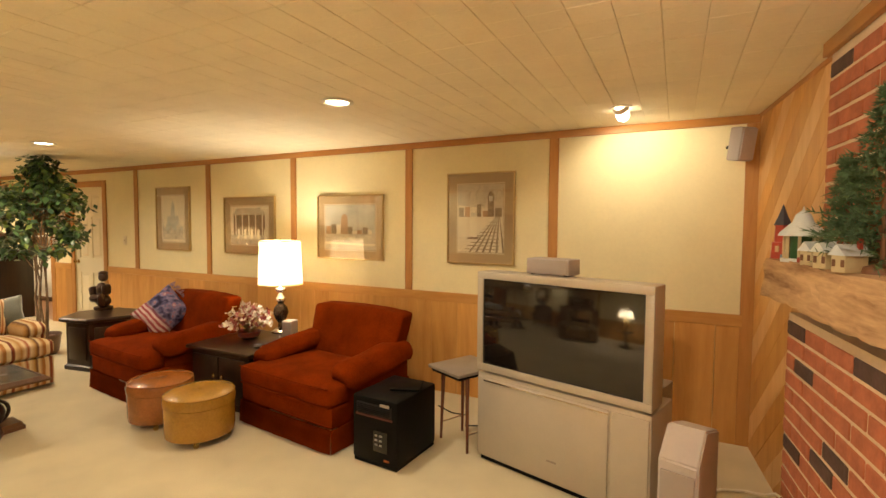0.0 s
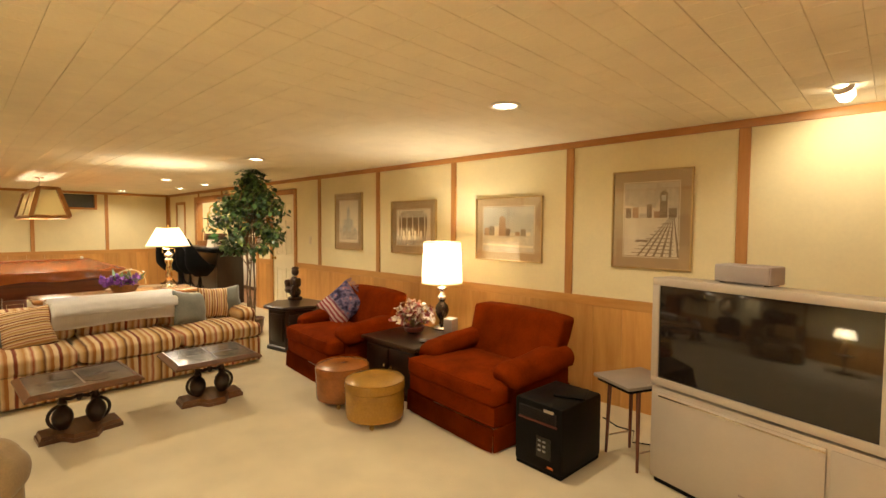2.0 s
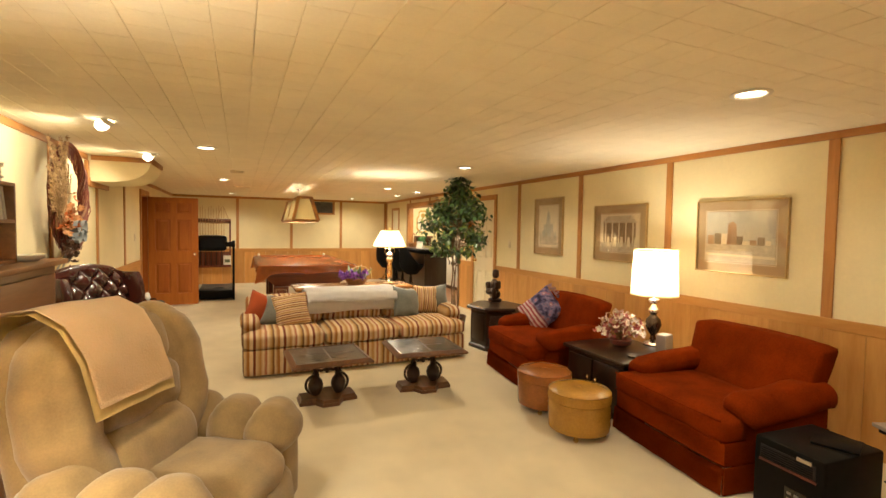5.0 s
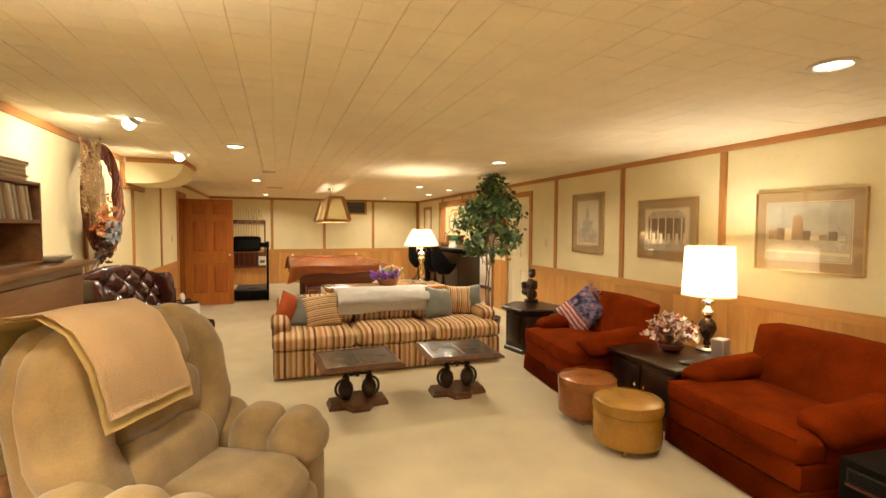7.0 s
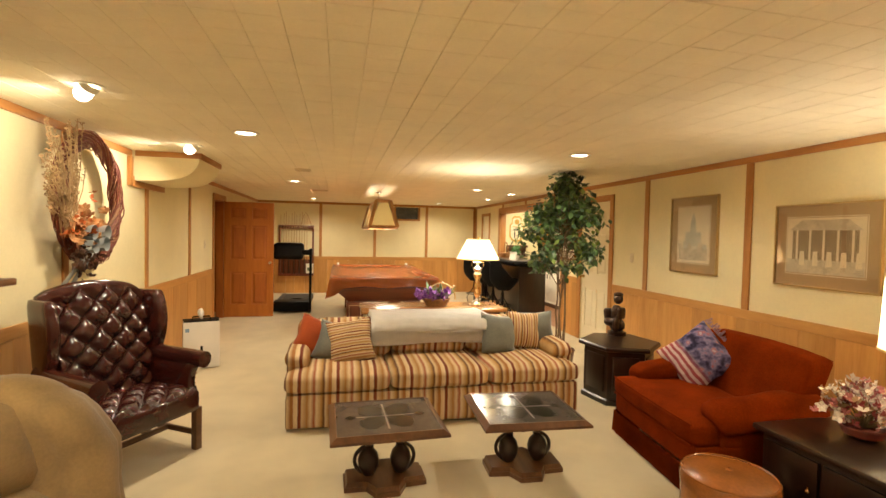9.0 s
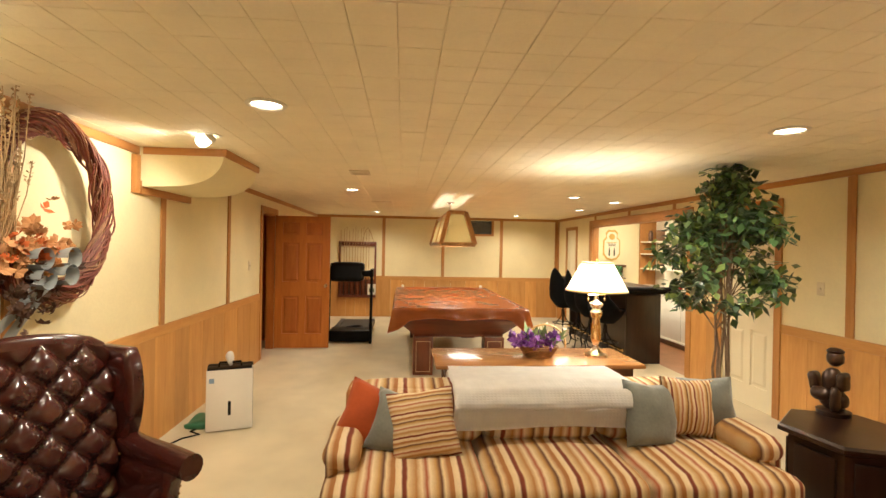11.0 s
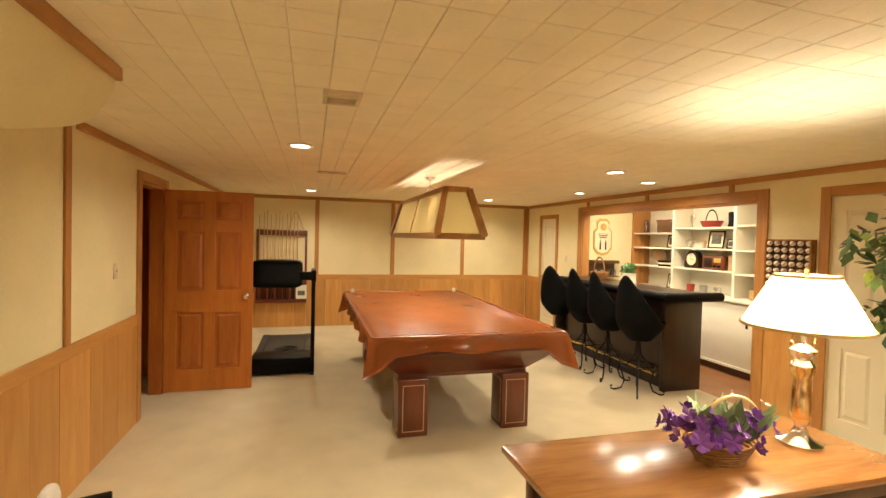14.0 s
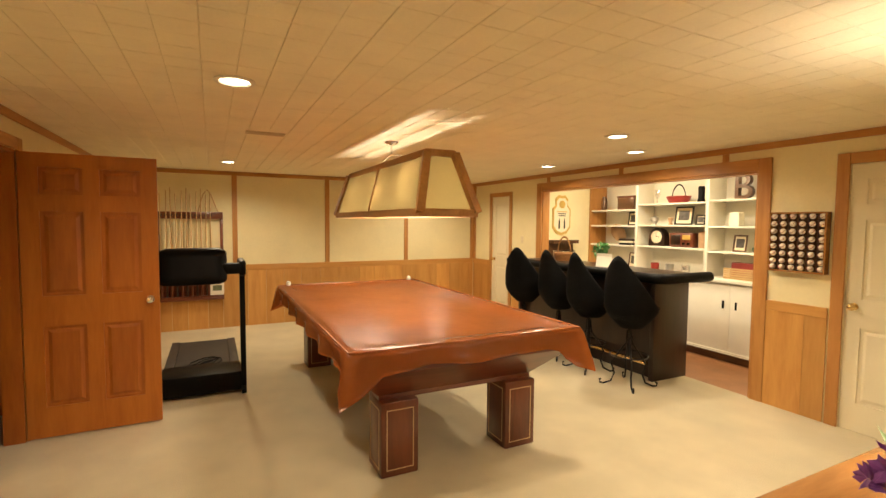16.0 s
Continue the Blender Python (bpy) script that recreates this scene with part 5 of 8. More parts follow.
t = thing("serving_bowl", pose(-4.36, -1.12, 1.305), "white oval dish on the piano lid", "dish")
part("dish", lathe(bmesh.new(), [(0.05, 0), (0.09, 0.02), (0.10, 0.04), (0.085, 0.03), (0, 0.015)], 24), WHITE, t)

# side table and lamp at the recliner's elbow
t = thing("side_table", pose(-1.92, -0.62, 0), "small round brown side table beside the recliner", "table")
part("tabletop", lathe(bmesh.new(), [(0.20, 0.56), (0.215, 0.57), (0.215, 0.585), (0.20, 0.595), (0, 0.595)], 30), BROWN_WOOD, t)
part("column", lathe(bmesh.new(), [(0.05, 0.04), (0.03, 0.1), (0.022, 0.3), (0.035, 0.45), (0.06, 0.56)], 18), BROWN_WOOD, t)
part("foot", lathe(bmesh.new(), [(0.16, 0.0), (0.16, 0.02), (0.05, 0.045)], 24), BROWN_WOOD, t)
# recliner lamp
shade_lamp("table_lamp", pose(-1.92, -0.62, 0.595), BRASS, URN, (0.20, 0.50, 0.15, 0.78), SHADE_W, "lit brass table lamp beside the recliner", 150, 0.03)
# ---- television corner ----
SCREEN = plain("dark_screen", (0.012, 0.009, 0.007), 0.07, vary=0.1, spec=0.7)
TVM = pose(-1.698, 3.075, 0, 0, 0, -15.4)
t = thing("television", TVM, "large silver rear-projection television, screen off", "television")
TW = 1.10
part("bezel", blk(0, TW, 0.0, 0.16, 0.60, 1.24, bevel=0.012), SILVER, t)
scr = blk(0.045, TW - 0.045, -0.004, 0.0, 0.645, 1.195, bevel=0.002)
part("screen", scr, SCREEN, t, "dark glossy screen")
fr = bmesh.new()
for a in ((0.0, TW, -0.012, 0.0, 1.195, 1.24), (0.0, TW, -0.012, 0.0, 0.60, 0.645), (0.0, 0.045, -0.012, 0.0, 0.645, 1.195), (TW - 0.045, TW, -0.012, 0.0, 0.645, 1.195)):
    box(fr, *a, bevel=0.004)
part("screen_frame", fr, SILVER, t)
part("cabinet", blk(0.0, TW, 0.0, 0.34, 0.03, 0.585, bevel=0.012), SILVER, t)
part("control_flap", blk(0.01, TW * 0.80, -0.012, 0.0, 0.05, 0.56, bevel=0.006), SILVER, t)
part("side_grille", blk(TW * 0.815, TW - 0.01, -0.012, 0.0, 0.05, 0.56, bevel=0.006), SILVER, t)
part("trim_strip", blk(0.06, TW * 0.80, -0.018, -0.012, 0.535, 0.545, bevel=0.002), CHROME, t)
part("badge", blk(0.52, 0.58, -0.014, -0.012, 0.16, 0.17), SILVER_SIDE, t)
part("plinth", blk(0.02, TW - 0.02, 0.02, 0.33, 0.0, 0.03), BLACK, t)
hull = bmesh.new()
vs = [hull.verts.new(p) for p in ((0.02, 0.16, 0.60), (TW - 0.02, 0.16, 0.60), (TW - 0.02, 0.16, 1.22), (0.02, 0.16, 1.22), (0.14, 0.50, 0.60), (TW - 0.14, 0.50, 0.60), (TW - 0.2, 0.40, 1.05), (0.2, 0.40, 1.05))]
for f in ((0, 1, 2, 3), (4, 7, 6, 5), (0, 4, 5, 1), (1, 5, 6, 2), (2, 6, 7, 3), (3, 7, 4, 0)):
    hull.faces.new([vs[i] for i in f])
part("rear_hull", hull, SILVER_SIDE, t)
part("rear_base", blk(0.06, TW - 0.06, 0.34, 0.56, 0.0, 0.62, bevel=0.01), SILVER_SIDE, t)
t = thing("center_speaker", TVM @ pose(0.32, 0.06, 1.24), "silver centre loudspeaker lying on the television", "speaker")
part("cabinet", blk(0, 0.28, 0, 0.15, 0.006, 0.10, bevel=0.008), plain("mauve_silver", (0.44, 0.38, 0.36), 0.45, vary=0.05), t)
part("grille", blk(0.006, 0.274, -0.006, 0.0, 0.012, 0.094, bevel=0.002), SILVER_SIDE, t)
for x in (0.02, 0.24):
    part("rubber_foot", blk(x, x + 0.02, 0.02, 0.13, 0, 0.006), BLACK, t)
t = thing("subwoofer", pose(-0.60, 2.44, 0, 0, 0, -16), "grey floor-standing loudspeaker with sloped top", "speaker")
sb = bmesh.new()
pr = [(0.0, 0.0), (0.34, 0.0), (0.34, 0.60), (0.12, 0.66), (0.0, 0.54)]
lo = [sb.verts.new((0.0, y, z)) for y, z in pr]
hi = [sb.verts.new((0.16, y, z)) for y, z in pr]
sb.faces.new(lo)
sb.faces.new(hi[::-1])
for i in range(5):
    sb.faces.new((lo[i], lo[(i + 1) % 5], hi[(i + 1) % 5], hi[i]))
bmesh.ops.bevel(sb, geom=sb.edges[:], offset=0.008, segments=2, affect="EDGES")
part("cabinet", sb, plain("mauve_grey", (0.50, 0.44, 0.41), 0.42, vary=0.06), t)
part("grille", blk(0.012, 0.148, -0.012, 0.0, 0.03, 0.50, bevel=0.004), SILVER_SIDE, t)
t = thing("wall_speaker", pose(-0.20, 3.97, 1.98, 0, 0, 35), "grey satellite loudspeaker high in the corner", "speaker")
part("cabinet", blk(-0.055, 0.055, -0.06, 0.05, 0.0, 0.22, bevel=0.012, m=pose(0, 0, 0, 10, 0, 0)), SILVER_SIDE, t)
part("grille", blk(-0.05, 0.05, -0.07, -0.06, 0.01, 0.21, bevel=0.004, m=pose(0, 0, 0, 10, 0, 0)), plain("mauve_cloth", (0.42, 0.34, 0.32), 0.7), t)
part("bracket", rod(bmesh.new(), (0, 0.04, 0.11), (0.03, 0.14, 0.11), 0.012), BLACK, t)
cb = bmesh.new()
tube(cb, [(-0.42, 3.20, 0.008), (-0.28, 3.36, 0.008), (-0.16, 3.40, 0.010), (-0.07, 3.36, 0.03), (-0.03, 3.30, 0.08), (-0.02, 3.2, 0.11)], 0.008)
tagged(part("power_cable", cb, WHITE), "white power cable on the carpet by the brickwork", "cable")

t = thing("heater", pose(-2.06, 2.66, 0, 0, 0, 170 - 180 + 6), "black cabinet space heater with controls on its front", "heater")
part("body", blk(-0.36, 0.0, 0.0, 0.46, 0.02, 0.44, bevel=0.02), BLACK, t)
part("grille_recess", blk(-0.32, -0.04, -0.004, 0.002, 0.33, 0.40, bevel=0.002), plain("black_recess", (0.006, 0.005, 0.005), 0.7), t)
for k in range(5):
    part("louvre", blk(-0.31, -0.05, -0.008, 0.0, 0.338 + 0.012 * k, 0.343 + 0.012 * k), BLACK, t)
GREYMARK = plain("grey_print", (0.25, 0.24, 0.22), 0.5)
for k in range(3):
    for q in range(2):
        part("button", blk(-0.17 + 0.035 * q, -0.15 + 0.035 * q, -0.006, 0.0, 0.20 - 0.03 * k, 0.212 - 0.03 * k), GREYMARK, t)
part("trim_strip", blk(-0.325, -0.035, -0.005, 0.0, 0.312, 0.326, bevel=0.002), plain("dark_red_trim", (0.09, 0.012, 0.006), 0.4), t)
part("control_panel", blk(-0.185, -0.075, -0.003, 0.0, 0.10, 0.235, bevel=0.002), plain("black_panel", (0.012, 0.011, 0.01), 0.25), t)
part("badge", blk(-0.13, -0.06, -0.006, 0.0, 0.395, 0.412), plain("silver_badge", (0.45, 0.40, 0.33), 0.3, 0.6), t)
part("label", blk(-0.10, -0.06, -0.004, 0.0, 0.05, 0.062), plain("orange_print", (0.5, 0.12, 0.02), 0.5), t)
part("base", blk(-0.35, -0.01, 0.01, 0.45, 0.0, 0.02), BLACK, t)
t = thing("black_binder", pose(-2.16, 2.95, 0.44, 0, 0, 20), "flat black case lying on the heater", "case")
part("cover", blk(-0.1, 0.1, -0.09, 0.11, 0.0, 0.014, bevel=0.005), BLACK, t)

t = thing("tray_table", pose(-1.865, 3.25, 0, 0, 0, -26), "small grey-topped side table on slim wooden legs", "table")
part("tabletop", blk(-0.17, 0.17, -0.20, 0.20, 0.532, 0.555, bevel=0.006), plain("grey_laminate", (0.24, 0.20, 0.17), 0.3), t)
part("apron", blk(-0.15, 0.15, -0.18, 0.18, 0.508, 0.531, bevel=0.004), BLACK, t)
for sx in (-1, 1):
    for sy in (-1, 1):
        part("leg", rod(bmesh.new(), (sx * 0.145, sy * 0.10, 0), (sx * 0.13, sy * 0.09, 0.51), 0.009, 0.015), MAHOGANY, t)
    part("stretcher", rod(bmesh.new(), (sx * 0.142, -0.095, 0.12), (sx * 0.142, 0.095, 0.12), 0.006), CHROME, t)
cb = bmesh.new()
tube(cb, [(-2.1, 3.3, 0.2), (-2.06, 3.45, 0.1), (-1.98, 3.55, 0.06), (-1.95, 3.45, 0.02), (-1.7, 3.6, 0.01)], 0.005)
tagged(part("black_cable", cb, BLACK), "loose black cable behind the heater", "cable")

# ---- framed prints on the north wall ----
GOLD = plain("brushed_gold_frame", (0.55, 0.40, 0.18), 0.3, 0.8, vary=0.1)
MATB = plain("tan_picture_mat", (0.42, 0.30, 0.155), 0.85, vary=0.06)
PAPER = plain("aged_print_paper", (0.74, 0.65, 0.46), 0.8, vary=0.08, scale=5)
INK1 = plain("sepia_ink", (0.26, 0.19, 0.11), 0.8, vary=0.3, scale=30)
INK2 = plain("grey_wash", (0.54, 0.47, 0.34), 0.8, vary=0.25, scale=15)
INK3 = plain("blue_wash", (0.52, 0.50, 0.40), 0.8, vary=0.2, scale=8)
INK4 = plain("rust_wash", (0.44, 0.27, 0.14), 0.8, vary=0.25, scale=20)


def flat(pts, y):
    bm = bmesh.new()
    bm.faces.new([bm.verts.new((x, y, z)) for x, z in pts])
    return bm


def picture(x0, x1, z0, z1, mat_w, label, drawing, wide=0.012):
    cx, cz = (x0 + x1) / 2, (z0 + z1) / 2
    w, h = (x1 - x0) / 2, (z1 - z0) / 2
    p = thing("framed_print", pose(cx, YN, cz), label, "picture", "framed prints")
    f = bmesh.new()
    for a in ((-w, w, -0.03, 0.0, h - wide, h), (-w, w, -0.03, 0.0, -h, -h + wide), (-w, -w + wide, -0.03, 0.0, -h + wide, h - wide), (w - wide, w, -0.03, 0.0, -h + wide, h - wide)):
        box(f, *a, bevel=0.002, segs=1)
    part("frame", f, GOLD, p, "thin gold metal frame")
    part("mat", blk(-w + wide, w - wide, -0.012, -0.004, -h + wide, h - wide), MATB, p, "tan mat board")
    a, b = w - mat_w, h - mat_w
    pr = part("print", blk(-a, a, -0.015, -0.012, -b, b), PAPER, p)
    part("inner_line", (lambda q: [box(q, *s_) for s_ in ((-a - 0.012, a + 0.012, -0.0135, -0.012, b + 0.006, b + 0.012), (-a - 0.012, a + 0.012, -0.0135, -0.012, -b - 0.012, -b - 0.006), (-a - 0.012, -a - 0.006, -0.0135, -0.012, -b, b), (a + 0.006, a + 0.012, -0.0135, -0.012, -b, b))] and q)(bmesh.new()), PAPER, p)
    for k, (pts, ink) in enumerate(drawing):
        part("drawn_shape", flat([(u * a, v * b) for u, v in pts], -0.0155 - 0.0002 * k), ink, pr)
    gl = part("glass", blk(-w + wide, w - wide, -0.0225, -0.021, -h + wide, h - wide), GLASS, p, "clear picture glass")
    gl.visible_shadow = False
    return p


def houses(base, n, seed, ink, lo=0.05, hi=0.5):
    r = random.Random(seed)
    out = []
    x = -0.95
    for k in range(n):
        w_ = 1.9 / n * r.uniform(0.7, 1.1)
        h_ = r.uniform(lo, hi)
        out.append(([(x, base), (min(x + w_, 0.98), base), (min(x + w_, 0.98), base + h_), (x, base + h_)], ink[k % len(ink)]))
        x += 1.9 / n
    return out


rails = [([(-1, 0.4), (1, 0.25), (1, 1), (-1, 1)], INK2), ([(-0.6, -0.62), (-0.1, -0.6), (0.0, -0.55), (-0.5, -0.55)], INK1)]
for k in range(6):
    u = -0.5 + 0.3 * k
    rails.append(([(u, -1), (u + 0.09, -1), (0.72 + 0.03 * k, 0.06), (0.70 + 0.03 * k, 0.06)], INK1))
for k in range(9):
    v = -0.92 + 0.1 * k
    rails.append(([(-0.7 + 0.14 * k, v), (0.85, v), (0.85, v + 0.02), (-0.68 + 0.14 * k, v + 0.02)], INK1))
rails += houses(0.05, 7, 3, (INK1, INK4, INK2), 0.1, 0.42)
rails += [([(0.35, 0.05), (0.62, 0.05), (0.62, 0.72), (0.48, 0.8), (0.35, 0.72)], INK1), ([(0.40, 0.5), (0.56, 0.5), (0.56, 0.66), (0.40, 0.66)], INK3)]
picture(-2.412, -1.782, 1.197, 1.997, 0.105, "gold-framed watercolour of a railway yard", rails)
sea = [([(-1, -0.25), (1, -0.25), (1, 1), (-1, 1)], INK3), ([(-1, -1), (1, -1), (1, -0.25), (-1, -0.25)], INK2)] + houses(-0.3, 9, 5, (INK4, INK1, PAPER), 0.1, 0.45)
sea += [([(-0.35, -0.3), (-0.05, -0.3), (-0.08, 0.5), (-0.2, 0.62), (-0.32, 0.5)], INK4), ([(-1, -0.75), (1, -0.82), (1, -0.72), (-1, -0.66)], PAPER)]
picture(-3.92, -3.10, 1.184, 1.832, 0.10, "gold-framed watercolour of a town by water", sea)
porch = [([(-1, -1), (1, -1), (1, -0.5), (-1, -0.5)], INK2), ([(-0.85, -0.5), (0.85, -0.5), (0.85, 0.55), (-0.85, 0.55)], INK1), ([(-0.95, 0.55), (0.95, 0.55), (0.6, 0.92), (-0.6, 0.92)], INK2)]
for k in range(5):
    u = -0.75 + 0.36 * k
    porch.append(([(u, -0.5), (u + 0.06, -0.5), (u + 0.06, 0.55), (u, 0.55)], PAPER))
    porch.append(([(u + 0.1, -0.72), (u + 0.26, -0.72), (u + 0.24, -0.2), (u + 0.12, -0.2)], PAPER))
picture(-5.335, -4.525, 1.192, 1.847, 0.11, "gold-framed print of a porch with columns", porch)
tower = [([(-0.9, -0.9), (0.9, -0.9), (0.9, -0.45), (-0.9, -0.45)], INK2), ([(-0.5, -0.45), (0.5, -0.45), (0.5, 0.1), (-0.5, 0.1)], INK3), ([(-0.2, 0.1), (0.2, 0.1), (0.14, 0.55), (0, 0.8), (-0.14, 0.55)], INK3)] + houses(-0.5, 6, 9, (INK2, INK3), 0.1, 0.3)
picture(-6.615, -5.955, 1.196, 1.996, 0.11, "gold-framed pencil print of a domed building", tower)

# ---- brick fireplace and mantel ----
BRICKS = [plain("red_brick", (0.40, 0.125, 0.06), 0.85, vary=0.25, scale=14, bump=0.6, fine=60), plain("dark_brick", (0.075, 0.04, 0.032), 0.8, vary=0.3, scale=14, bump=0.6, fine=60)]
MORTAR = plain("mortar", (0.64, 0.50, 0.34), 0.95, vary=0.1, bump=0.6)
bm = bmesh.new()
box(bm, -0.142, 0.04, -0.6, 2.50, 0.0, 1.17)
box(bm, -0.033, 0.04, -0.6, 2.50, 1.17, CEIL)
chim = fixed("fireplace", bm, MORTAR, "red brick fireplace wall with pale mortar joints", "fireplace")
chim.matrix_world = HEARTH
bmx = bmesh.new()
box(bmx, -0.004, 0.004, -0.098, 0.098, -0.029, 0.029)
bmesh.ops.bevel(bmx, geom=[e for e in bmx.edges], offset=0.003, segments=1, affect="EDGES")
full = [mesh_of("brick", bmx.copy()), mesh_of("brick", bmx.copy())]
hb = bmesh.new()
box(hb, -0.004, 0.004, -0.047, 0.047, -0.029, 0.029)
bmesh.ops.bevel(hb, geom=[e for e in hb.edges], offset=0.003, segments=1, affect="EDGES")
half = [mesh_of("brick", hb.copy()), mesh_of("brick", hb.copy())]
bmx.free(), hb.free()
for a in (full, half):
    for k in (0, 1):
        a[k].materials.append(BRICKS[k])
rb = random.Random(11)
far_bricks = bmesh.new()
nz = 0
z = 0.036
while z < TR0 - 0.02:
    face = -0.144 if z < 1.15 else -0.035
    header_row = 1.06 < z < 1.13
    y = 2.50
    first = nz % 2 == 1
    while y > -0.5:
        if y > 1.15:
            w = 0.102 if (first and not header_row) else 0.208
            first = False
            dark = header_row and rb.random() < 0.75 or rb.random() < 0.07
            ob = new("brick", (half if w < 0.2 else full)[1 if dark else 0])
            ob.location = (face + rb.uniform(-0.0015, 0.0015), y - w / 2 + 0.003, z)
            ob.parent = chim
        else:
            w = 0.208
            box(far_bricks, face - 0.004, face + 0.004, y - w + 0.008, y, z - 0.029, z + 0.029)
        y -= w
    z += 0.0715
    nz += 1
rest = part("brickwork", far_bricks, BRICKS[0], chim)
tagged(rest, kind="stuff")
# diagonal pine boards between the brick and the corner
y0, y1 = 2.69, 4.09
pw = 0.135
BOARD_LEAN = 42
k = 0
dirv = Vector((0, -math.cos(radians(BOARD_LEAN)), math.sin(radians(BOARD_LEAN))))
nrm = Vector((0, dirv.z, -dirv.y))
pan = fixed("wall_panel", blk(XE - 0.006, XE - 0.001, y0, y1 - 0.02, 0.0, CEIL - 0.022), PANEL, "diagonal pine boarding beside the fireplace", "wall")
pan.matrix_world = SKEW
for k in range(-4, 32):
    c0 = Vector((0, y0 - 1.0 + pw / nrm.y * k, 0))
    b = bmesh.new()
    a0, a1 = c0 - dirv * 1.5, c0 + dirv * 4.5
    q = [a0 + nrm * 0.0015, a0 + nrm * (pw - 0.0015), a1 + nrm * (pw - 0.0015), a1 + nrm * 0.0015]
    lo = [b.verts.new((XE - 0.006, p.y, p.z)) for p in q]
    hi = [b.verts.new((XE - 0.018, p.y, p.z)) for p in q]
    b.faces.new(lo)
    b.faces.new(hi[::-1])
    for i in range(4):
        b.faces.new((lo[i], lo[(i + 1) % 4], hi[(i + 1) % 4], hi[i]))
    for co, no in (((0, y0, 0), (0, -1, 0)), ((0, y1 - 0.02, 0), (0, 1, 0)), ((0, 0, 0.0), (0, 0, -1)), ((0, 0, CEIL - 0.022), (0, 0, 1))):
        g_ = bmesh.ops.bisect_plane(b, geom=b.verts[:] + b.edges[:] + b.faces[:], plane_co=co, plane_no=no, clear_outer=True)
        es = [e for e in g_["geom_cut"] if isinstance(e, bmesh.types.BMEdge)]
        if es:
            bmesh.ops.contextual_create(b, geom=es)
    if len(b.faces) > 3:
        # every third board gets a lighter tone
        part("board", b, PANEL if k % 3 else wood("pine_panel_lighter", (0.56, 0.30, 0.10), (0.72, 0.45, 0.20), "Z", 0.45), pan)
    else:
        b.free()
# rough-hewn mantel beam
bm = bmesh.new()
NX, NP = 60, 24
rows = []
for i in range(NX + 1):
    y = 2.585 - 2.6 * i / NX
    row = []
    for k in range(NP):
        a = 2 * math.pi * k / NP
        ca, sa = math.cos(a), math.sin(a)
        sq = 1.0 / max(abs(ca), abs(sa))
        x = -0.132 + 0.090 * ca * min(sq, 1.38)
        z = 1.318 + 0.083 * sa * min(sq, 1.38)
        n1 = noise.noise((y * 3.0, ca * 1.2, sa * 1.2)) * 0.022 + noise.noise((y * 16, ca * 3, sa * 3)) * 0.012 + noise.noise((y * 30, ca * 7, sa * 7)) * 0.006
        if sa > 0.72:
            n1 *= 0.15
        row.append(bm.verts.new((x + ca * n1, y + (0.02 * noise.noise((ca * 2, sa * 2, 5)) if i == 0 else 0), z + sa * n1)))
    rows.append(row)
for a, b in zip(rows, rows[1:]):
    for k in range(NP):
        bm.faces.new((a[k], a[(k + 1) % NP], b[(k + 1) % NP], b[k]))
bm.faces.new(rows[0])
bm.faces.new(rows[-1])
mb = part("mantel_beam", bm, wood("hewn_oak", (0.24, 0.12, 0.05), (0.66, 0.43, 0.23), "Y", 0.8, grain=16, bump=0.9), None, sharp=0.9)
tagged(mb, "rough-hewn pale oak beam mantel over the brickwork", "mantel")
mb.matrix_world = HEARTH
MZ = 1.402
# miniature village on the mantel
HUES = {"red": plain("toy_red", (0.36, 0.05, 0.03), 0.4, vary=0.2, scale=60), "snow": plain("toy_snow", (0.62, 0.66, 0.66), 0.6), "cream": plain("toy_cream", (0.52, 0.42, 0.24), 0.5), "slate": plain("toy_slate", (0.06, 0.06, 0.08), 0.4), "blue": plain("toy_blue", (0.16, 0.26, 0.36), 0.5), "green": plain("toy_green", (0.03, 0.10, 0.03), 0.6), "brown": plain("toy_brown", (0.16, 0.07, 0.03), 0.6)}


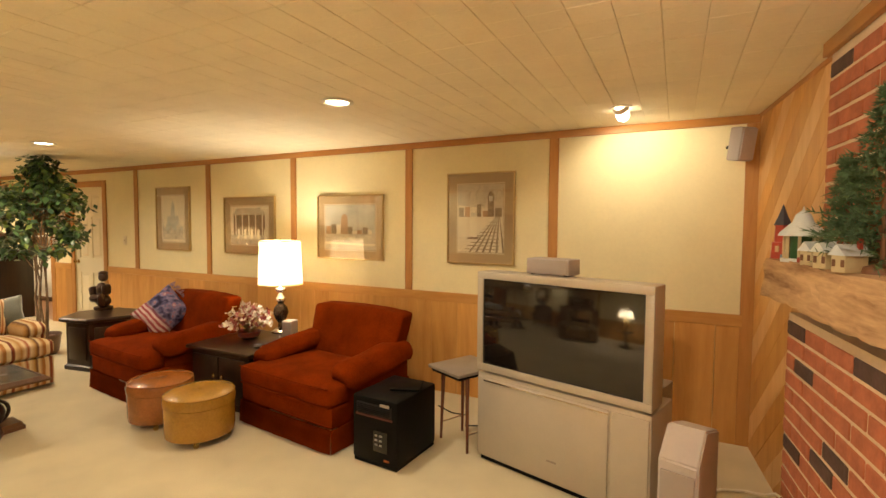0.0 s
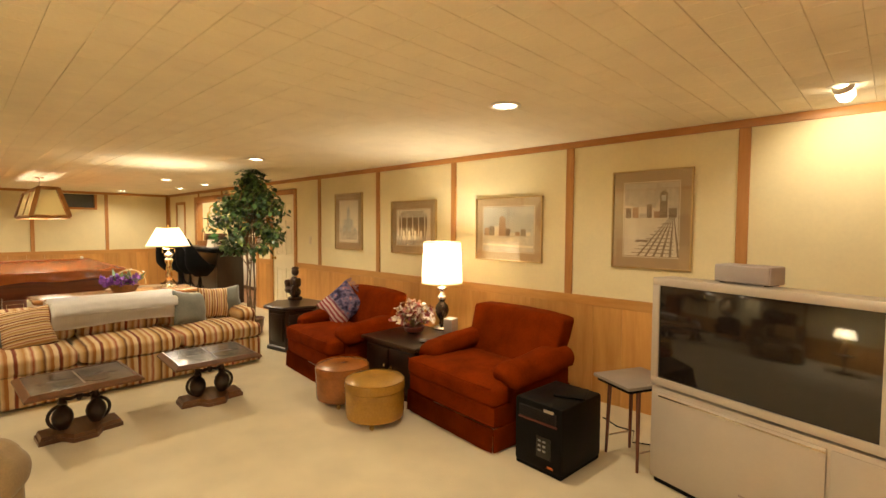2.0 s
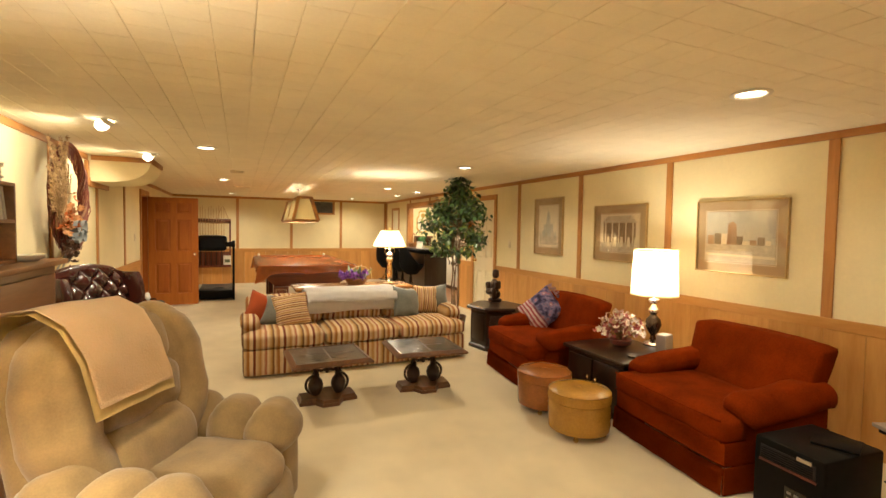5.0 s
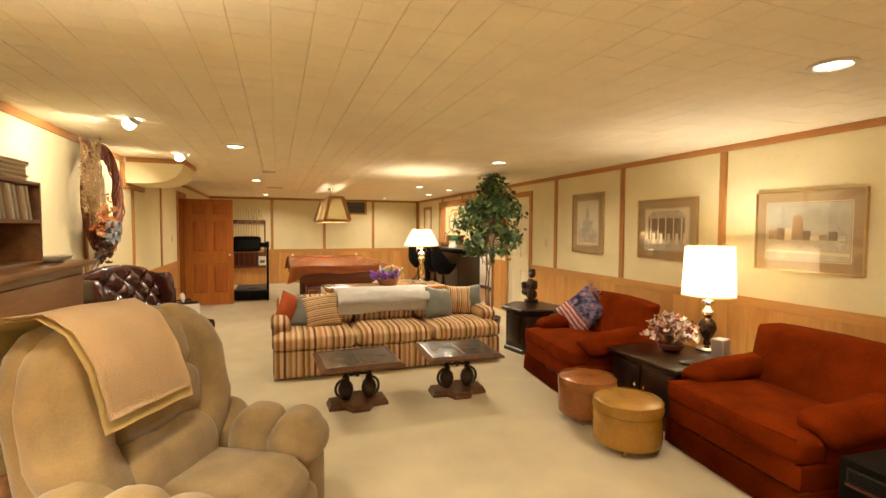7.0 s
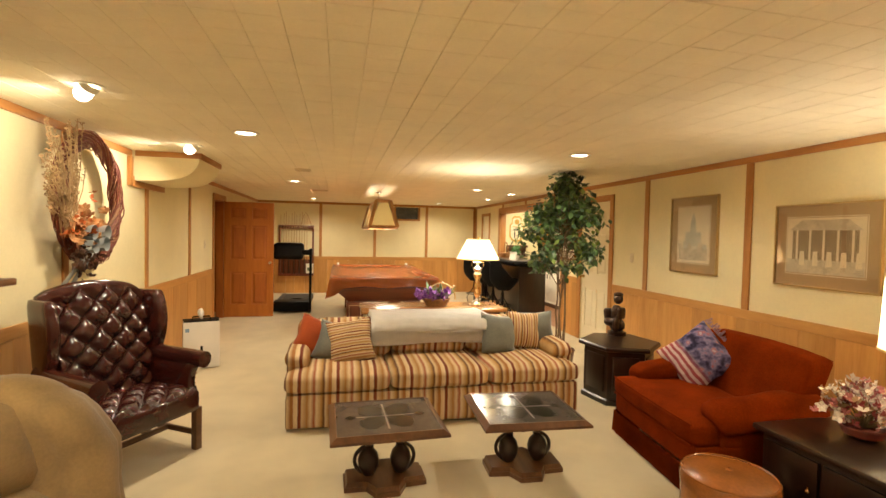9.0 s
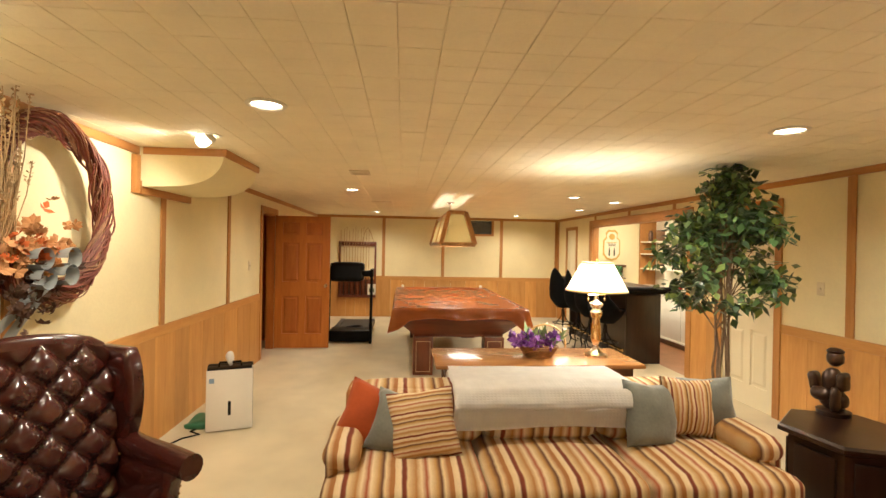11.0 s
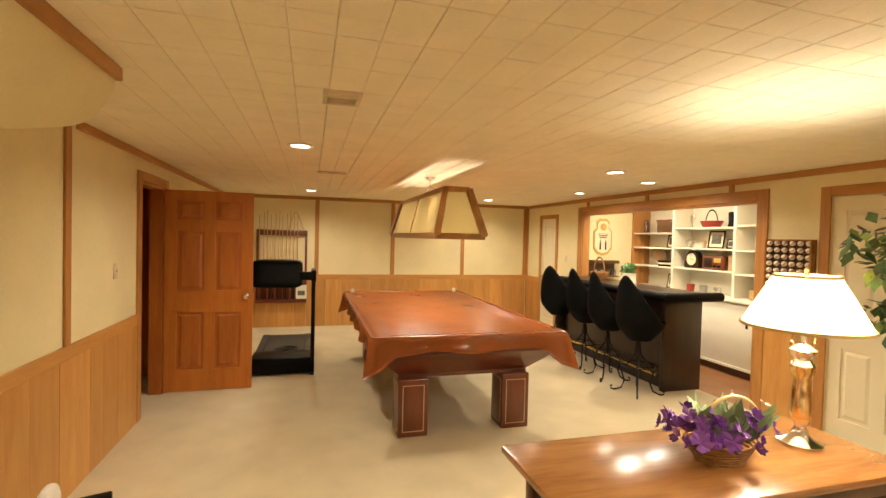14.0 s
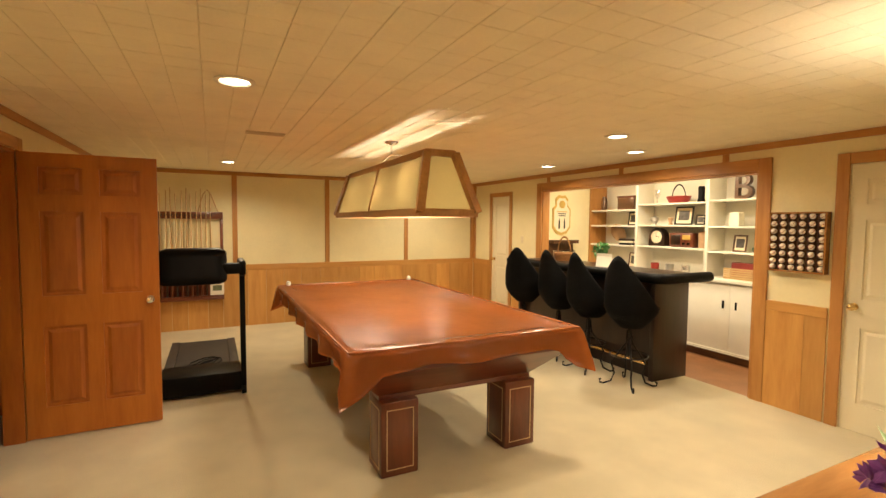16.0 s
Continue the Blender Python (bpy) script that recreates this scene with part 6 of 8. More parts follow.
def toy_house(y, x, kind, sc=1.0):
    t = thing("village_house", HEARTH @ Matrix.LocRotScale((x, y, MZ), Euler((0, 0, radians(20))), (sc, sc, sc)), {"tower": "red porcelain clock tower with dark spire", "rotunda": "small porcelain bandstand with grey domed roof", "house": "small cream porcelain house with snowy roof"}[kind], "ornament", "miniature village")
    if kind == "tower":
        part("wall", lathe(bmesh.new(), [(0.04, 0), (0.036, 0.06), (0.028, 0.062), (0.026, 0.12), (0.03, 0.125)], 6), HUES["red"], t)
        part("roof", lathe(bmesh.new(), [(0.032, 0.125), (0.018, 0.155), (0.0, 0.205)], 6), HUES["slate"], t)
        for k in range(6):
            a = math.pi / 6 + k * math.pi / 3
            part("window", blk(-0.006, 0.006, -0.002, 0.002, 0.025, 0.048, m=pose(0.034 * math.cos(a), 0.034 * math.sin(a), 0, 0, 0, math.degrees(a) + 90)), HUES["cream"], t)
    elif kind == "rotunda":
        for k in range(8):
            a = k * math.pi / 4
            part("post", rod(bmesh.new(), (0.05 * math.cos(a), 0.05 * math.sin(a), 0.01), (0.05 * math.cos(a), 0.05 * math.sin(a), 0.09), 0.005, segs=8), HUES["cream"], t)
        part("floor_disc", lathe(bmesh.new(), [(0.06, 0), (0.06, 0.012)], 20), HUES["snow"], t)
        part("wall", lathe(bmesh.new(), [(0.035, 0.012), (0.035, 0.09)], 12), HUES["green"], t)
        part("roof", lathe(bmesh.new(), [(0.07, 0.088), (0.065, 0.10), (0.03, 0.135), (0.022, 0.16), (0.004, 0.175), (0.0, 0.19)], 16), HUES["snow"], t)
    else:
        part("wall", blk(-0.04, 0.04, -0.03, 0.03, 0, 0.06, bevel=0.002), HUES["cream"], t)
        r_ = bmesh.new()
        v = [r_.verts.new(p) for p in ((-0.048, -0.038, 0.06), (0.048, -0.038, 0.06), (0.048, 0.038, 0.06), (-0.048, 0.038, 0.06), (-0.048, 0, 0.10), (0.048, 0, 0.10))]
        for f in ((0, 1, 5, 4), (2, 3, 4, 5), (1, 2, 5), (3, 0, 4), (3, 2, 1, 0)):
            r_.faces.new([v[i] for i in f])
        part("roof", r_, HUES["snow"], t)
        part("chimney", blk(0.015, 0.028, -0.02, -0.008, 0.08, 0.12), HUES["red"], t)
        for k in (-0.02, 0.018):
            part("window", blk(-0.042, -0.039, k - 0.007, k + 0.007, 0.02, 0.045), HUES["brown"], t)


toy_house(2.50, -0.18, "tower", 1.15)
toy_house(2.27, -0.175, "rotunda", 1.15)
toy_house(2.09, -0.19, "house", 0.85)
toy_house(1.96, -0.19, "house", 0.9)
toy_house(1.82, -0.19, "house", 0.85)
for k in range(7):
    y = 2.40 - 0.10 * k
    h = blk(-0.006, 0.006, -0.005, 0.005, 0, 0.022, bevel=0.003)
    ob = part("toy_figure", h, HUES[("blue", "snow", "red")[k % 3]], None)
    ob.matrix_world = HEARTH @ pose(-0.205 + 0.006 * (k % 2), y, MZ)
    tagged(ob, "tiny painted village figurine", "ornament", "miniature village")


def needle_tree(x, y, h, r, label, seed):
    t = thing("christmas_tree", HEARTH @ pose(x, y, MZ), label, "christmas tree", "mantel fir trees")
    part("trunk", rod(bmesh.new(), (0, 0, 0), (0, 0, h * 0.96), 0.008, 0.003, 8), HUES["brown"], t)
    part("stand", lathe(bmesh.new(), [(0.05, 0), (0.045, 0.02), (0.015, 0.03)], 14), HUES["brown"], t)
    rr = random.Random(seed)
    b = bmesh.new()
    for k in range(300):
        f = rr.random() ** 0.8
        z = h * (0.08 + 0.9 * f)
        L = r * (1.02 - f) * rr.uniform(0.65, 1.1) + 0.01
        a = rr.uniform(0, 6.283)
        d = Vector((math.cos(a), math.sin(a), rr.uniform(-0.25, 0.3)))
        p0, p1 = Vector((0, 0, z)), Vector((0, 0, z)) + d * L
        for q in range(int(8 + L * 170)):
            s_ = rr.uniform(0.15, 1.0)
            c = p0.lerp(p1, s_)
            nd = (d + Vector((rr.uniform(-1, 1), rr.uniform(-1, 1), rr.uniform(-0.8, 0.9))) * 0.9).normalized()
            sd = nd.cross(Vector((rr.uniform(-1, 1), rr.uniform(-1, 1), 1))).normalized() * 0.003
            ln = rr.uniform(0.018, 0.032)
            vs_ = [b.verts.new(p) for p in (c - sd, c + sd, c + nd * ln)]
            b.faces.new(vs_)
    ob = part("needles", b, plain("fir_green", (0.085, 0.155, 0.07), 0.7, vary=0.5, scale=20), t, sharp=3.0)
    tagged(ob, kind="stuff")


needle_tree(-0.115, 2.06, 0.38, 0.095, "small artificial fir tree on the mantel", 1)
needle_tree(-0.12, 1.80, 0.55, 0.19, "bushy artificial fir tree on the mantel", 2)

# ---- ficus ----
t = thing("ficus_tree", pose(-7.12, 3.03, 0), "artificial ficus tree with several slim trunks", "plant")
part("pot", lathe(bmesh.new(), [(0.11, 0.0), (0.14, 0.03), (0.165, 0.22), (0.175, 0.23), (0.165, 0.24), (0.15, 0.20), (0, 0.19)], 28), BROWN_WOOD, t)
BARK = plain("brown_bark", (0.17, 0.11, 0.06), 0.85, vary=0.3, scale=25, bump=0.5)
LEAF = [plain("ficus_leaf", (0.085, 0.165, 0.055), 0.32, vary=0.3, scale=8), plain("ficus_leaf_young", (0.21, 0.31, 0.08), 0.32, vary=0.3, scale=8), plain("ficus_leaf_dark", (0.045, 0.085, 0.042), 0.32, vary=0.3, scale=8)]
rf = random.Random(21)
tips = []
for k in range(5):
    a = 2 * math.pi * k / 5
    b = bmesh.new()
    pts = [Vector((0.05 * math.cos(a + s_ * 1.6) * (1 + 0.3 * s_) + (rf.uniform(-0.012, 0.012)), 0.05 * math.sin(a + s_ * 1.6) + rf.uniform(-0.012, 0.012), 0.2 + 1.55 * s_)) for s_ in [i / 10 for i in range(11)]]
    tube(b, pts, 0.013, 8, 0.005)
    part("trunk", b, BARK, t)
    tips += [(pts[i], pts[-1]) for i in range(5, 11)]
limbs = []
lm = bmesh.new()
for k in range(64):
    st_, _ = rf.choice(tips)
    f = rf.random()
    zt = 1.18 + 1.08 * f
    rmax = 0.64 * (1 - abs(f - 0.36) / 0.68) ** 0.75 if abs(f - 0.36) < 0.68 else 0.05
    a = rf.uniform(0, 6.283)
    e = Vector((rmax * math.cos(a) * rf.uniform(0.6, 1), rmax * math.sin(a) * rf.uniform(0.6, 1), zt))
    mid = st_.lerp(e, 0.5) + Vector((0, 0, 0.08))
    tube(lm, [st_, mid, e], 0.005, 5, 0.0015)
    limbs.append((st_, mid, e))
tagged(part("branchwork", lm, BARK, t), kind="stuff")
leafs = [bmesh.new() for _ in LEAF]
for k in range(2500):
    s0, mid, e = rf.choice(limbs)
    f = rf.uniform(0.45, 1.08)
    c = (s0.lerp(mid, f * 2) if f < 0.5 else mid.lerp(e, f * 2 - 1)) + Vector((rf.gauss(0, 0.042), rf.gauss(0, 0.042), rf.gauss(0, 0.042)))
    d = Vector((rf.uniform(-1, 1), rf.uniform(-1, 1), rf.uniform(-1.1, 0.25))).normalized()
    sd = d.cross(Vector((rf.uniform(-0.5, 0.5), rf.uniform(-0.5, 0.5), 1))).normalized()
    up = sd.cross(d)
    L = rf.uniform(0.065, 0.11)
    w = L * 0.31
    b = leafs[rf.choice((0, 0, 0, 1, 2, 2))]
    pts = [c, c + d * L * 0.4 + sd * w - up * 0.006, c + d * L - up * 0.012, c + d * L * 0.4 - sd * w - up * 0.006, c + d * L * 0.45]
    v = [b.verts.new(p) for p in pts]
    b.faces.new((v[0], v[1], v[4]))
    b.faces.new((v[1], v[2], v[4]))
    b.faces.new((v[2], v[3], v[4]))
    b.faces.new((v[3], v[0], v[4]))
for b, mt in zip(leafs, LEAF):
    tagged(part("leaves", b, mt, t, sharp=3.0), kind="stuff")

# ---- sofa table with lamp and flower basket ----
t = thing("sofa_table", pose(-7.27, 1.555, 0), "polished oak sofa table with moulded edge", "table")
part("tabletop", blk(-0.30, 0.30, -0.84, 0.77, 0.70, 0.735, bevel=0.012), OAK_TOP, t)
part("apron", blk(-0.25, 0.25, -0.76, 0.69, 0.62, 0.699, bevel=0.004), BROWN_WOOD, t)
for sx in (-1, 1):
    for sy in (-1, 1):
        part("leg", lathe(bmesh.new(), [(0.02, 0), (0.028, 0.03), (0.018, 0.1), (0.03, 0.35), (0.022, 0.45), (0.035, 0.5), (0.035, 0.62)], 14, at=(sx * 0.21, sy * 0.685 - 0.035, 0)), BROWN_WOOD, t)
COL = [(0.085, 0.0), (0.09, 0.015), (0.05, 0.035), (0.03, 0.06), (0.022, 0.09), (0.035, 0.12), (0.042, 0.15), (0.038, 0.24), (0.028, 0.30), (0.045, 0.33), (0.05, 0.36), (0.03, 0.385), (0.05, 0.41), (0.055, 0.43), (0.02, 0.455), (0.014, 0.50)]
shade_lamp("table_lamp", pose(-7.28, 2.05, 0.735), CHROME, COL, (0.245, 0.535, 0.125, 0.76), SHADE_C, "lit brass table lamp with pleated cream coolie shade", 76, 0.05, True, mid=(COL[len(COL) // 3][1], COL[2 * len(COL) // 3][1], BRASS))
t = thing("flower_basket", pose(-7.24, 1.56, 0.735), "wicker basket of purple silk tulips and white flowers", "flowers")
WICK = plain("wicker", (0.30, 0.14, 0.04), 0.6, vary=0.3, scale=30, bump=0.5)
for k in range(7):
    r_ = 0.085 + 0.007 * k
    part("weave_ring", lathe(bmesh.new(), [(r_, 0.013 * k), (r_ + 0.006, 0.013 * k + 0.0065), (r_, 0.013 * k + 0.013), (r_ - 0.006, 0.013 * k + 0.0065), (r_, 0.013 * k)], 26, close=False, sx=0.85, sy=1.25), WICK, t)
part("bottom", lathe(bmesh.new(), [(0.085, 0.0), (0.085, 0.01)], 24, sx=0.85, sy=1.25), WICK, t)
hd = bmesh.new()
tube(hd, arc((0, 0.05, 0.09), 0.17, -5, 185, 20, "yz"), 0.008, 8)
part("handle", hd, plain("pale_cane", (0.70, 0.48, 0.20), 0.45, vary=0.2), t, "pale cane handle")
rb = random.Random(31)
PURP = plain("purple_petal", (0.22, 0.065, 0.36), 0.6, vary=0.3, scale=30)
WH = plain("white_petal", (0.68, 0.62, 0.55), 0.6, vary=0.1)
LG = plain("silk_leaf", (0.20, 0.27, 0.11), 0.5, vary=0.3, scale=20)
gp, gw, gl_ = bmesh.new(), bmesh.new(), bmesh.new()
for k in range(75):
    c = Vector((rb.uniform(-0.12, 0.14), rb.uniform(-0.24, 0.12), 0.09 + rb.uniform(0.0, 0.10)))
    petals(gp, c, rb.uniform(0.025, 0.045), rb, 7)
for k in range(6):
    c = Vector((rb.uniform(-0.1, 0.05), rb.uniform(-0.02, 0.2), 0.13 + rb.uniform(0.0, 0.14)))
    petals(gw, c, rb.uniform(0.02, 0.032), rb, 6)
for k in range(46):
    a = Vector((rb.uniform(-0.07, 0.07), rb.uniform(-0.1, 0.1), 0.08))
    d = Vector((rb.uniform(-0.8, 0.8), rb.uniform(-0.5, 1.0), rb.uniform(0.3, 1.6))).normalized()
    sd = d.cross(Vector((0.2, 0.1, 1))).normalized() * rb.uniform(0.018, 0.034)
    L = rb.uniform(0.12, 0.24)
    v = [gl_.verts.new(p) for p in (a, a + d * L * 0.5 + sd, a + d * L + Vector((0, 0, -0.02)), a + d * L * 0.5 - sd)]
    gl_.faces.new(v)
tagged(part("silk_tulip", gp, PURP, t, "purple silk blossoms"), kind="stuff")
part("white_blossoms", gw, WH, t, "white silk blossoms")
part("leaves", gl_, LG, t, "long green silk leaves")

# ---- wreath on the south wall ----
t = thing("wreath", pose(-6.18, YS + 0.06, 1.76), "large oval grapevine wreath with dried flowers and bow", "wreath")
rw = random.Random(41)
VINE = [plain("red_vine", (0.15, 0.030, 0.012), 0.55, vary=0.4, scale=20), plain("tan_vine", (0.26, 0.12, 0.05), 0.6, vary=0.4, scale=20)]
vb = [bmesh.new(), bmesh.new()]
for k in range(110):
    ph, rr_, tw = rw.uniform(0, 6.28), rw.uniform(0.01, 0.066), rw.choice((2, 3, 3, 4, 5))
    pts = []
    n_ = 56
    a0 = rw.uniform(0, 6.28)
    span = rw.uniform(2.5, 6.4)
    for i in range(n_ + 1):
        a = a0 + span * i / n_
        w_ = 0.03 * noise.noise((a * 2.2, k * 3.7, 0.0))
        rad = 1 + (rr_ * math.cos(tw * a + ph) + w_) / 0.40
        pts.append((0.42 * rad * math.cos(a), 0.015 + 0.6 * rr_ * math.sin(tw * a + ph) + 0.04 + 0.4 * w_, 0.45 * rad * math.sin(a)))
    tube(vb[k % 3 == 0], pts, rw.uniform(0.0025, 0.0075), 4)
part("vines", vb[0], VINE[0], t, "twisted reddish grapevine")
part("vines", vb[1], VINE[1], t, "twisted tan grapevine")
wheat = bmesh.new()
for k in range(70):
    a = Vector((rw.uniform(0.26, 0.44), 0.08, rw.uniform(-0.30, -0.1)))
    e = a + Vector((rw.uniform(-0.08, 0.32), rw.uniform(0.0, 0.06), rw.uniform(0.15, 0.72)))
    tube(wheat, [a, a.lerp(e, 0.5) + Vector((0, 0.02, 0.02)), e], 0.0025, 4)
    for q in range(5):
        c = a.lerp(e, 0.72 + 0.06 * q)
        petals(wheat, c, 0.02, rw, 3)
part("dried_grass", wheat, plain("dry_wheat", (0.42, 0.28, 0.13), 0.8, vary=0.3), t, "sprays of dried tan grass")
for nm, col, n_, lb in (("dried_bloom", (0.52, 0.26, 0.10), 60, "peach dried flowers"), ("orange_flowers", (0.55, 0.14, 0.03), 14, "orange dried flowers"), ("dark_foliage", (0.10, 0.05, 0.03), 40, "dark dried foliage")):
    b = bmesh.new()
    for k in range(n_):
        petals(b, Vector((rw.gauss(0.20, 0.11), 0.09 + rw.uniform(0, 0.05), rw.gauss(-0.22 if nm != "dark_foliage" else -0.44, 0.075))), rw.uniform(0.025, 0.05), rw, 6)
    tagged(part(nm, b, plain(nm + "_colour", col, 0.8, vary=0.3), t, lb), kind="stuff")
RIB = plain("grey_blue_ribbon", (0.30, 0.33, 0.33), 0.55, vary=0.12)
for k, (ax, az, rot) in enumerate(((0.10, 0.05, 20), (-0.10, 0.05, -20), (0.08, -0.05, -25), (-0.08, -0.04, 25))):
    b = bmesh.new()
    pts = arc((ax + 0.10, 0.14, -0.30 + az), 0.055, 0, 330, 14, "xz")
    rows = [[b.verts.new((p[0], p[1] - 0.035, p[2])), b.verts.new((p[0], p[1] + 0.035, p[2]))] for p in pts]
    for a, c in zip(rows, rows[1:]):
        b.faces.new((a[0], a[1], c[1], c[0]))
    part("bow_loop", b, RIB, t)
for sx in (0.26, 0.38):
    b = bmesh.new()
    rows = []
    for i in range(11):
        f = i / 10
        rows.append([b.verts.new((sx * (0.3 + 0.9 * f) - 0.03, 0.12 - 0.06 * f + 0.015 * math.sin(6 * f), -0.32 - 0.40 * f)), b.verts.new((sx * (0.3 + 0.9 * f) + 0.05, 0.12 - 0.06 * f + 0.01 * math.sin(5 * f), -0.32 - 0.38 * f))])
    for a, c in zip(rows, rows[1:]):
        b.faces.new((a[0], a[1], c[1], c[0]))
    part("ribbon_tail", b, RIB, t, "grey-blue ribbon tail")

# ---- air purifier ----
t = thing("air_purifier", pose(-7.775, -1.02, 0, 0, 0, 107), "white box air purifier with dark top grille", "air purifier")
PW = plain("white_plastic", (0.72, 0.69, 0.62), 0.4, vary=0.03)
# front faces +y (local -y turned)
part("body", blk(-0.182, 0.182, -0.11, 0.03, 0.012, 0.527, bevel=0.008), PW, t)
part("side_shell", blk(-0.184, 0.184, 0.03, 0.12, 0.0, 0.535, bevel=0.008), BLACK, t)
part("top_grille", blk(-0.176, 0.176, -0.104, 0.03, 0.524, 0.538, bevel=0.004), BLACK, t)
part("front_slot", blk(-0.012, 0.012, -0.1115, -0.11, 0.14, 0.26), BLACK, t)
part("badge", blk(-0.16, -0.12, -0.1115, -0.11, 0.42, 0.46), plain("blue_badge", (0.2, 0.3, 0.42), 0.4), t)
hd = bmesh.new()
tube(hd, [(-0.09, -0.03, 0.53), (-0.085, -0.03, 0.575), (0.085, -0.03, 0.575), (0.09, -0.03, 0.53)], 0.009)
part("handle", hd, BLACK, t)
t = thing("tissue", pose(-7.765, -1.01, 0.575), "crumpled white tissue on the purifier", "tissue")
part("paper", soft(bmesh.new(), -0.035, 0.045, -0.03, 0.03, 0, 0.07, 0.03, (0, 0, 0.01), 8, crumple=0.05, seed=3), plain("tissue_paper", (0.78, 0.76, 0.72), 0.9), t)
cb = bmesh.new()
tube(cb, [(-7.89, -1.06, 0.03), (-7.83, -1.22, 0.008), (-7.66, -1.30, 0.008), (-7.60, -1.20, 0.008), (-7.52, -1.30, 0.008), (-7.30, -1.40, 0.008), (-6.90, -1.44, 0.008)], 0.006, 6)
tagged(part("black_cable", cb, BLACK), "black power cord running along the skirting to the purifier", "cable")
t = thing("green_bag", pose(-7.85, -1.28, 0), "crumpled green plastic bag on the floor", "bag")
part("bag", soft(bmesh.new(), -0.12, 0.14, -0.09, 0.09, 0, 0.06, 0.03, (0, 0, 0.01), 6, crumple=0.03, seed=8), plain("green_plastic", (0.03, 0.16, 0.08), 0.4), t)

# ---- pool room ----
PX0, PX1, PY0, PY1, PZ = -12.25, -9.22, 0.36, 2.00, 0.845
PCX, PCY = (PX0 + PX1) / 2, (PY0 + PY1) / 2
HL, HW = (PX1 - PX0) / 2, (PY1 - PY0) / 2
t = thing("pool_table", pose(PCX, PCY, 0), "mahogany pool table with inlaid square legs", "pool table")
LINE = plain("pale_inlay", (0.55, 0.38, 0.20), 0.4)
bd = bmesh.new()
top_ = [(-HL + 0.04, -HW + 0.04), (HL - 0.04, -HW + 0.04), (HL - 0.04, HW - 0.04), (-HL + 0.04, HW - 0.04)]
bot_ = [(-HL + 0.24, -HW + 0.25), (HL - 0.24, -HW + 0.25), (HL - 0.24, HW - 0.25), (-HL + 0.24, HW - 0.25)]
lv = [[bd.verts.new((x, y, z)) for x, y in pts] for pts, z in ((bot_, 0.47), (bot_, 0.50), ([((a[0] + b_[0]) / 2, (a[1] + b_[1]) / 2) for a, b_ in zip(top_, bot_)], 0.60), (top_, 0.70), (top_, 0.80))]
for a, b in zip(lv, lv[1:]):
    for i in range(4):
        bd.faces.new((a[i], a[(i + 1) % 4], b[(i + 1) % 4], b[i]))
bd.faces.new(lv[0][::-1])
bd.faces.new(lv[-1])
part("body", bd, MAHOGANY_Y, t, sharp=0.3)
part("slate_bed", blk(-HL + 0.112, HL - 0.112, -HW + 0.112, HW - 0.112, 0.795, PZ - 0.032), MAHOGANY_Y, t)
for sg in (-1, 1):
    a, b = sorted((sg * (HL - 0.01), sg * (HL - 0.105)))
    part("rail", blk(a, b, -HW + 0.108, HW - 0.108, 0.795, PZ - 0.006, bevel=0.01), MAHOGANY_Y, t)
    a, b = sorted((sg * (HW - 0.01), sg * (HW - 0.105)))
    part("rail", blk(-HL + 0.01, HL - 0.01, a, b, 0.795, PZ - 0.006, bevel=0.01), MAHOGANY_Y, t)
for sx in (-1, 1):
    for sy in (-1, 1):
        cx, cy = sx * (HL - 0.30), sy * (HW - 0.37)
        lg = part("leg", blk(cx - 0.125, cx + 0.125, cy - 0.125, cy + 0.125, 0.0, 0.475, bevel=0.012), MAHOGANY, t)
        q = bmesh.new()
        for fx in (-1, 1):
            xx = cx + fx * 0.1262
            for a in ((-0.09, 0.09, 0.045, 0.051), (-0.09, 0.09, 0.42, 0.426), (-0.09, -0.084, 0.051, 0.42), (0.084, 0.09, 0.051, 0.42)):
                box(q, xx - 0.001, xx + 0.001, cy + a[0], cy + a[1], a[2], a[3])
        for fy in (-1, 1):
            yy = cy + fy * 0.1262
            for a in ((-0.09, 0.09, 0.045, 0.051), (-0.09, 0.09, 0.42, 0.426), (-0.09, -0.084, 0.051, 0.42), (0.084, 0.09, 0.051, 0.42)):
                box(q, cx + a[0], cx + a[1], yy - 0.001, yy + 0.001, a[2], a[3])
        part("inlay_line", q, LINE, lg)
# cover: sheet with hanging hem, dipped field, corner folds
c = thing("table_cover", pose(PCX, PCY, 0), "glossy brown vinyl cover draped over the pool table", "cover")
bm = bmesh.new()
nx, ny = 46, 26
g = {}
for i in range(nx + 1):
    for k in range(ny + 1):
        x, y = -HL + 2 * HL * i / nx, -HW + 2 * HW * k / ny
        e = min(HL - abs(x), HW - abs(y))
        dip = -0.022 * min(1.0, max(0.0, (e - 0.10) / 0.06))
        wv = 0.0035 * noise.noise((x * 3, y * 3, 0)) + 0.0015 * noise.noise((x * 11, y * 11, 3))
        if 0.02 < e < 0.2:
            wv += 0.004 * noise.noise((x * 18, y * 18, 7))
        g[i, k] = bm.verts.new((x, y, PZ + 0.012 + dip + wv))
for i in range(nx):
    for k in range(ny):
        bm.faces.new((g[i, k], g[i + 1, k], g[i + 1, k + 1], g[i, k + 1]))
per = [g[i, 0] for i in range(nx)] + [g[nx, k] for k in range(ny)] + [g[i, ny] for i in range(nx, 0, -1)] + [g[0, k] for k in range(ny, 0, -1)]
prev = per
L = 8
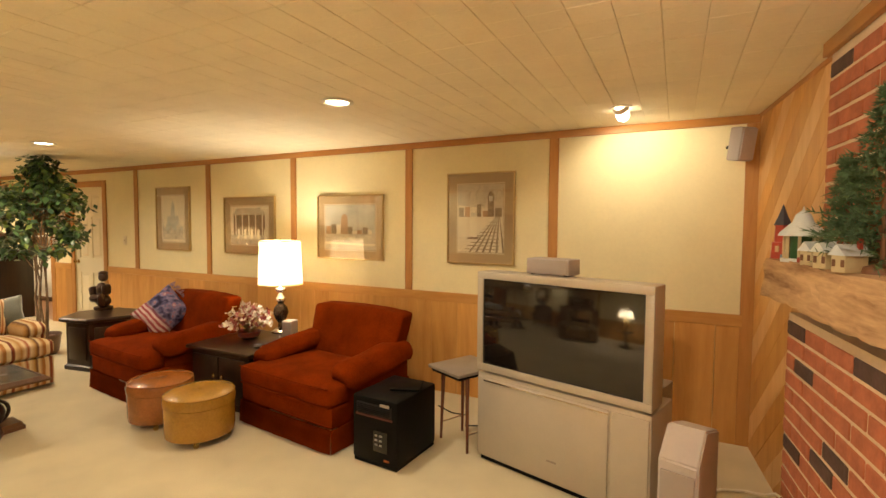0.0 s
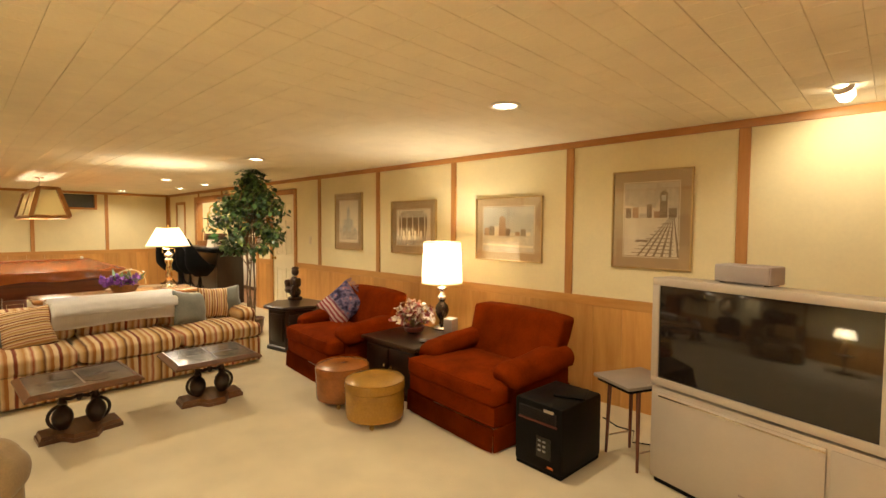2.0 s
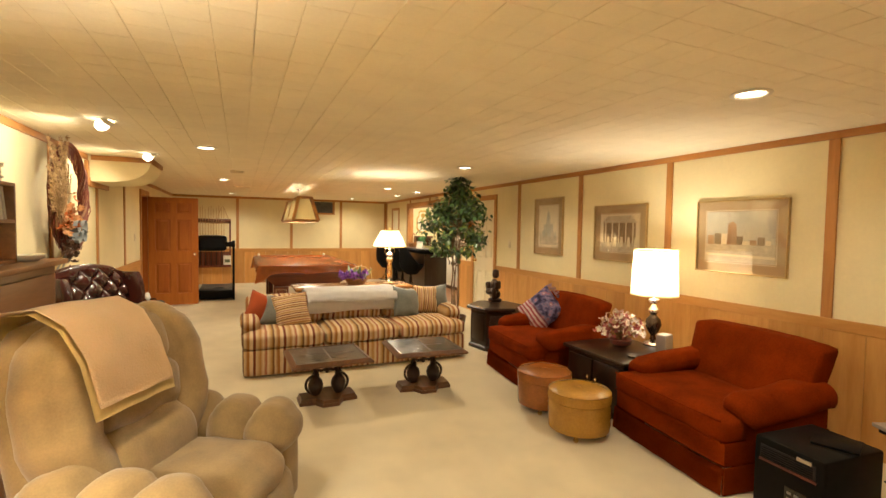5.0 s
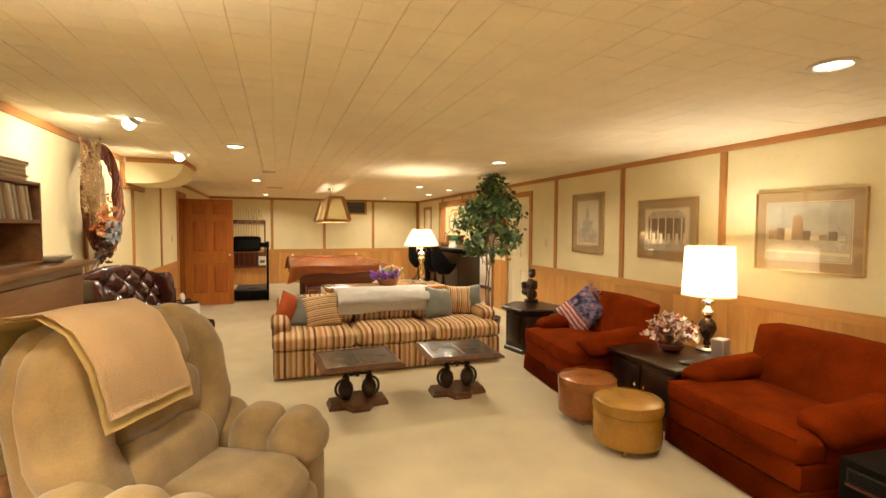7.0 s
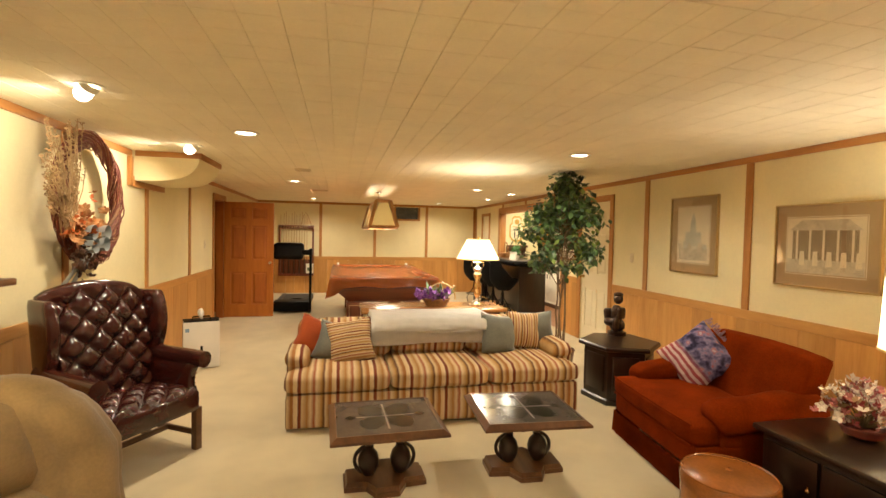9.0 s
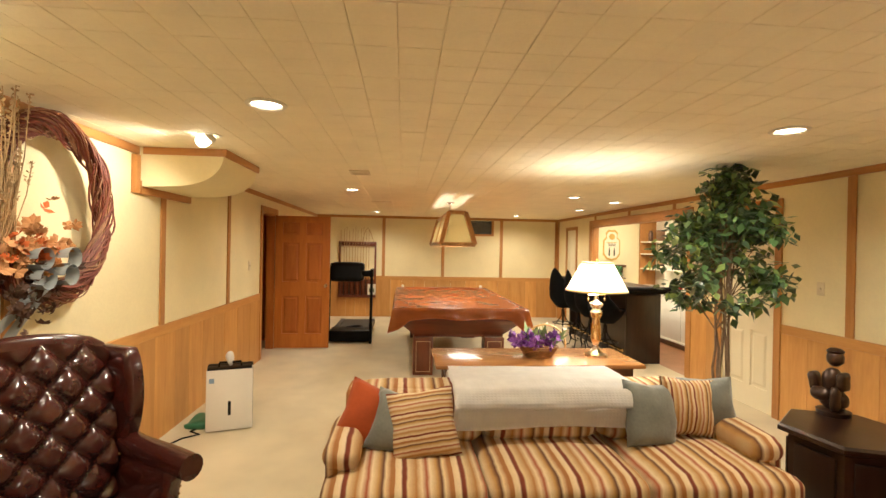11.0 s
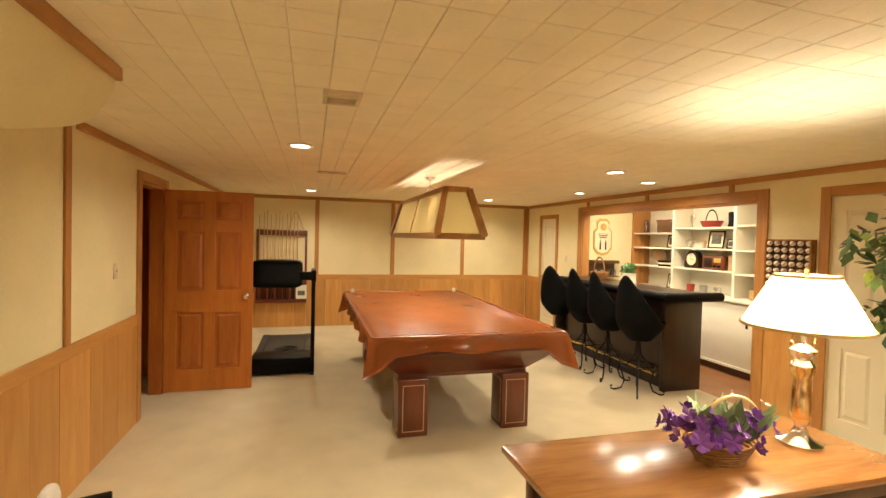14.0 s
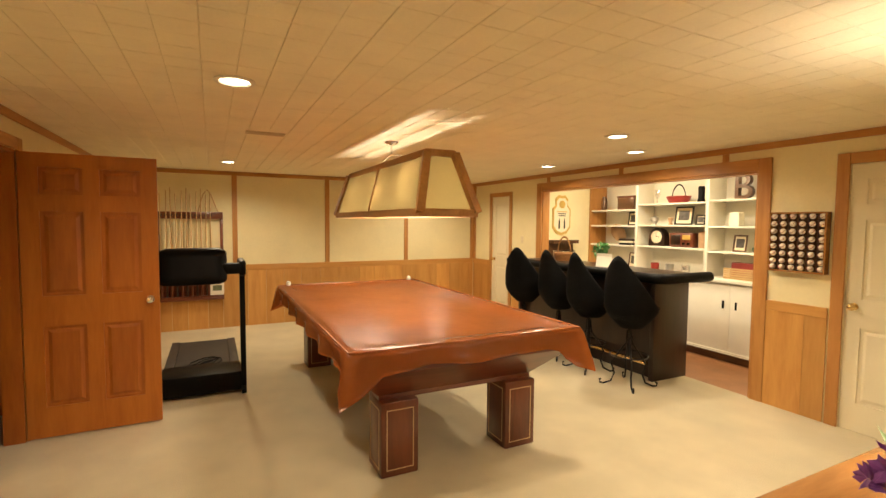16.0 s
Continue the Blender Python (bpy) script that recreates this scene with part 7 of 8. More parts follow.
for lev in range(1, L + 1):
    f = lev / L
    row = []
    for n_, v0 in enumerate(per):
        x, y = v0.co.x, v0.co.y
        dx, dy = HL - abs(x), HW - abs(y)
        near = math.hypot(dx, dy)
        cor = max(0.0, 1 - near / 0.20)
        drop = 0.132 + 0.008 * math.sin(n_ * 0.55) + 0.012 * noise.noise((n_ * 0.21, 1.7, 0)) + 0.16 * cor ** 0.9
        ox = 1.0 if dx < 1e-4 else 0.0
        oy = 1.0 if dy < 1e-4 else 0.0
        fold = 0.018 * math.sin(n_ * 0.9) * f + 0.020 * noise.noise((n_ * 0.5, f * 2, 4)) * f + 0.008 * noise.noise((n_ * 1.3, f * 5, 9)) * f
        # the corner peak stands out, its flanks fold in
        peak = 0.08 * max(0, 1 - near / 0.09) * f - 0.05 * max(0, 1 - abs(near - 0.16) / 0.08) * f
        out = 0.016 + 0.004 * f + fold * (1 - 0.5 * cor) + peak
        row.append(bm.verts.new((x + math.copysign(out, x) * ox * (0.75 if oy else 1), y + math.copysign(out, y) * oy * (0.75 if ox else 1), PZ + 0.010 - drop * (f ** 1.05))))
    for n_ in range(len(per)):
        m_ = (n_ + 1) % len(per)
        bm.faces.new((prev[n_], prev[m_], row[m_], row[n_]))
    prev = row
bmesh.ops.solidify(bm, geom=bm.faces[:], thickness=0.002)
part("sheet", bm, COVER, c, sharp=2.0)
for a, b in (((-HL, -HW), (HL, -HW)), ((HL, -HW), (HL, HW)), ((HL, HW), (-HL, HW)), ((-HL, HW), (-HL, -HW))):
    sm_ = bmesh.new()
    tube(sm_, [(a[0] + (b[0] - a[0]) * k / 20, a[1] + (b[1] - a[1]) * k / 20, PZ + 0.013 + 0.0025 * noise.noise((a[0] + k, b[1], 0.5))) for k in range(21)], 0.005, 6)
    part("seam", sm_, COVER, c, "raised stitched seam")
for sy in (-1, 1):
    ob = part("cue_ball", lathe(bmesh.new(), [(0.0, 0), (0.02, 0.006), (0.028, 0.028), (0.02, 0.05), (0, 0.056)], 16), WHITE, None)
    ob.matrix_world = pose(PX0 + 0.09, PCY + sy * (HW - 0.10), PZ + 0.012)
    tagged(ob, "white ball resting on the covered table corner", "ball", "cue balls")

# long hanging lamp over the table
LX0, LX1, LB, LT = -11.95, -9.62, 1.645, 2.07
LY0, LY1 = 0.95, 1.39
lam = thing("pool_table_lamp", pose((LX0 + LX1) / 2, (LY0 + LY1) / 2, CEIL), "long wooden pool lamp with cream panels, lit", "lamp")
hx, hy = (LX1 - LX0) / 2, (LY1 - LY0) / 2
tx, ty = hx - 0.14, hy * 0.5
zb, zt = LB - CEIL, LT - CEIL
LWOOD = wood("lamp_oak", (0.30, 0.14, 0.04), (0.46, 0.24, 0.08), "X", 0.4)


def bar_between(a, b, w, h, up):
    a, b, up = Vector(a), Vector(b), Vector(up)
    d = (b - a)
    z_ = d.normalized()
    x_ = up.cross(z_).normalized()
    y_ = z_.cross(x_)
    q = bmesh.new()
    box(q, -w / 2, w / 2, -h / 2, h / 2, 0, d.length)
    m = Matrix((x_, y_, z_)).transposed().to_4x4()
    m.translation = a
    bmesh.ops.transform(q, matrix=m, verts=q.verts[:])
    return q


B4 = [(-hx, -hy, zb), (hx, -hy, zb), (hx, hy, zb), (-hx, hy, zb)]
T4 = [(-tx, -ty, zt), (tx, -ty, zt), (tx, ty, zt), (-tx, ty, zt)]
for i in range(4):
    a, b = B4[i], B4[(i + 1) % 4]
    part("bottom_rail", bar_between(a, b, 0.016, 0.055, (0, 0, 1)), LWOOD, lam)
    a2, b2 = T4[i], T4[(i + 1) % 4]
    part("top_rail", bar_between(a2, b2, 0.016, 0.05, (0, 0, 1)), LWOOD, lam)
    out = Vector((B4[i][0], B4[i][1], 0)).normalized()
    part("corner_post", bar_between(B4[i], T4[i], 0.055, 0.055, out), LWOOD, lam)
    q = bmesh.new()
    q.faces.new([q.verts.new(Vector(p) * 0.985) for p in (a, b, b2, a2)])
    bmesh.ops.solidify(q, geom=q.faces[:], thickness=0.003)
    part("panel", q, AMBER, lam, "cream translucent panel")
for sy in (-1, 1):
    for fx in (0.0,):
        part("muntin", bar_between((hx * fx, sy * hy, zb), (tx * fx, sy * ty, zt), 0.022, 0.014, (1, 0, 0)), LWOOD, lam)
for fx in (-0.7, 0.0, 0.7):
    part("top_slat", blk(tx * fx - 0.03, tx * fx + 0.03, -ty, ty, zt - 0.008, zt + 0.008), LWOOD, lam)
part("top_board", blk(-tx + 0.02, tx - 0.02, -ty * 0.62, ty * 0.62, zt - 0.02, zt - 0.010), LWOOD, lam)
part("canopy", lathe(bmesh.new(), [(0.065, 0.0), (0.062, -0.012), (0.03, -0.022), (0.012, -0.03)], 20), CHROME, lam)
part("stem", rod(bmesh.new(), (0, 0, -0.02), (0, 0, -0.12), 0.009), CHROME, lam)
for sx in (-1, 1):
    part("arm", rod(bmesh.new(), (0, 0, -0.11), (sx * 0.62, 0, zt), 0.006), CHROME, lam)
part("diffuser", blk(-hx + 0.03, hx - 0.03, -hy + 0.03, hy - 0.03, zb + 0.012, zb + 0.018), glow("lit_diffuser", (1.0, 0.90, 0.70), 16.0), lam, "white lit diffuser")
for sx in (-0.62, 0.0, 0.62):
    part("bulb", lathe(bmesh.new(), [(0.012, -0.05), (0.03, 0), (0.02, 0.03), (0, 0.038)], 14, at=(sx * hx, 0, zb + 0.16)), WHITE, lam)
    bulb_light("pool_bulb", ((LX0 + LX1) / 2 + sx * hx, (LY0 + LY1) / 2, LB + 0.23), 16, 0.035)

# ---- treadmill ----
t = thing("treadmill", pose(-11.33, -0.40, 0), "black folding treadmill with cables on its belt", "treadmill")
DG = plain("dark_grey_plastic", (0.035, 0.032, 0.03), 0.5, vary=0.2)
part("motor_hood", blk(-0.38, 0.0, -0.33, 0.33, 0.03, 0.21, bevel=0.02), BLACK, t)
part("deck", blk(-1.55, -0.38, -0.33, 0.33, 0.08, 0.16, bevel=0.01), BLACK, t)
part("belt", blk(-1.52, -0.36, -0.24, 0.24, 0.16, 0.168), DG, t, "grey running belt")
for sy in (-1, 1):
    part("foot_rail", blk(-1.52, -0.36, sy * 0.285 - 0.04, sy * 0.285 + 0.04, 0.16, 0.178, bevel=0.004), DG, t)
    part("upright", bar_between((-0.04, sy * 0.345, 0.03), (-0.10, sy * 0.345, 1.17), 0.045, 0.055, (1, 0, 0)), BLACK, t)
    part("wheel", rod(bmesh.new(), (0.0, sy * 0.345 - 0.02, 0.035), (0.0, sy * 0.345 + 0.02, 0.035), 0.035, segs=18), BLACK, t)
    part("handle", blk(-0.35, 0.02, sy * 0.345 - 0.03, sy * 0.345 + 0.03, 1.08, 1.22, bevel=0.02), BLACK, t)
cs = bmesh.new()
soft(cs, -0.20, 0.06, -0.33, 0.22, 1.02, 1.32, 0.05, (0, 0, 0.01), 8)
for v in cs.verts:
    v.co.x -= 0.25 * (v.co.z - 1.02)
part("console", cs, BLACK, t, "black control console")
part("console_grip", blk(-0.06, 0.02, 0.18, 0.36, 1.10, 1.20, bevel=0.02), BLACK, t)
cb = bmesh.new()
rc = random.Random(5)
pts = []
for i in range(26):
    a = i * 0.75
    pts.append((-0.55 + 0.18 * math.cos(a) * (1 - i / 60), 0.02 + 0.14 * math.sin(a * 0.9) + rc.uniform(-0.02, 0.02), 0.215 - 0.002 * i / 26 if i < 0 else 0.175 + 0.004 * (i % 3)))
tube(cb, pts, 0.005, 6)
ob = part("cord", cb, BLACK, None)
ob.matrix_world = t.matrix_world.copy()
tagged(ob, "tangled black cord lying on the treadmill belt", "cable")

# ---- cue rack on the west wall ----
t = thing("cue_rack", pose(XW, -0.57, 0), "red-brown wall rack holding a row of pool cues", "cue rack")
part("top_bar", blk(0.0, 0.07, -0.42, 0.42, 1.60, 1.70, bevel=0.008), MAHOGANY_Y, t)
part("shelf", blk(0.0, 0.13, -0.42, 0.42, 0.44, 0.48, bevel=0.004), MAHOGANY_Y, t)
part("back_board", blk(0.0, 0.015, -0.42, 0.42, 0.48, 0.88, bevel=0.002), MAHOGANY_Y, t)
part("shelf_lip", blk(0.11, 0.13, -0.42, 0.42, 0.48, 0.505), MAHOGANY_Y, t)
part("side_post", blk(0.0, 0.06, 0.38, 0.42, 0.48, 1.60, bevel=0.004), MAHOGANY, t)
part("side_post", blk(0.0, 0.06, -0.42, -0.38, 0.48, 1.60, bevel=0.004), MAHOGANY, t)
CUEW = plain("pale_maple", (0.55, 0.36, 0.16), 0.4, vary=0.1)
for k in range(11):
    y = -0.36 + 0.062 * k
    q = thing("pool_cue", pose(XW + 0.09, -0.57 + y, 0.48), "wooden pool cue with dark butt", "pool cue", "cues in the rack")
    part("shaft", rod(bmesh.new(), (0, 0, 0.42), (0.0, rc.uniform(-0.01, 0.01), 1.47 + 0.04 * (k % 3)), 0.010, 0.006, 8), CUEW, q)
    part("butt", rod(bmesh.new(), (0, 0, 0.0), (0, 0, 0.42), 0.015, 0.011, 8), (MAHOGANY, DARK_WOOD_Z)[k % 2], q)
    part("clip", rod(bmesh.new(), (-0.02, 0, 1.17), (0.005, 0, 1.17), 0.018, segs=10), DARK_WOOD, q)
tr = bmesh.new()
tube(tr, [(0.03, 0.10, 1.70), (0.03, 0.17, 1.95), (0.03, 0.22, 2.02), (0.03, 0.27, 1.95), (0.03, 0.36, 1.70)], 0.008, 8)
ob = part("triangle_rack", tr, CUEW, None)
ob.matrix_world = pose(XW, -0.57, 0.0)
tagged(ob, "pale wooden ball triangle standing on the cue rack", "ball triangle")
t = thing("rule_card", pose(XW + 0.10, -0.57 + 0.33, 0.505), "white printed card with a picture in the rack", "card")
part("card", blk(0, 0.006, -0.09, 0.09, 0.0, 0.24), WHITE, t)
part("photo", blk(0.006, 0.007, -0.06, 0.06, 0.06, 0.14), plain("card_photo", (0.12, 0.14, 0.07), 0.5, vary=0.5, scale=40), t)

# ---- the bar ----
fixed("wall_bar_back", blk(-12.55, -9.1, 5.40, 5.50, 0, CEIL), PLASTER, "cream wall behind the bar shelves", "wall")
fixed("wall_bar_left", blk(-12.52, -12.40, YN + T, 5.40, 0, CEIL), PLASTER, "cream side wall of the bar recess", "wall")
fixed("wall_bar_right", blk(-9.25, -9.13, YN + T, 5.40, 0, CEIL), PLASTER, "cream side wall of the bar recess", "wall")
fixed("ceiling_bar", blk(-12.55, -9.1, YN + T, 5.50, CEIL, CEIL + 0.1), CEIL_TILE, "cream ceiling of the bar recess", "ceiling")
strip_light("bar_strip", (-10.85, 4.45, 2.24), (-10.85, 4.75, 0.8), 2.4, 0.10, 32)
t = thing("strip_lamp", pose(-10.85, YN + T + 0.12, CEIL), "long white fluorescent strip behind the bar header", "ceiling light")
part("housing", blk(-1.25, 1.25, -0.06, 0.06, -0.05, 0.0, bevel=0.006), WHITE, t)
part("tube", rod(bmesh.new(), (-1.2, 0, -0.065), (1.2, 0, -0.065), 0.014, segs=12), BULB, t)

u = thing("shelf_unit", pose(0, 0, 0), "white built-in shelves above white sliding-door cupboards", "shelf")
for x in (-12.375, -11.47, -10.42, -9.27):
    part("upright", blk(x - 0.02, x + 0.02, 5.06, 5.395, 0.95, CEIL - 0.03, bevel=0.003), PINE if x < -12 else WHITE, u)
part("shelf_back", blk(-12.39, -9.26, 5.385, 5.397, 0.95, CEIL - 0.03), WHITE, u)
BAYS = [(-12.355, -11.49), (-11.45, -10.44), (-10.40, -9.29)]
SH = [(1.79, 1.56, 1.275), (1.86, 1.575, 1.285), (1.88, 1.565, 1.265)]
for (a, b), zs in zip(BAYS, SH):
    for z in zs:
        part("shelf", blk(a, b, 5.07, 5.384, z - 0.022, z, bevel=0.002), WHITE, u)
part("counter", blk(-12.39, -9.26, 4.93, 5.384, 0.915, 0.95, bevel=0.006), WHITE, u)
part("cupboard", blk(-12.39, -9.26, 4.99, 5.384, 0.10, 0.914), WHITE, u)
for k in range(4):
    a = -12.38 + 0.78 * k
    dr = part("sliding_door", blk(a + 0.003, a + 0.775, 4.972 - (0.008 if k % 2 else 0), 4.989 - (0.008 if k % 2 else 0), 0.13, 0.90, bevel=0.002), WHITE, u)
    hxp = a + (0.70 if k % 2 == 0 else 0.07)
    part("finger_pull", blk(hxp - 0.012, hxp + 0.012, 4.962, 4.9725, 0.62, 0.71, bevel=0.002), BLACK, dr)
part("kick_board", blk(-12.39, -9.26, 5.02, 5.06, 0.0, 0.10), BROWN_WOOD, u)
part("door_track", blk(-12.39, -9.26, 4.955, 4.99, 0.10, 0.128), WHITE, u)

b_ = thing("bar_counter", pose(0, 0, 0), "dark wooden bar with padded black edge", "bar")
part("end_panel", blk(-10.0, -9.945, 3.63, 4.13, 0.0, 1.02, bevel=0.006), DARK_WOOD_Z, b_)
part("end_panel", blk(-12.25, -12.2, 3.63, 4.13, 0.0, 1.02, bevel=0.006), DARK_WOOD_Z, b_)
part("front_panel", blk(-12.2, -10.0, 3.72, 3.76, 0.0, 1.02), DARK_WOOD_Z, b_)
part("bar_top", blk(-12.30, -9.80, 3.50, 4.22, 1.02, 1.075, bevel=0.008), DARK_WOOD, b_)
pd = bmesh.new()
tube(pd, [(-12.3, 3.50, 1.055), (-11.0, 3.50, 1.055), (-9.90, 3.50, 1.055), (-9.82, 3.53, 1.055), (-9.79, 3.60, 1.055), (-9.79, 4.22, 1.055)], 0.05, 14)
part("padded_edge", pd, BLACK, b_, "padded black vinyl arm rest")
part("inner_shelf", blk(-12.2, -10.0, 3.76, 4.1, 0.6, 0.63), DARK_WOOD, b_)
part("foot_rail", rod(bmesh.new(), (-12.2, 3.60, 0.18), (-10.0, 3.60, 0.18), 0.02), BRASS, b_)


def stool(x, y, rz, n=0):
    s_ = thing("bar_stool", pose(x, y, 0, 0, 0, rz), "black bucket bar stool on curled iron legs", "bar stool", "stools along the bar")
    # bucket shell: low at the bar side, its back drawn up to a narrow rounded peak
    sh = bmesh.new()
    NA, NH = 28, 12
    rows = []
    for k in range(NH + 1):
        f = k / NH
        row = []
        for i in range(NA):
            a = 2 * math.pi * i / NA
            back_ = max(0.0, -math.sin(a) * 0.75 + 0.25) ** 1.5
            z = 0.58 + (0.20 + 0.50 * back_) * f
            u = max(0.0, (z - 0.80) / 0.48)
            r_ = 0.11 + 0.145 * math.sin(min(1.0, (z - 0.58) / 0.22) * math.pi / 2) - 0.085 * u ** 1.8
            row.append(sh.verts.new((r_ * math.cos(a), r_ * math.sin(a) - 0.06 * u + 0.02, z)))
        rows.append(row)
    for a, b in zip(rows, rows[1:]):
        for i in range(NA):
            j = (i + 1) % NA
            sh.faces.new((a[i], a[j], b[j], b[i]))
    sh.faces.new(rows[0][::-1])
    bmesh.ops.solidify(sh, geom=sh.faces[:], thickness=0.014)
    part("backrest", sh, BLACK_CLOTH, s_, "black bucket shell with peaked back", sharp=1.2)
    part("seat", lathe(bmesh.new(), [(0.12, 0.66), (0.19, 0.68), (0.21, 0.715), (0.17, 0.745), (0.0, 0.75)], 26), BLACK_CLOTH, s_)
    part("column", rod(bmesh.new(), (0, 0, 0.30), (0, 0, 0.59), 0.018), IRON, s_)
    part("foot_ring", lathe(bmesh.new(), [(0.175, 0.30), (0.183, 0.308), (0.175, 0.316), (0.167, 0.308), (0.175, 0.30)], 30, close=False), IRON, s_)
    for k in range(4):
        a = radians(45 + 90 * k)
        ca, sa = math.cos(a), math.sin(a)
        prof = [(0.015, 0.55), (0.03, 0.42), (0.10, 0.32), (0.16, 0.22), (0.13, 0.12), (0.16, 0.04), (0.23, 0.012), (0.265, 0.02), (0.27, 0.045), (0.25, 0.055)]
        lb = bmesh.new()
        tube(lb, [(r_ * ca, r_ * sa, z) for r_, z in prof], 0.009, 8)
        part("leg", lb, IRON, s_, "curled wrought-iron leg")
    return s_


for sx, sy, rz in ((-9.98, 3.33, 8), (-10.54, 3.34, -4), (-11.06, 3.36, 3), (-11.66, 3.30, 25)):
    stool(sx, sy, rz)

# things on the bar
t = thing("potted_plant", pose(-11.02, 3.98, 1.075), "leafy green plant in a white pot on the bar", "plant")
part("pot", lathe(bmesh.new(), [(0.045, 0), (0.06, 0.07), (0.055, 0.075), (0, 0.065)], 18), WHITE, t)
b = bmesh.new()
rp = random.Random(6)
for k in range(46):
    c = Vector((rp.gauss(0, 0.05), rp.gauss(0, 0.05), 0.10 + rp.random() * 0.15))
    petals(b, c, 0.05, rp, 3)
part("leaves", b, plain("bright_leaf", (0.06, 0.20, 0.05), 0.5, vary=0.3), t)
t = thing("leaflet", pose(-10.85, 3.85, 1.075, 0, 0, 25), "white folded leaflet standing on the bar", "paper")
lf = bmesh.new()
box(lf, -0.09, 0.09, -0.001, 0.001, 0, 0.16, m=pose(0, 0.03, 0, 14, 0, 0))
box(lf, -0.09, 0.09, -0.001, 0.001, 0, 0.16, m=pose(0, -0.03, 0, -14, 0, 0))
part("sheet", lf, WHITE, t)
t = thing("wicker_basket", pose(-11.75, 4.02, 1.075), "red-brown wicker basket with tall hoop handle", "basket")
for k in range(6):
    part("weave_ring", lathe(bmesh.new(), [(0.11 + 0.004 * k, 0.018 * k), (0.118 + 0.004 * k, 0.018 * k + 0.009), (0.11 + 0.004 * k, 0.018 * k + 0.018), (0.10 + 0.004 * k, 0.018 * k + 0.009), (0.11 + 0.004 * k, 0.018 * k)], 24, close=False), WICK, t)
hd = bmesh.new()
tube(hd, arc((0, 0, 0.10), 0.13, 0, 180, 18, "xz"), 0.008, 8)
for v in hd.verts:
    v.co.z = 0.10 + (v.co.z - 0.10) * 1.7
part("handle", hd, WICK, t)
part("bottom", lathe(bmesh.new(), [(0.11, 0), (0.11, 0.01)], 24), WICK, t)

# plaque and glass rack on the side wall of the recess
t = thing("bar_plaque", pose(-12.40, 4.50, 1.70), "cream shield-shaped bar sign with gilt border", "sign")
YEL = plain("gilt_paint", (0.55, 0.36, 0.08), 0.4, vary=0.15)
shape = [(0, 0.30), (0.06, 0.31), (0.12, 0.25), (0.11, 0.16), (0.17, 0.10), (0.17, -0.18), (0.10, -0.27), (0, -0.30)]
shape = shape + [(-a, z) for a, z in shape[-2:0:-1]]


def slab(pts, x0, x1, k=1.0):
    q = bmesh.new()
    lo = [q.verts.new((x0, y * k, z * k)) for y, z in pts]
    hi = [q.verts.new((x1, y * k, z * k)) for y, z in pts]
    q.faces.new(lo)
    q.faces.new(hi[::-1])
    for i in range(len(pts)):
        j_ = (i + 1) % len(pts)
        q.faces.new((lo[i], lo[j_], hi[j_], hi[i]))
    return q


part("border", slab(shape, 0.0, 0.018), YEL, t)
part("face", slab(shape, 0.018, 0.022, 0.86), CREAM_DOOR, t)
part("ring_hole", lathe(bmesh.new(), [(0.05, 0), (0.06, 0.003), (0.05, 0.006)], 20), YEL, t).matrix_local = pose(0.022, 0, 0.17, 0, 90, 0)
for k, (w_, z) in enumerate(((0.10, 0.05), (0.08, 0.02), (0.07, -0.01))):
    part("lettering_bar", blk(0.022, 0.0235, -w_, w_, z, z + 0.014), YEL if k == 0 else BLACK, t)
for y in (-0.05, 0.05):
    part("painted_bottle", blk(0.022, 0.0235, y - 0.014, y + 0.014, -0.20, -0.08), BLACK, t)
    part("painted_neck", blk(0.022, 0.0235, y - 0.006, y + 0.006, -0.08, -0.04), BLACK, t)
t = thing("glass_rack", pose(-12.40, 4.50, 1.28), "wooden wall rack with hanging glass mugs", "rack")
part("board", blk(0.0, 0.14, -0.24, 0.24, 0.0, 0.05, bevel=0.004), BROWN_WOOD, t)
part("lower_board", blk(0.0, 0.14, -0.24, 0.24, -0.215, -0.20, bevel=0.003), BROWN_WOOD, t)
part("back_board", blk(0.0, 0.01, -0.24, 0.24, -0.20, 0.0), BROWN_WOOD, t)
CLEAR = pane_glass("mug_glass", 0.25, 0.05)
for k in range(4):
    g_ = thing("glass_mug", pose(-12.32, 4.50 - 0.17 + 0.115 * k, 1.08), "clear glass mug in the wall rack", "mug", "mugs in the rack")
    part("cup", lathe(bmesh.new(), [(0.034, 0.0), (0.036, 0.10), (0.032, 0.10), (0.03, 0.01), (0, 0.008)], 18), CLEAR, g_)
    hm = bmesh.new()
    tube(hm, arc((0.036, 0, 0.05), 0.028, -90, 90, 8, "xz"), 0.005, 6)
    part("handle", hm, CLEAR, g_)

# things on the shelves
FY = 5.20
CLAY = plain("painted_clay", (0.45, 0.28, 0.15), 0.5, vary=0.2)
REDW = plain("red_lacquer", (0.28, 0.03, 0.02), 0.4, vary=0.2)
STEEL = plain("pewter", (0.4, 0.38, 0.34), 0.3, 0.8)
PIC = plain("dark_photo", (0.07, 0.06, 0.05), 0.35, vary=0.6, scale=25)


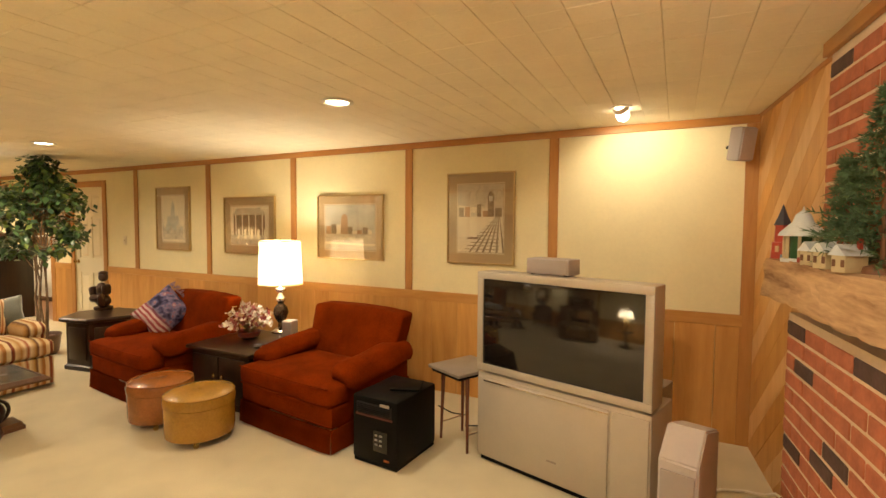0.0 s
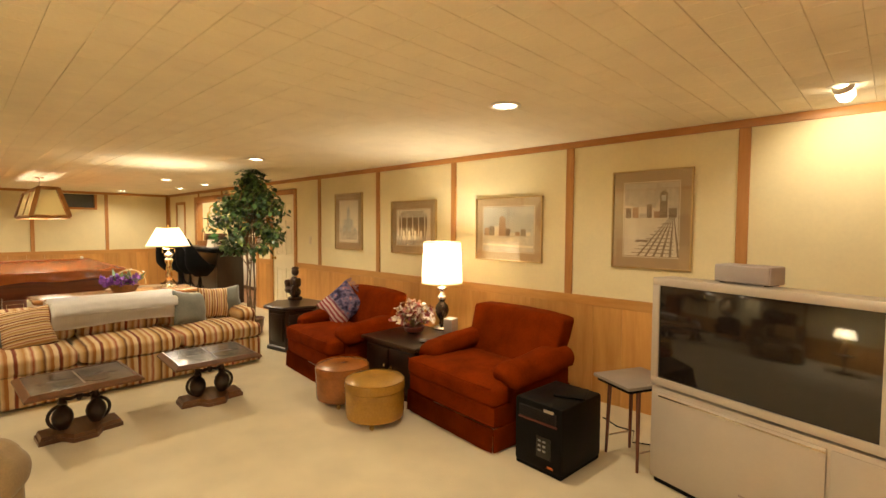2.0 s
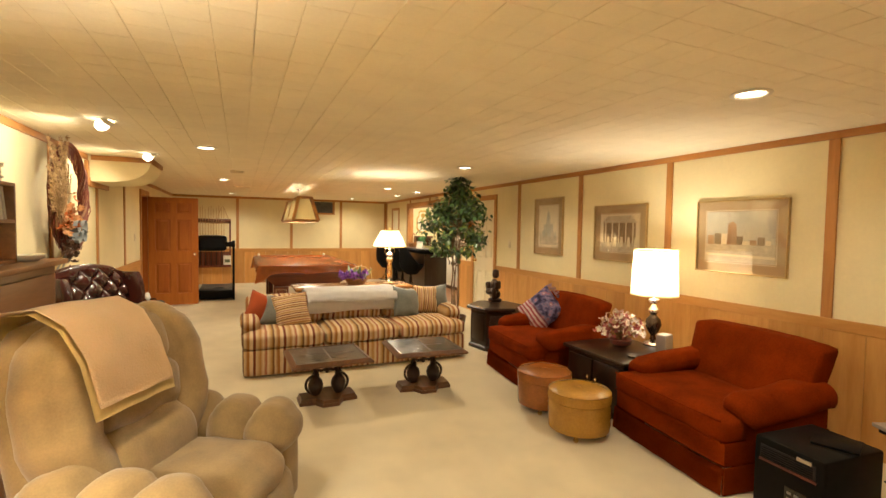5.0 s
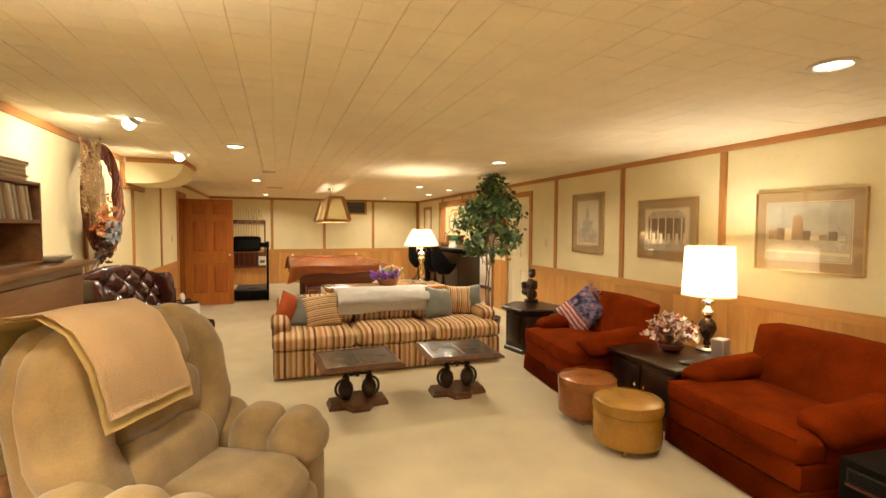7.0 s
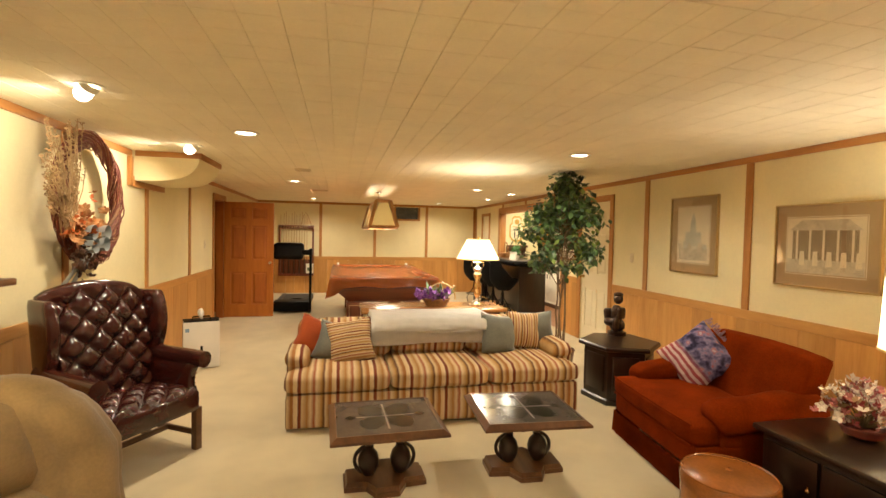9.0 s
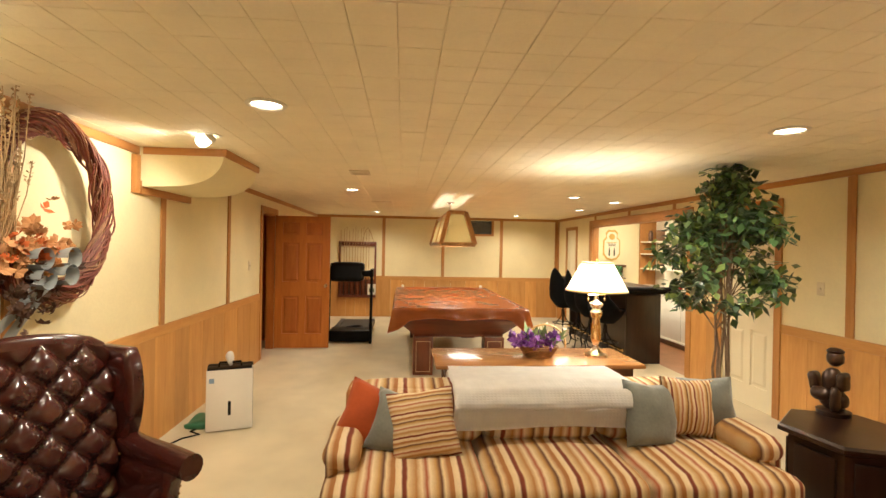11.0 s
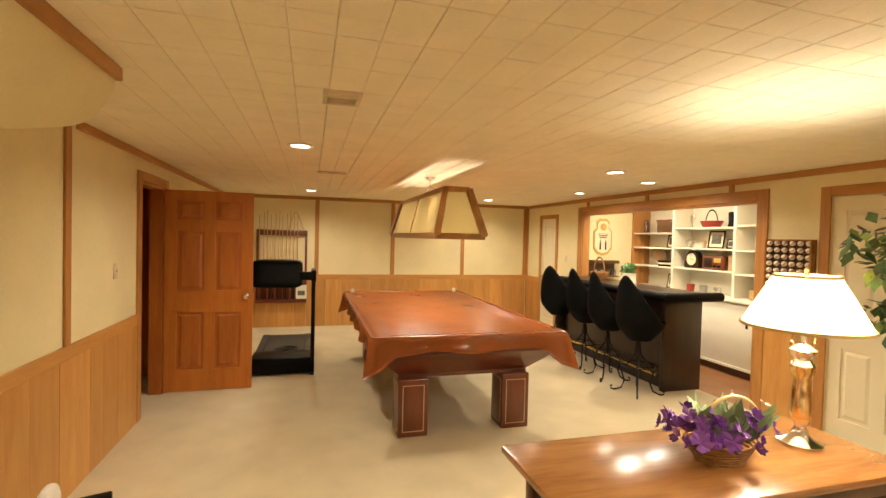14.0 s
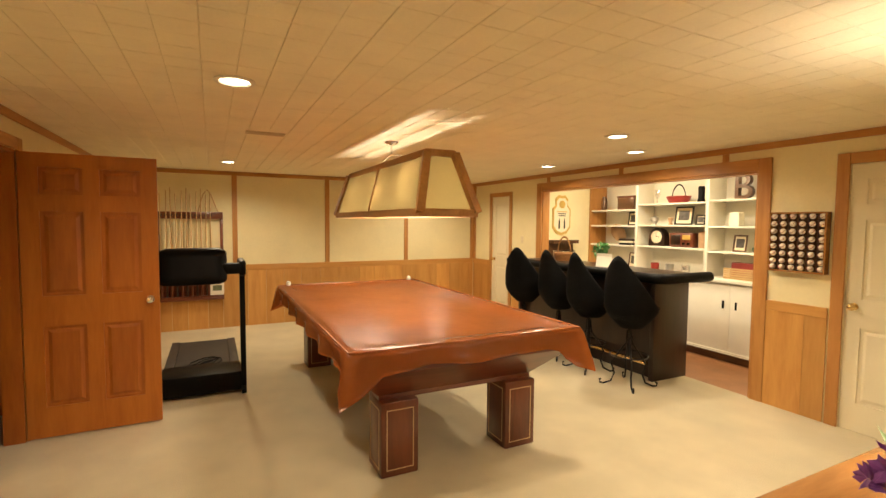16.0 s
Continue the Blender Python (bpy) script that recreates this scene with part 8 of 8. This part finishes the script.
def photo(x, z, w, h, label, mat=None, lean=-10, y=FY):
    t = thing("photo_frame", pose(x, y, z, lean, 0, 6), label, "photo frame")
    f = bmesh.new()
    e = 0.018
    for a in ((-w, w, -0.012, 0.0, 0, e), (-w, w, -0.012, 0.0, 2 * h - e, 2 * h), (-w, -w + e, -0.012, 0, e, 2 * h - e), (w - e, w, -0.012, 0, e, 2 * h - e)):
        box(f, *a, bevel=0.002, segs=1)
    part("frame", f, mat or BLACK, t)
    part("mount", blk(-w + e, w - e, -0.005, -0.001, e, 2 * h - e), PAPER, t)
    part("photo", blk(-w * 0.6, w * 0.6, -0.007, -0.005, h * 0.5, h * 1.55), PIC, t)
    part("strut", rod(bmesh.new(), (0, 0.0, h), (0, 0.06, 0.012), 0.004, segs=6), BLACK, t)


def vase(x, z, prof, mat, label, cat="vase", y=FY):
    t = thing(cat.replace(" ", "_"), pose(x, y, z), label + " on the shelf", cat)
    part("body", lathe(bmesh.new(), prof, 22), mat, t)
    return t


# bay 1
t = thing("wooden_box", pose(-11.72, FY, 1.79), "brown wooden box with carved lid", "box")
part("box", blk(-0.15, 0.15, -0.09, 0.09, 0, 0.17, bevel=0.006), BROWN_WOOD, t)
part("lid", blk(-0.16, 0.16, -0.10, 0.10, 0.171, 0.20, bevel=0.006), MAHOGANY, t)
t = thing("carved_bowl", pose(-12.0, FY, 1.56, -70, 0, 0), "pale carved wooden bowl standing on edge", "bowl")
part("bowl", lathe(bmesh.new(), [(0.03, -0.02), (0.10, 0.0), (0.145, 0.04), (0.135, 0.04), (0.09, 0.01), (0, 0.0)], 26, at=(0, 0.14, 0)), CLAY, t)
photo(-11.65, 1.56, 0.085, 0.10, "dark plaque in a black frame", BLACK)
vase(-12.22, 1.79, [(0.04, 0), (0.045, 0.15), (0.03, 0.19), (0.03, 0.21)], BROWN_WOOD, "brown wooden jar", "jar")
t = thing("stack_of_books", pose(-11.72, FY, 1.275), "small stack of dark books", "books")
for k in range(3):
    part("book", blk(-0.11, 0.11, -0.08, 0.08, 0.03 * k, 0.03 * k + 0.029, bevel=0.003, m=pose(0, 0, 0, 0, 0, 8 * k)), (BLACK, CREAM_DOOR, DARK_WOOD)[k], t)
photo(-11.62, 0.95, 0.09, 0.11, "brown framed photograph on the shelf", BROWN_WOOD)
# bay 2
vase(-11.25, 1.86, [(0.035, 0), (0.012, 0.02), (0.012, 0.06), (0.035, 0.11), (0.04, 0.19)], CLEAR, "tall clear glass goblet", "goblet")
t = thing("red_basket", pose(-10.92, FY, 1.86), "red woven basket with arched handle", "basket")
for k in range(5):
    r_ = 0.10 + 0.008 * k
    part("weave_ring", lathe(bmesh.new(), [(r_, 0.018 * k), (r_ + 0.007, 0.018 * k + 0.009), (r_, 0.018 * k + 0.018), (r_ - 0.007, 0.018 * k + 0.009), (r_, 0.018 * k)], 24, close=False, sx=1.25, sy=0.8), REDW, t)
part("bottom", lathe(bmesh.new(), [(0.10, 0.0), (0.10, 0.01)], 24, sx=1.25, sy=0.8), REDW, t)
hd = bmesh.new()
tube(hd, arc((0, 0, 0.06), 0.10, 0, 180, 16, "xz"), 0.006, 6)
for v in hd.verts:
    v.co.z = 0.06 + (v.co.z - 0.06) * 1.8
part("handle", hd, BLACK, t)
vase(-10.60, 1.86, [(0.04, 0), (0.045, 0.02), (0.035, 0.05), (0.04, 0.18), (0.03, 0.20), (0, 0.2)], BLACK, "black cylindrical mug", "mug")
vase(-11.28, 1.575, [(0.03, 0), (0.02, 0.02), (0.055, 0.06), (0.05, 0.10), (0.0, 0.12)], STEEL, "round silver ornament", "ornament")
photo(-10.84, 1.575, 0.12, 0.12, "photograph in a wide black frame", BLACK)
photo(-10.60, 1.575, 0.06, 0.065, "small photograph in a dark frame", BLACK)
vase(-11.03, 1.575, [(0.03, 0), (0.02, 0.03), (0.035, 0.09), (0, 0.10)], CLAY, "small clay ornament", "ornament")
t = thing("mantel_clock", pose(-11.20, FY, 1.285), "arched dark wooden mantel clock with pale dial", "clock")
ck = bmesh.new()
pts = [(-0.13, 0.0), (0.13, 0.0)] + [(0.12 * math.cos(a), 0.12 + 0.125 * math.sin(a)) for a in [math.pi * k / 14 for k in range(15)]]
lo = [ck.verts.new((x, -0.05, z)) for x, z in pts]
hi = [ck.verts.new((x, 0.05, z)) for x, z in pts]
ck.faces.new(lo)
ck.faces.new(hi[::-1])
for i in range(len(pts)):
    j_ = (i + 1) % len(pts)
    ck.faces.new((lo[i], lo[j_], hi[j_], hi[i]))
part("case", ck, DARK_WOOD, t)
dl = lathe(bmesh.new(), [(0.08, 0), (0.086, 0.004), (0.08, 0.008), (0, 0.008)], 28)
bmesh.ops.transform(dl, matrix=pose(0, -0.05, 0.125, 90, 0, 0), verts=dl.verts[:])
dial = part("dial", dl, PAPER, t, "pale round dial")
part("hand_long", blk(-0.003, 0.003, -0.062, -0.06, 0.125, 0.185), BLACK, dial)
part("hand_short", blk(0.0, 0.045, -0.062, -0.06, 0.122, 0.128), BLACK, dial)
t = thing("radio", pose(-10.82, FY, 1.285), "old dark wooden table radio", "radio")
part("case", blk(-0.17, 0.17, -0.07, 0.07, 0, 0.19, bevel=0.02), MAHOGANY, t)
part("speaker_cloth", blk(-0.14, 0.0, -0.074, -0.07, 0.03, 0.16, bevel=0.002), DARK_WOOD, t)
part("dial", blk(0.03, 0.14, -0.074, -0.07, 0.10, 0.16, bevel=0.002), YEL, t)
for x in (0.05, 0.12):
    part("knob", rod(bmesh.new(), (x, -0.07, 0.05), (x, -0.09, 0.05), 0.015, segs=14), BLACK, t)
vase(-10.56, 1.285, [(0.05, 0), (0.05, 0.20), (0.04, 0.205), (0, 0.205)], CLAY, "tan cylindrical box", "box")
for x, m_ in ((-11.25, REDW), (-11.02, STEEL), (-10.78, CLEAR)):
    vase(x, 0.95, [(0.05, 0), (0.055, 0.10), (0.05, 0.10), (0.045, 0.01), (0, 0.008)], m_, "small canister on the counter", "canister")
# bay 3
t = thing("letter_ornament", pose(-10.08, FY, 1.88), "large brown wooden letter B", "ornament")
font = bpy.data.curves.new("letter", "FONT")
font.body, font.size, font.extrude = "B", 0.42, 0.03
font.align_x = "CENTER"
tmp = bpy.data.objects.new("letter", font)
me = bpy.data.meshes.new_from_object(tmp)
bpy.data.objects.remove(tmp)
ob = new("letter", me)
me.materials.append(BROWN_WOOD)
ob.parent = t
ob.matrix_local = pose(0, 0, 0.003, 90, 0, 0)
t = thing("wooden_figure", pose(-9.78, FY, 1.88), "dark wooden block letter", "ornament")
part("block", blk(-0.08, 0.08, -0.03, 0.03, 0, 0.29, bevel=0.01), MAHOGANY, t)
t = thing("white_block", pose(-10.15, FY, 1.565), "white box candle on the shelf", "candle")
part("wax", blk(-0.06, 0.06, -0.05, 0.05, 0, 0.16, bevel=0.01), WHITE, t)
vase(-9.85, 1.565, [(0.03, 0), (0.012, 0.02), (0.03, 0.06), (0.01, 0.10), (0, 0.14)], YEL, "small gilt figurine", "ornament")
photo(-10.10, 1.265, 0.075, 0.10, "photograph in a brown frame", BROWN_WOOD)
t = thing("toy_car", pose(-9.80, FY, 1.265), "small green model car on the shelf", "model car")
part("body", soft(bmesh.new(), -0.14, 0.12, -0.05, 0.05, 0.02, 0.075, 0.025, (0, 0, 0.005), 6), plain("toy_car_green", (0.03, 0.14, 0.10), 0.3), t)
part("cabin", soft(bmesh.new(), -0.06, 0.07, -0.045, 0.045, 0.07, 0.11, 0.02, (0, 0, 0.004), 5), plain("toy_car_green_dark", (0.02, 0.09, 0.07), 0.3), t)
for x in (-0.09, 0.07):
    for y in (-0.05, 0.05):
        part("wheel", rod(bmesh.new(), (x, y - 0.01, 0.022), (x, y + 0.01, 0.022), 0.022, segs=14), BLACK, t)
t = thing("record_crate", pose(-10.02, FY, 0.95), "low slatted wooden crate with red covers", "crate")
for k in range(5):
    part("slat", blk(-0.20, 0.20, -0.10 + 0.0 * k, -0.088, 0.012 + 0.024 * k, 0.03 + 0.024 * k), CUEW, t)
part("crate_bottom", blk(-0.20, 0.20, -0.088, 0.09, 0.0, 0.012), CUEW, t)
part("crate_back", blk(-0.20, 0.20, 0.078, 0.09, 0.012, 0.12), CUEW, t)
for k in range(5):
    ob = part("record_sleeve", blk(-0.15, 0.15, -0.004, 0.004, 0, 0.18), (REDW, WHITE, REDW, BLACK, CLAY)[k], None)
    ob.matrix_world = t.matrix_world @ pose(0.0, -0.06 + 0.028 * k, 0.014, -10, 0, 2 * k - 4)
    tagged(ob, "thin cardboard sleeve standing in the crate", "record", "records in the crate")
vase(-9.66, 0.95, [(0.06, 0), (0.07, 0.05), (0.06, 0.15), (0.045, 0.17), (0, 0.17)], REDW, "red ceramic jar", "jar")

# ---- framed display of balls beside the bar ----
t = thing("ball_display", pose(-8.925, YN, 1.44), "wooden wall display case with rows of baseballs", "display case")
CW, CH = 0.215, 0.25
part("back_board", blk(-CW, CW, -0.01, 0.0, -CH, CH), BROWN_WOOD, t)
f = bmesh.new()
for a in ((-CW, CW, -0.065, -0.01, CH - 0.015, CH), (-CW, CW, -0.065, -0.01, -CH, -CH + 0.015), (-CW, -CW + 0.015, -0.065, -0.01, -CH + 0.015, CH - 0.015), (CW - 0.015, CW, -0.065, -0.01, -CH + 0.015, CH - 0.015)):
    box(f, *a, bevel=0.002, segs=1)
part("frame", f, OAK_TOP, t)
cols, rws = 6, 8
for k in range(1, rws):
    z = -CH + 2 * CH * k / rws
    part("divider", blk(-CW + 0.015, CW - 0.015, -0.042, -0.01, z - 0.002, z + 0.002), BROWN_WOOD, t)
for k in range(1, cols):
    x = -CW + 2 * CW * k / cols
    part("divider", blk(x - 0.002, x + 0.002, -0.044, -0.01, -CH + 0.015, CH - 0.015), BROWN_WOOD, t)
bl = bmesh.new()
bmesh.ops.create_uvsphere(bl, u_segments=14, v_segments=10, radius=0.0235)
ball_me = mesh_of("baseball", bl, 3.0)
ball_me.materials.append(plain("baseball_leather", (0.80, 0.72, 0.60), 0.5, vary=0.12, scale=30))
sm = bmesh.new()
tube(sm, [(0.024 * math.cos(a), -0.024 * math.sin(a) * 0.6 - 0.010, 0.012 * math.cos(2 * a)) for a in [math.pi * k / 8 for k in range(9)]], 0.0016, 5)
seam_me = mesh_of("seam", sm)
seam_me.materials.append(plain("red_stitch", (0.32, 0.04, 0.03), 0.6))
for r_ in range(rws):
    for k in range(cols):
        ob = new("baseball", ball_me)
        ob.matrix_world = pose(-8.925 - CW + 2 * CW * (k + 0.5) / cols, YN - 0.045, 1.44 - CH + 2 * CH * r_ / rws + 0.0035 + 0.0235 + (0.012 if r_ == 0 else 0))
        tagged(ob, "off-white baseball in its pigeonhole", "baseball", "baseballs in the display")
        sob = new("seam", seam_me)
        sob.parent = ob
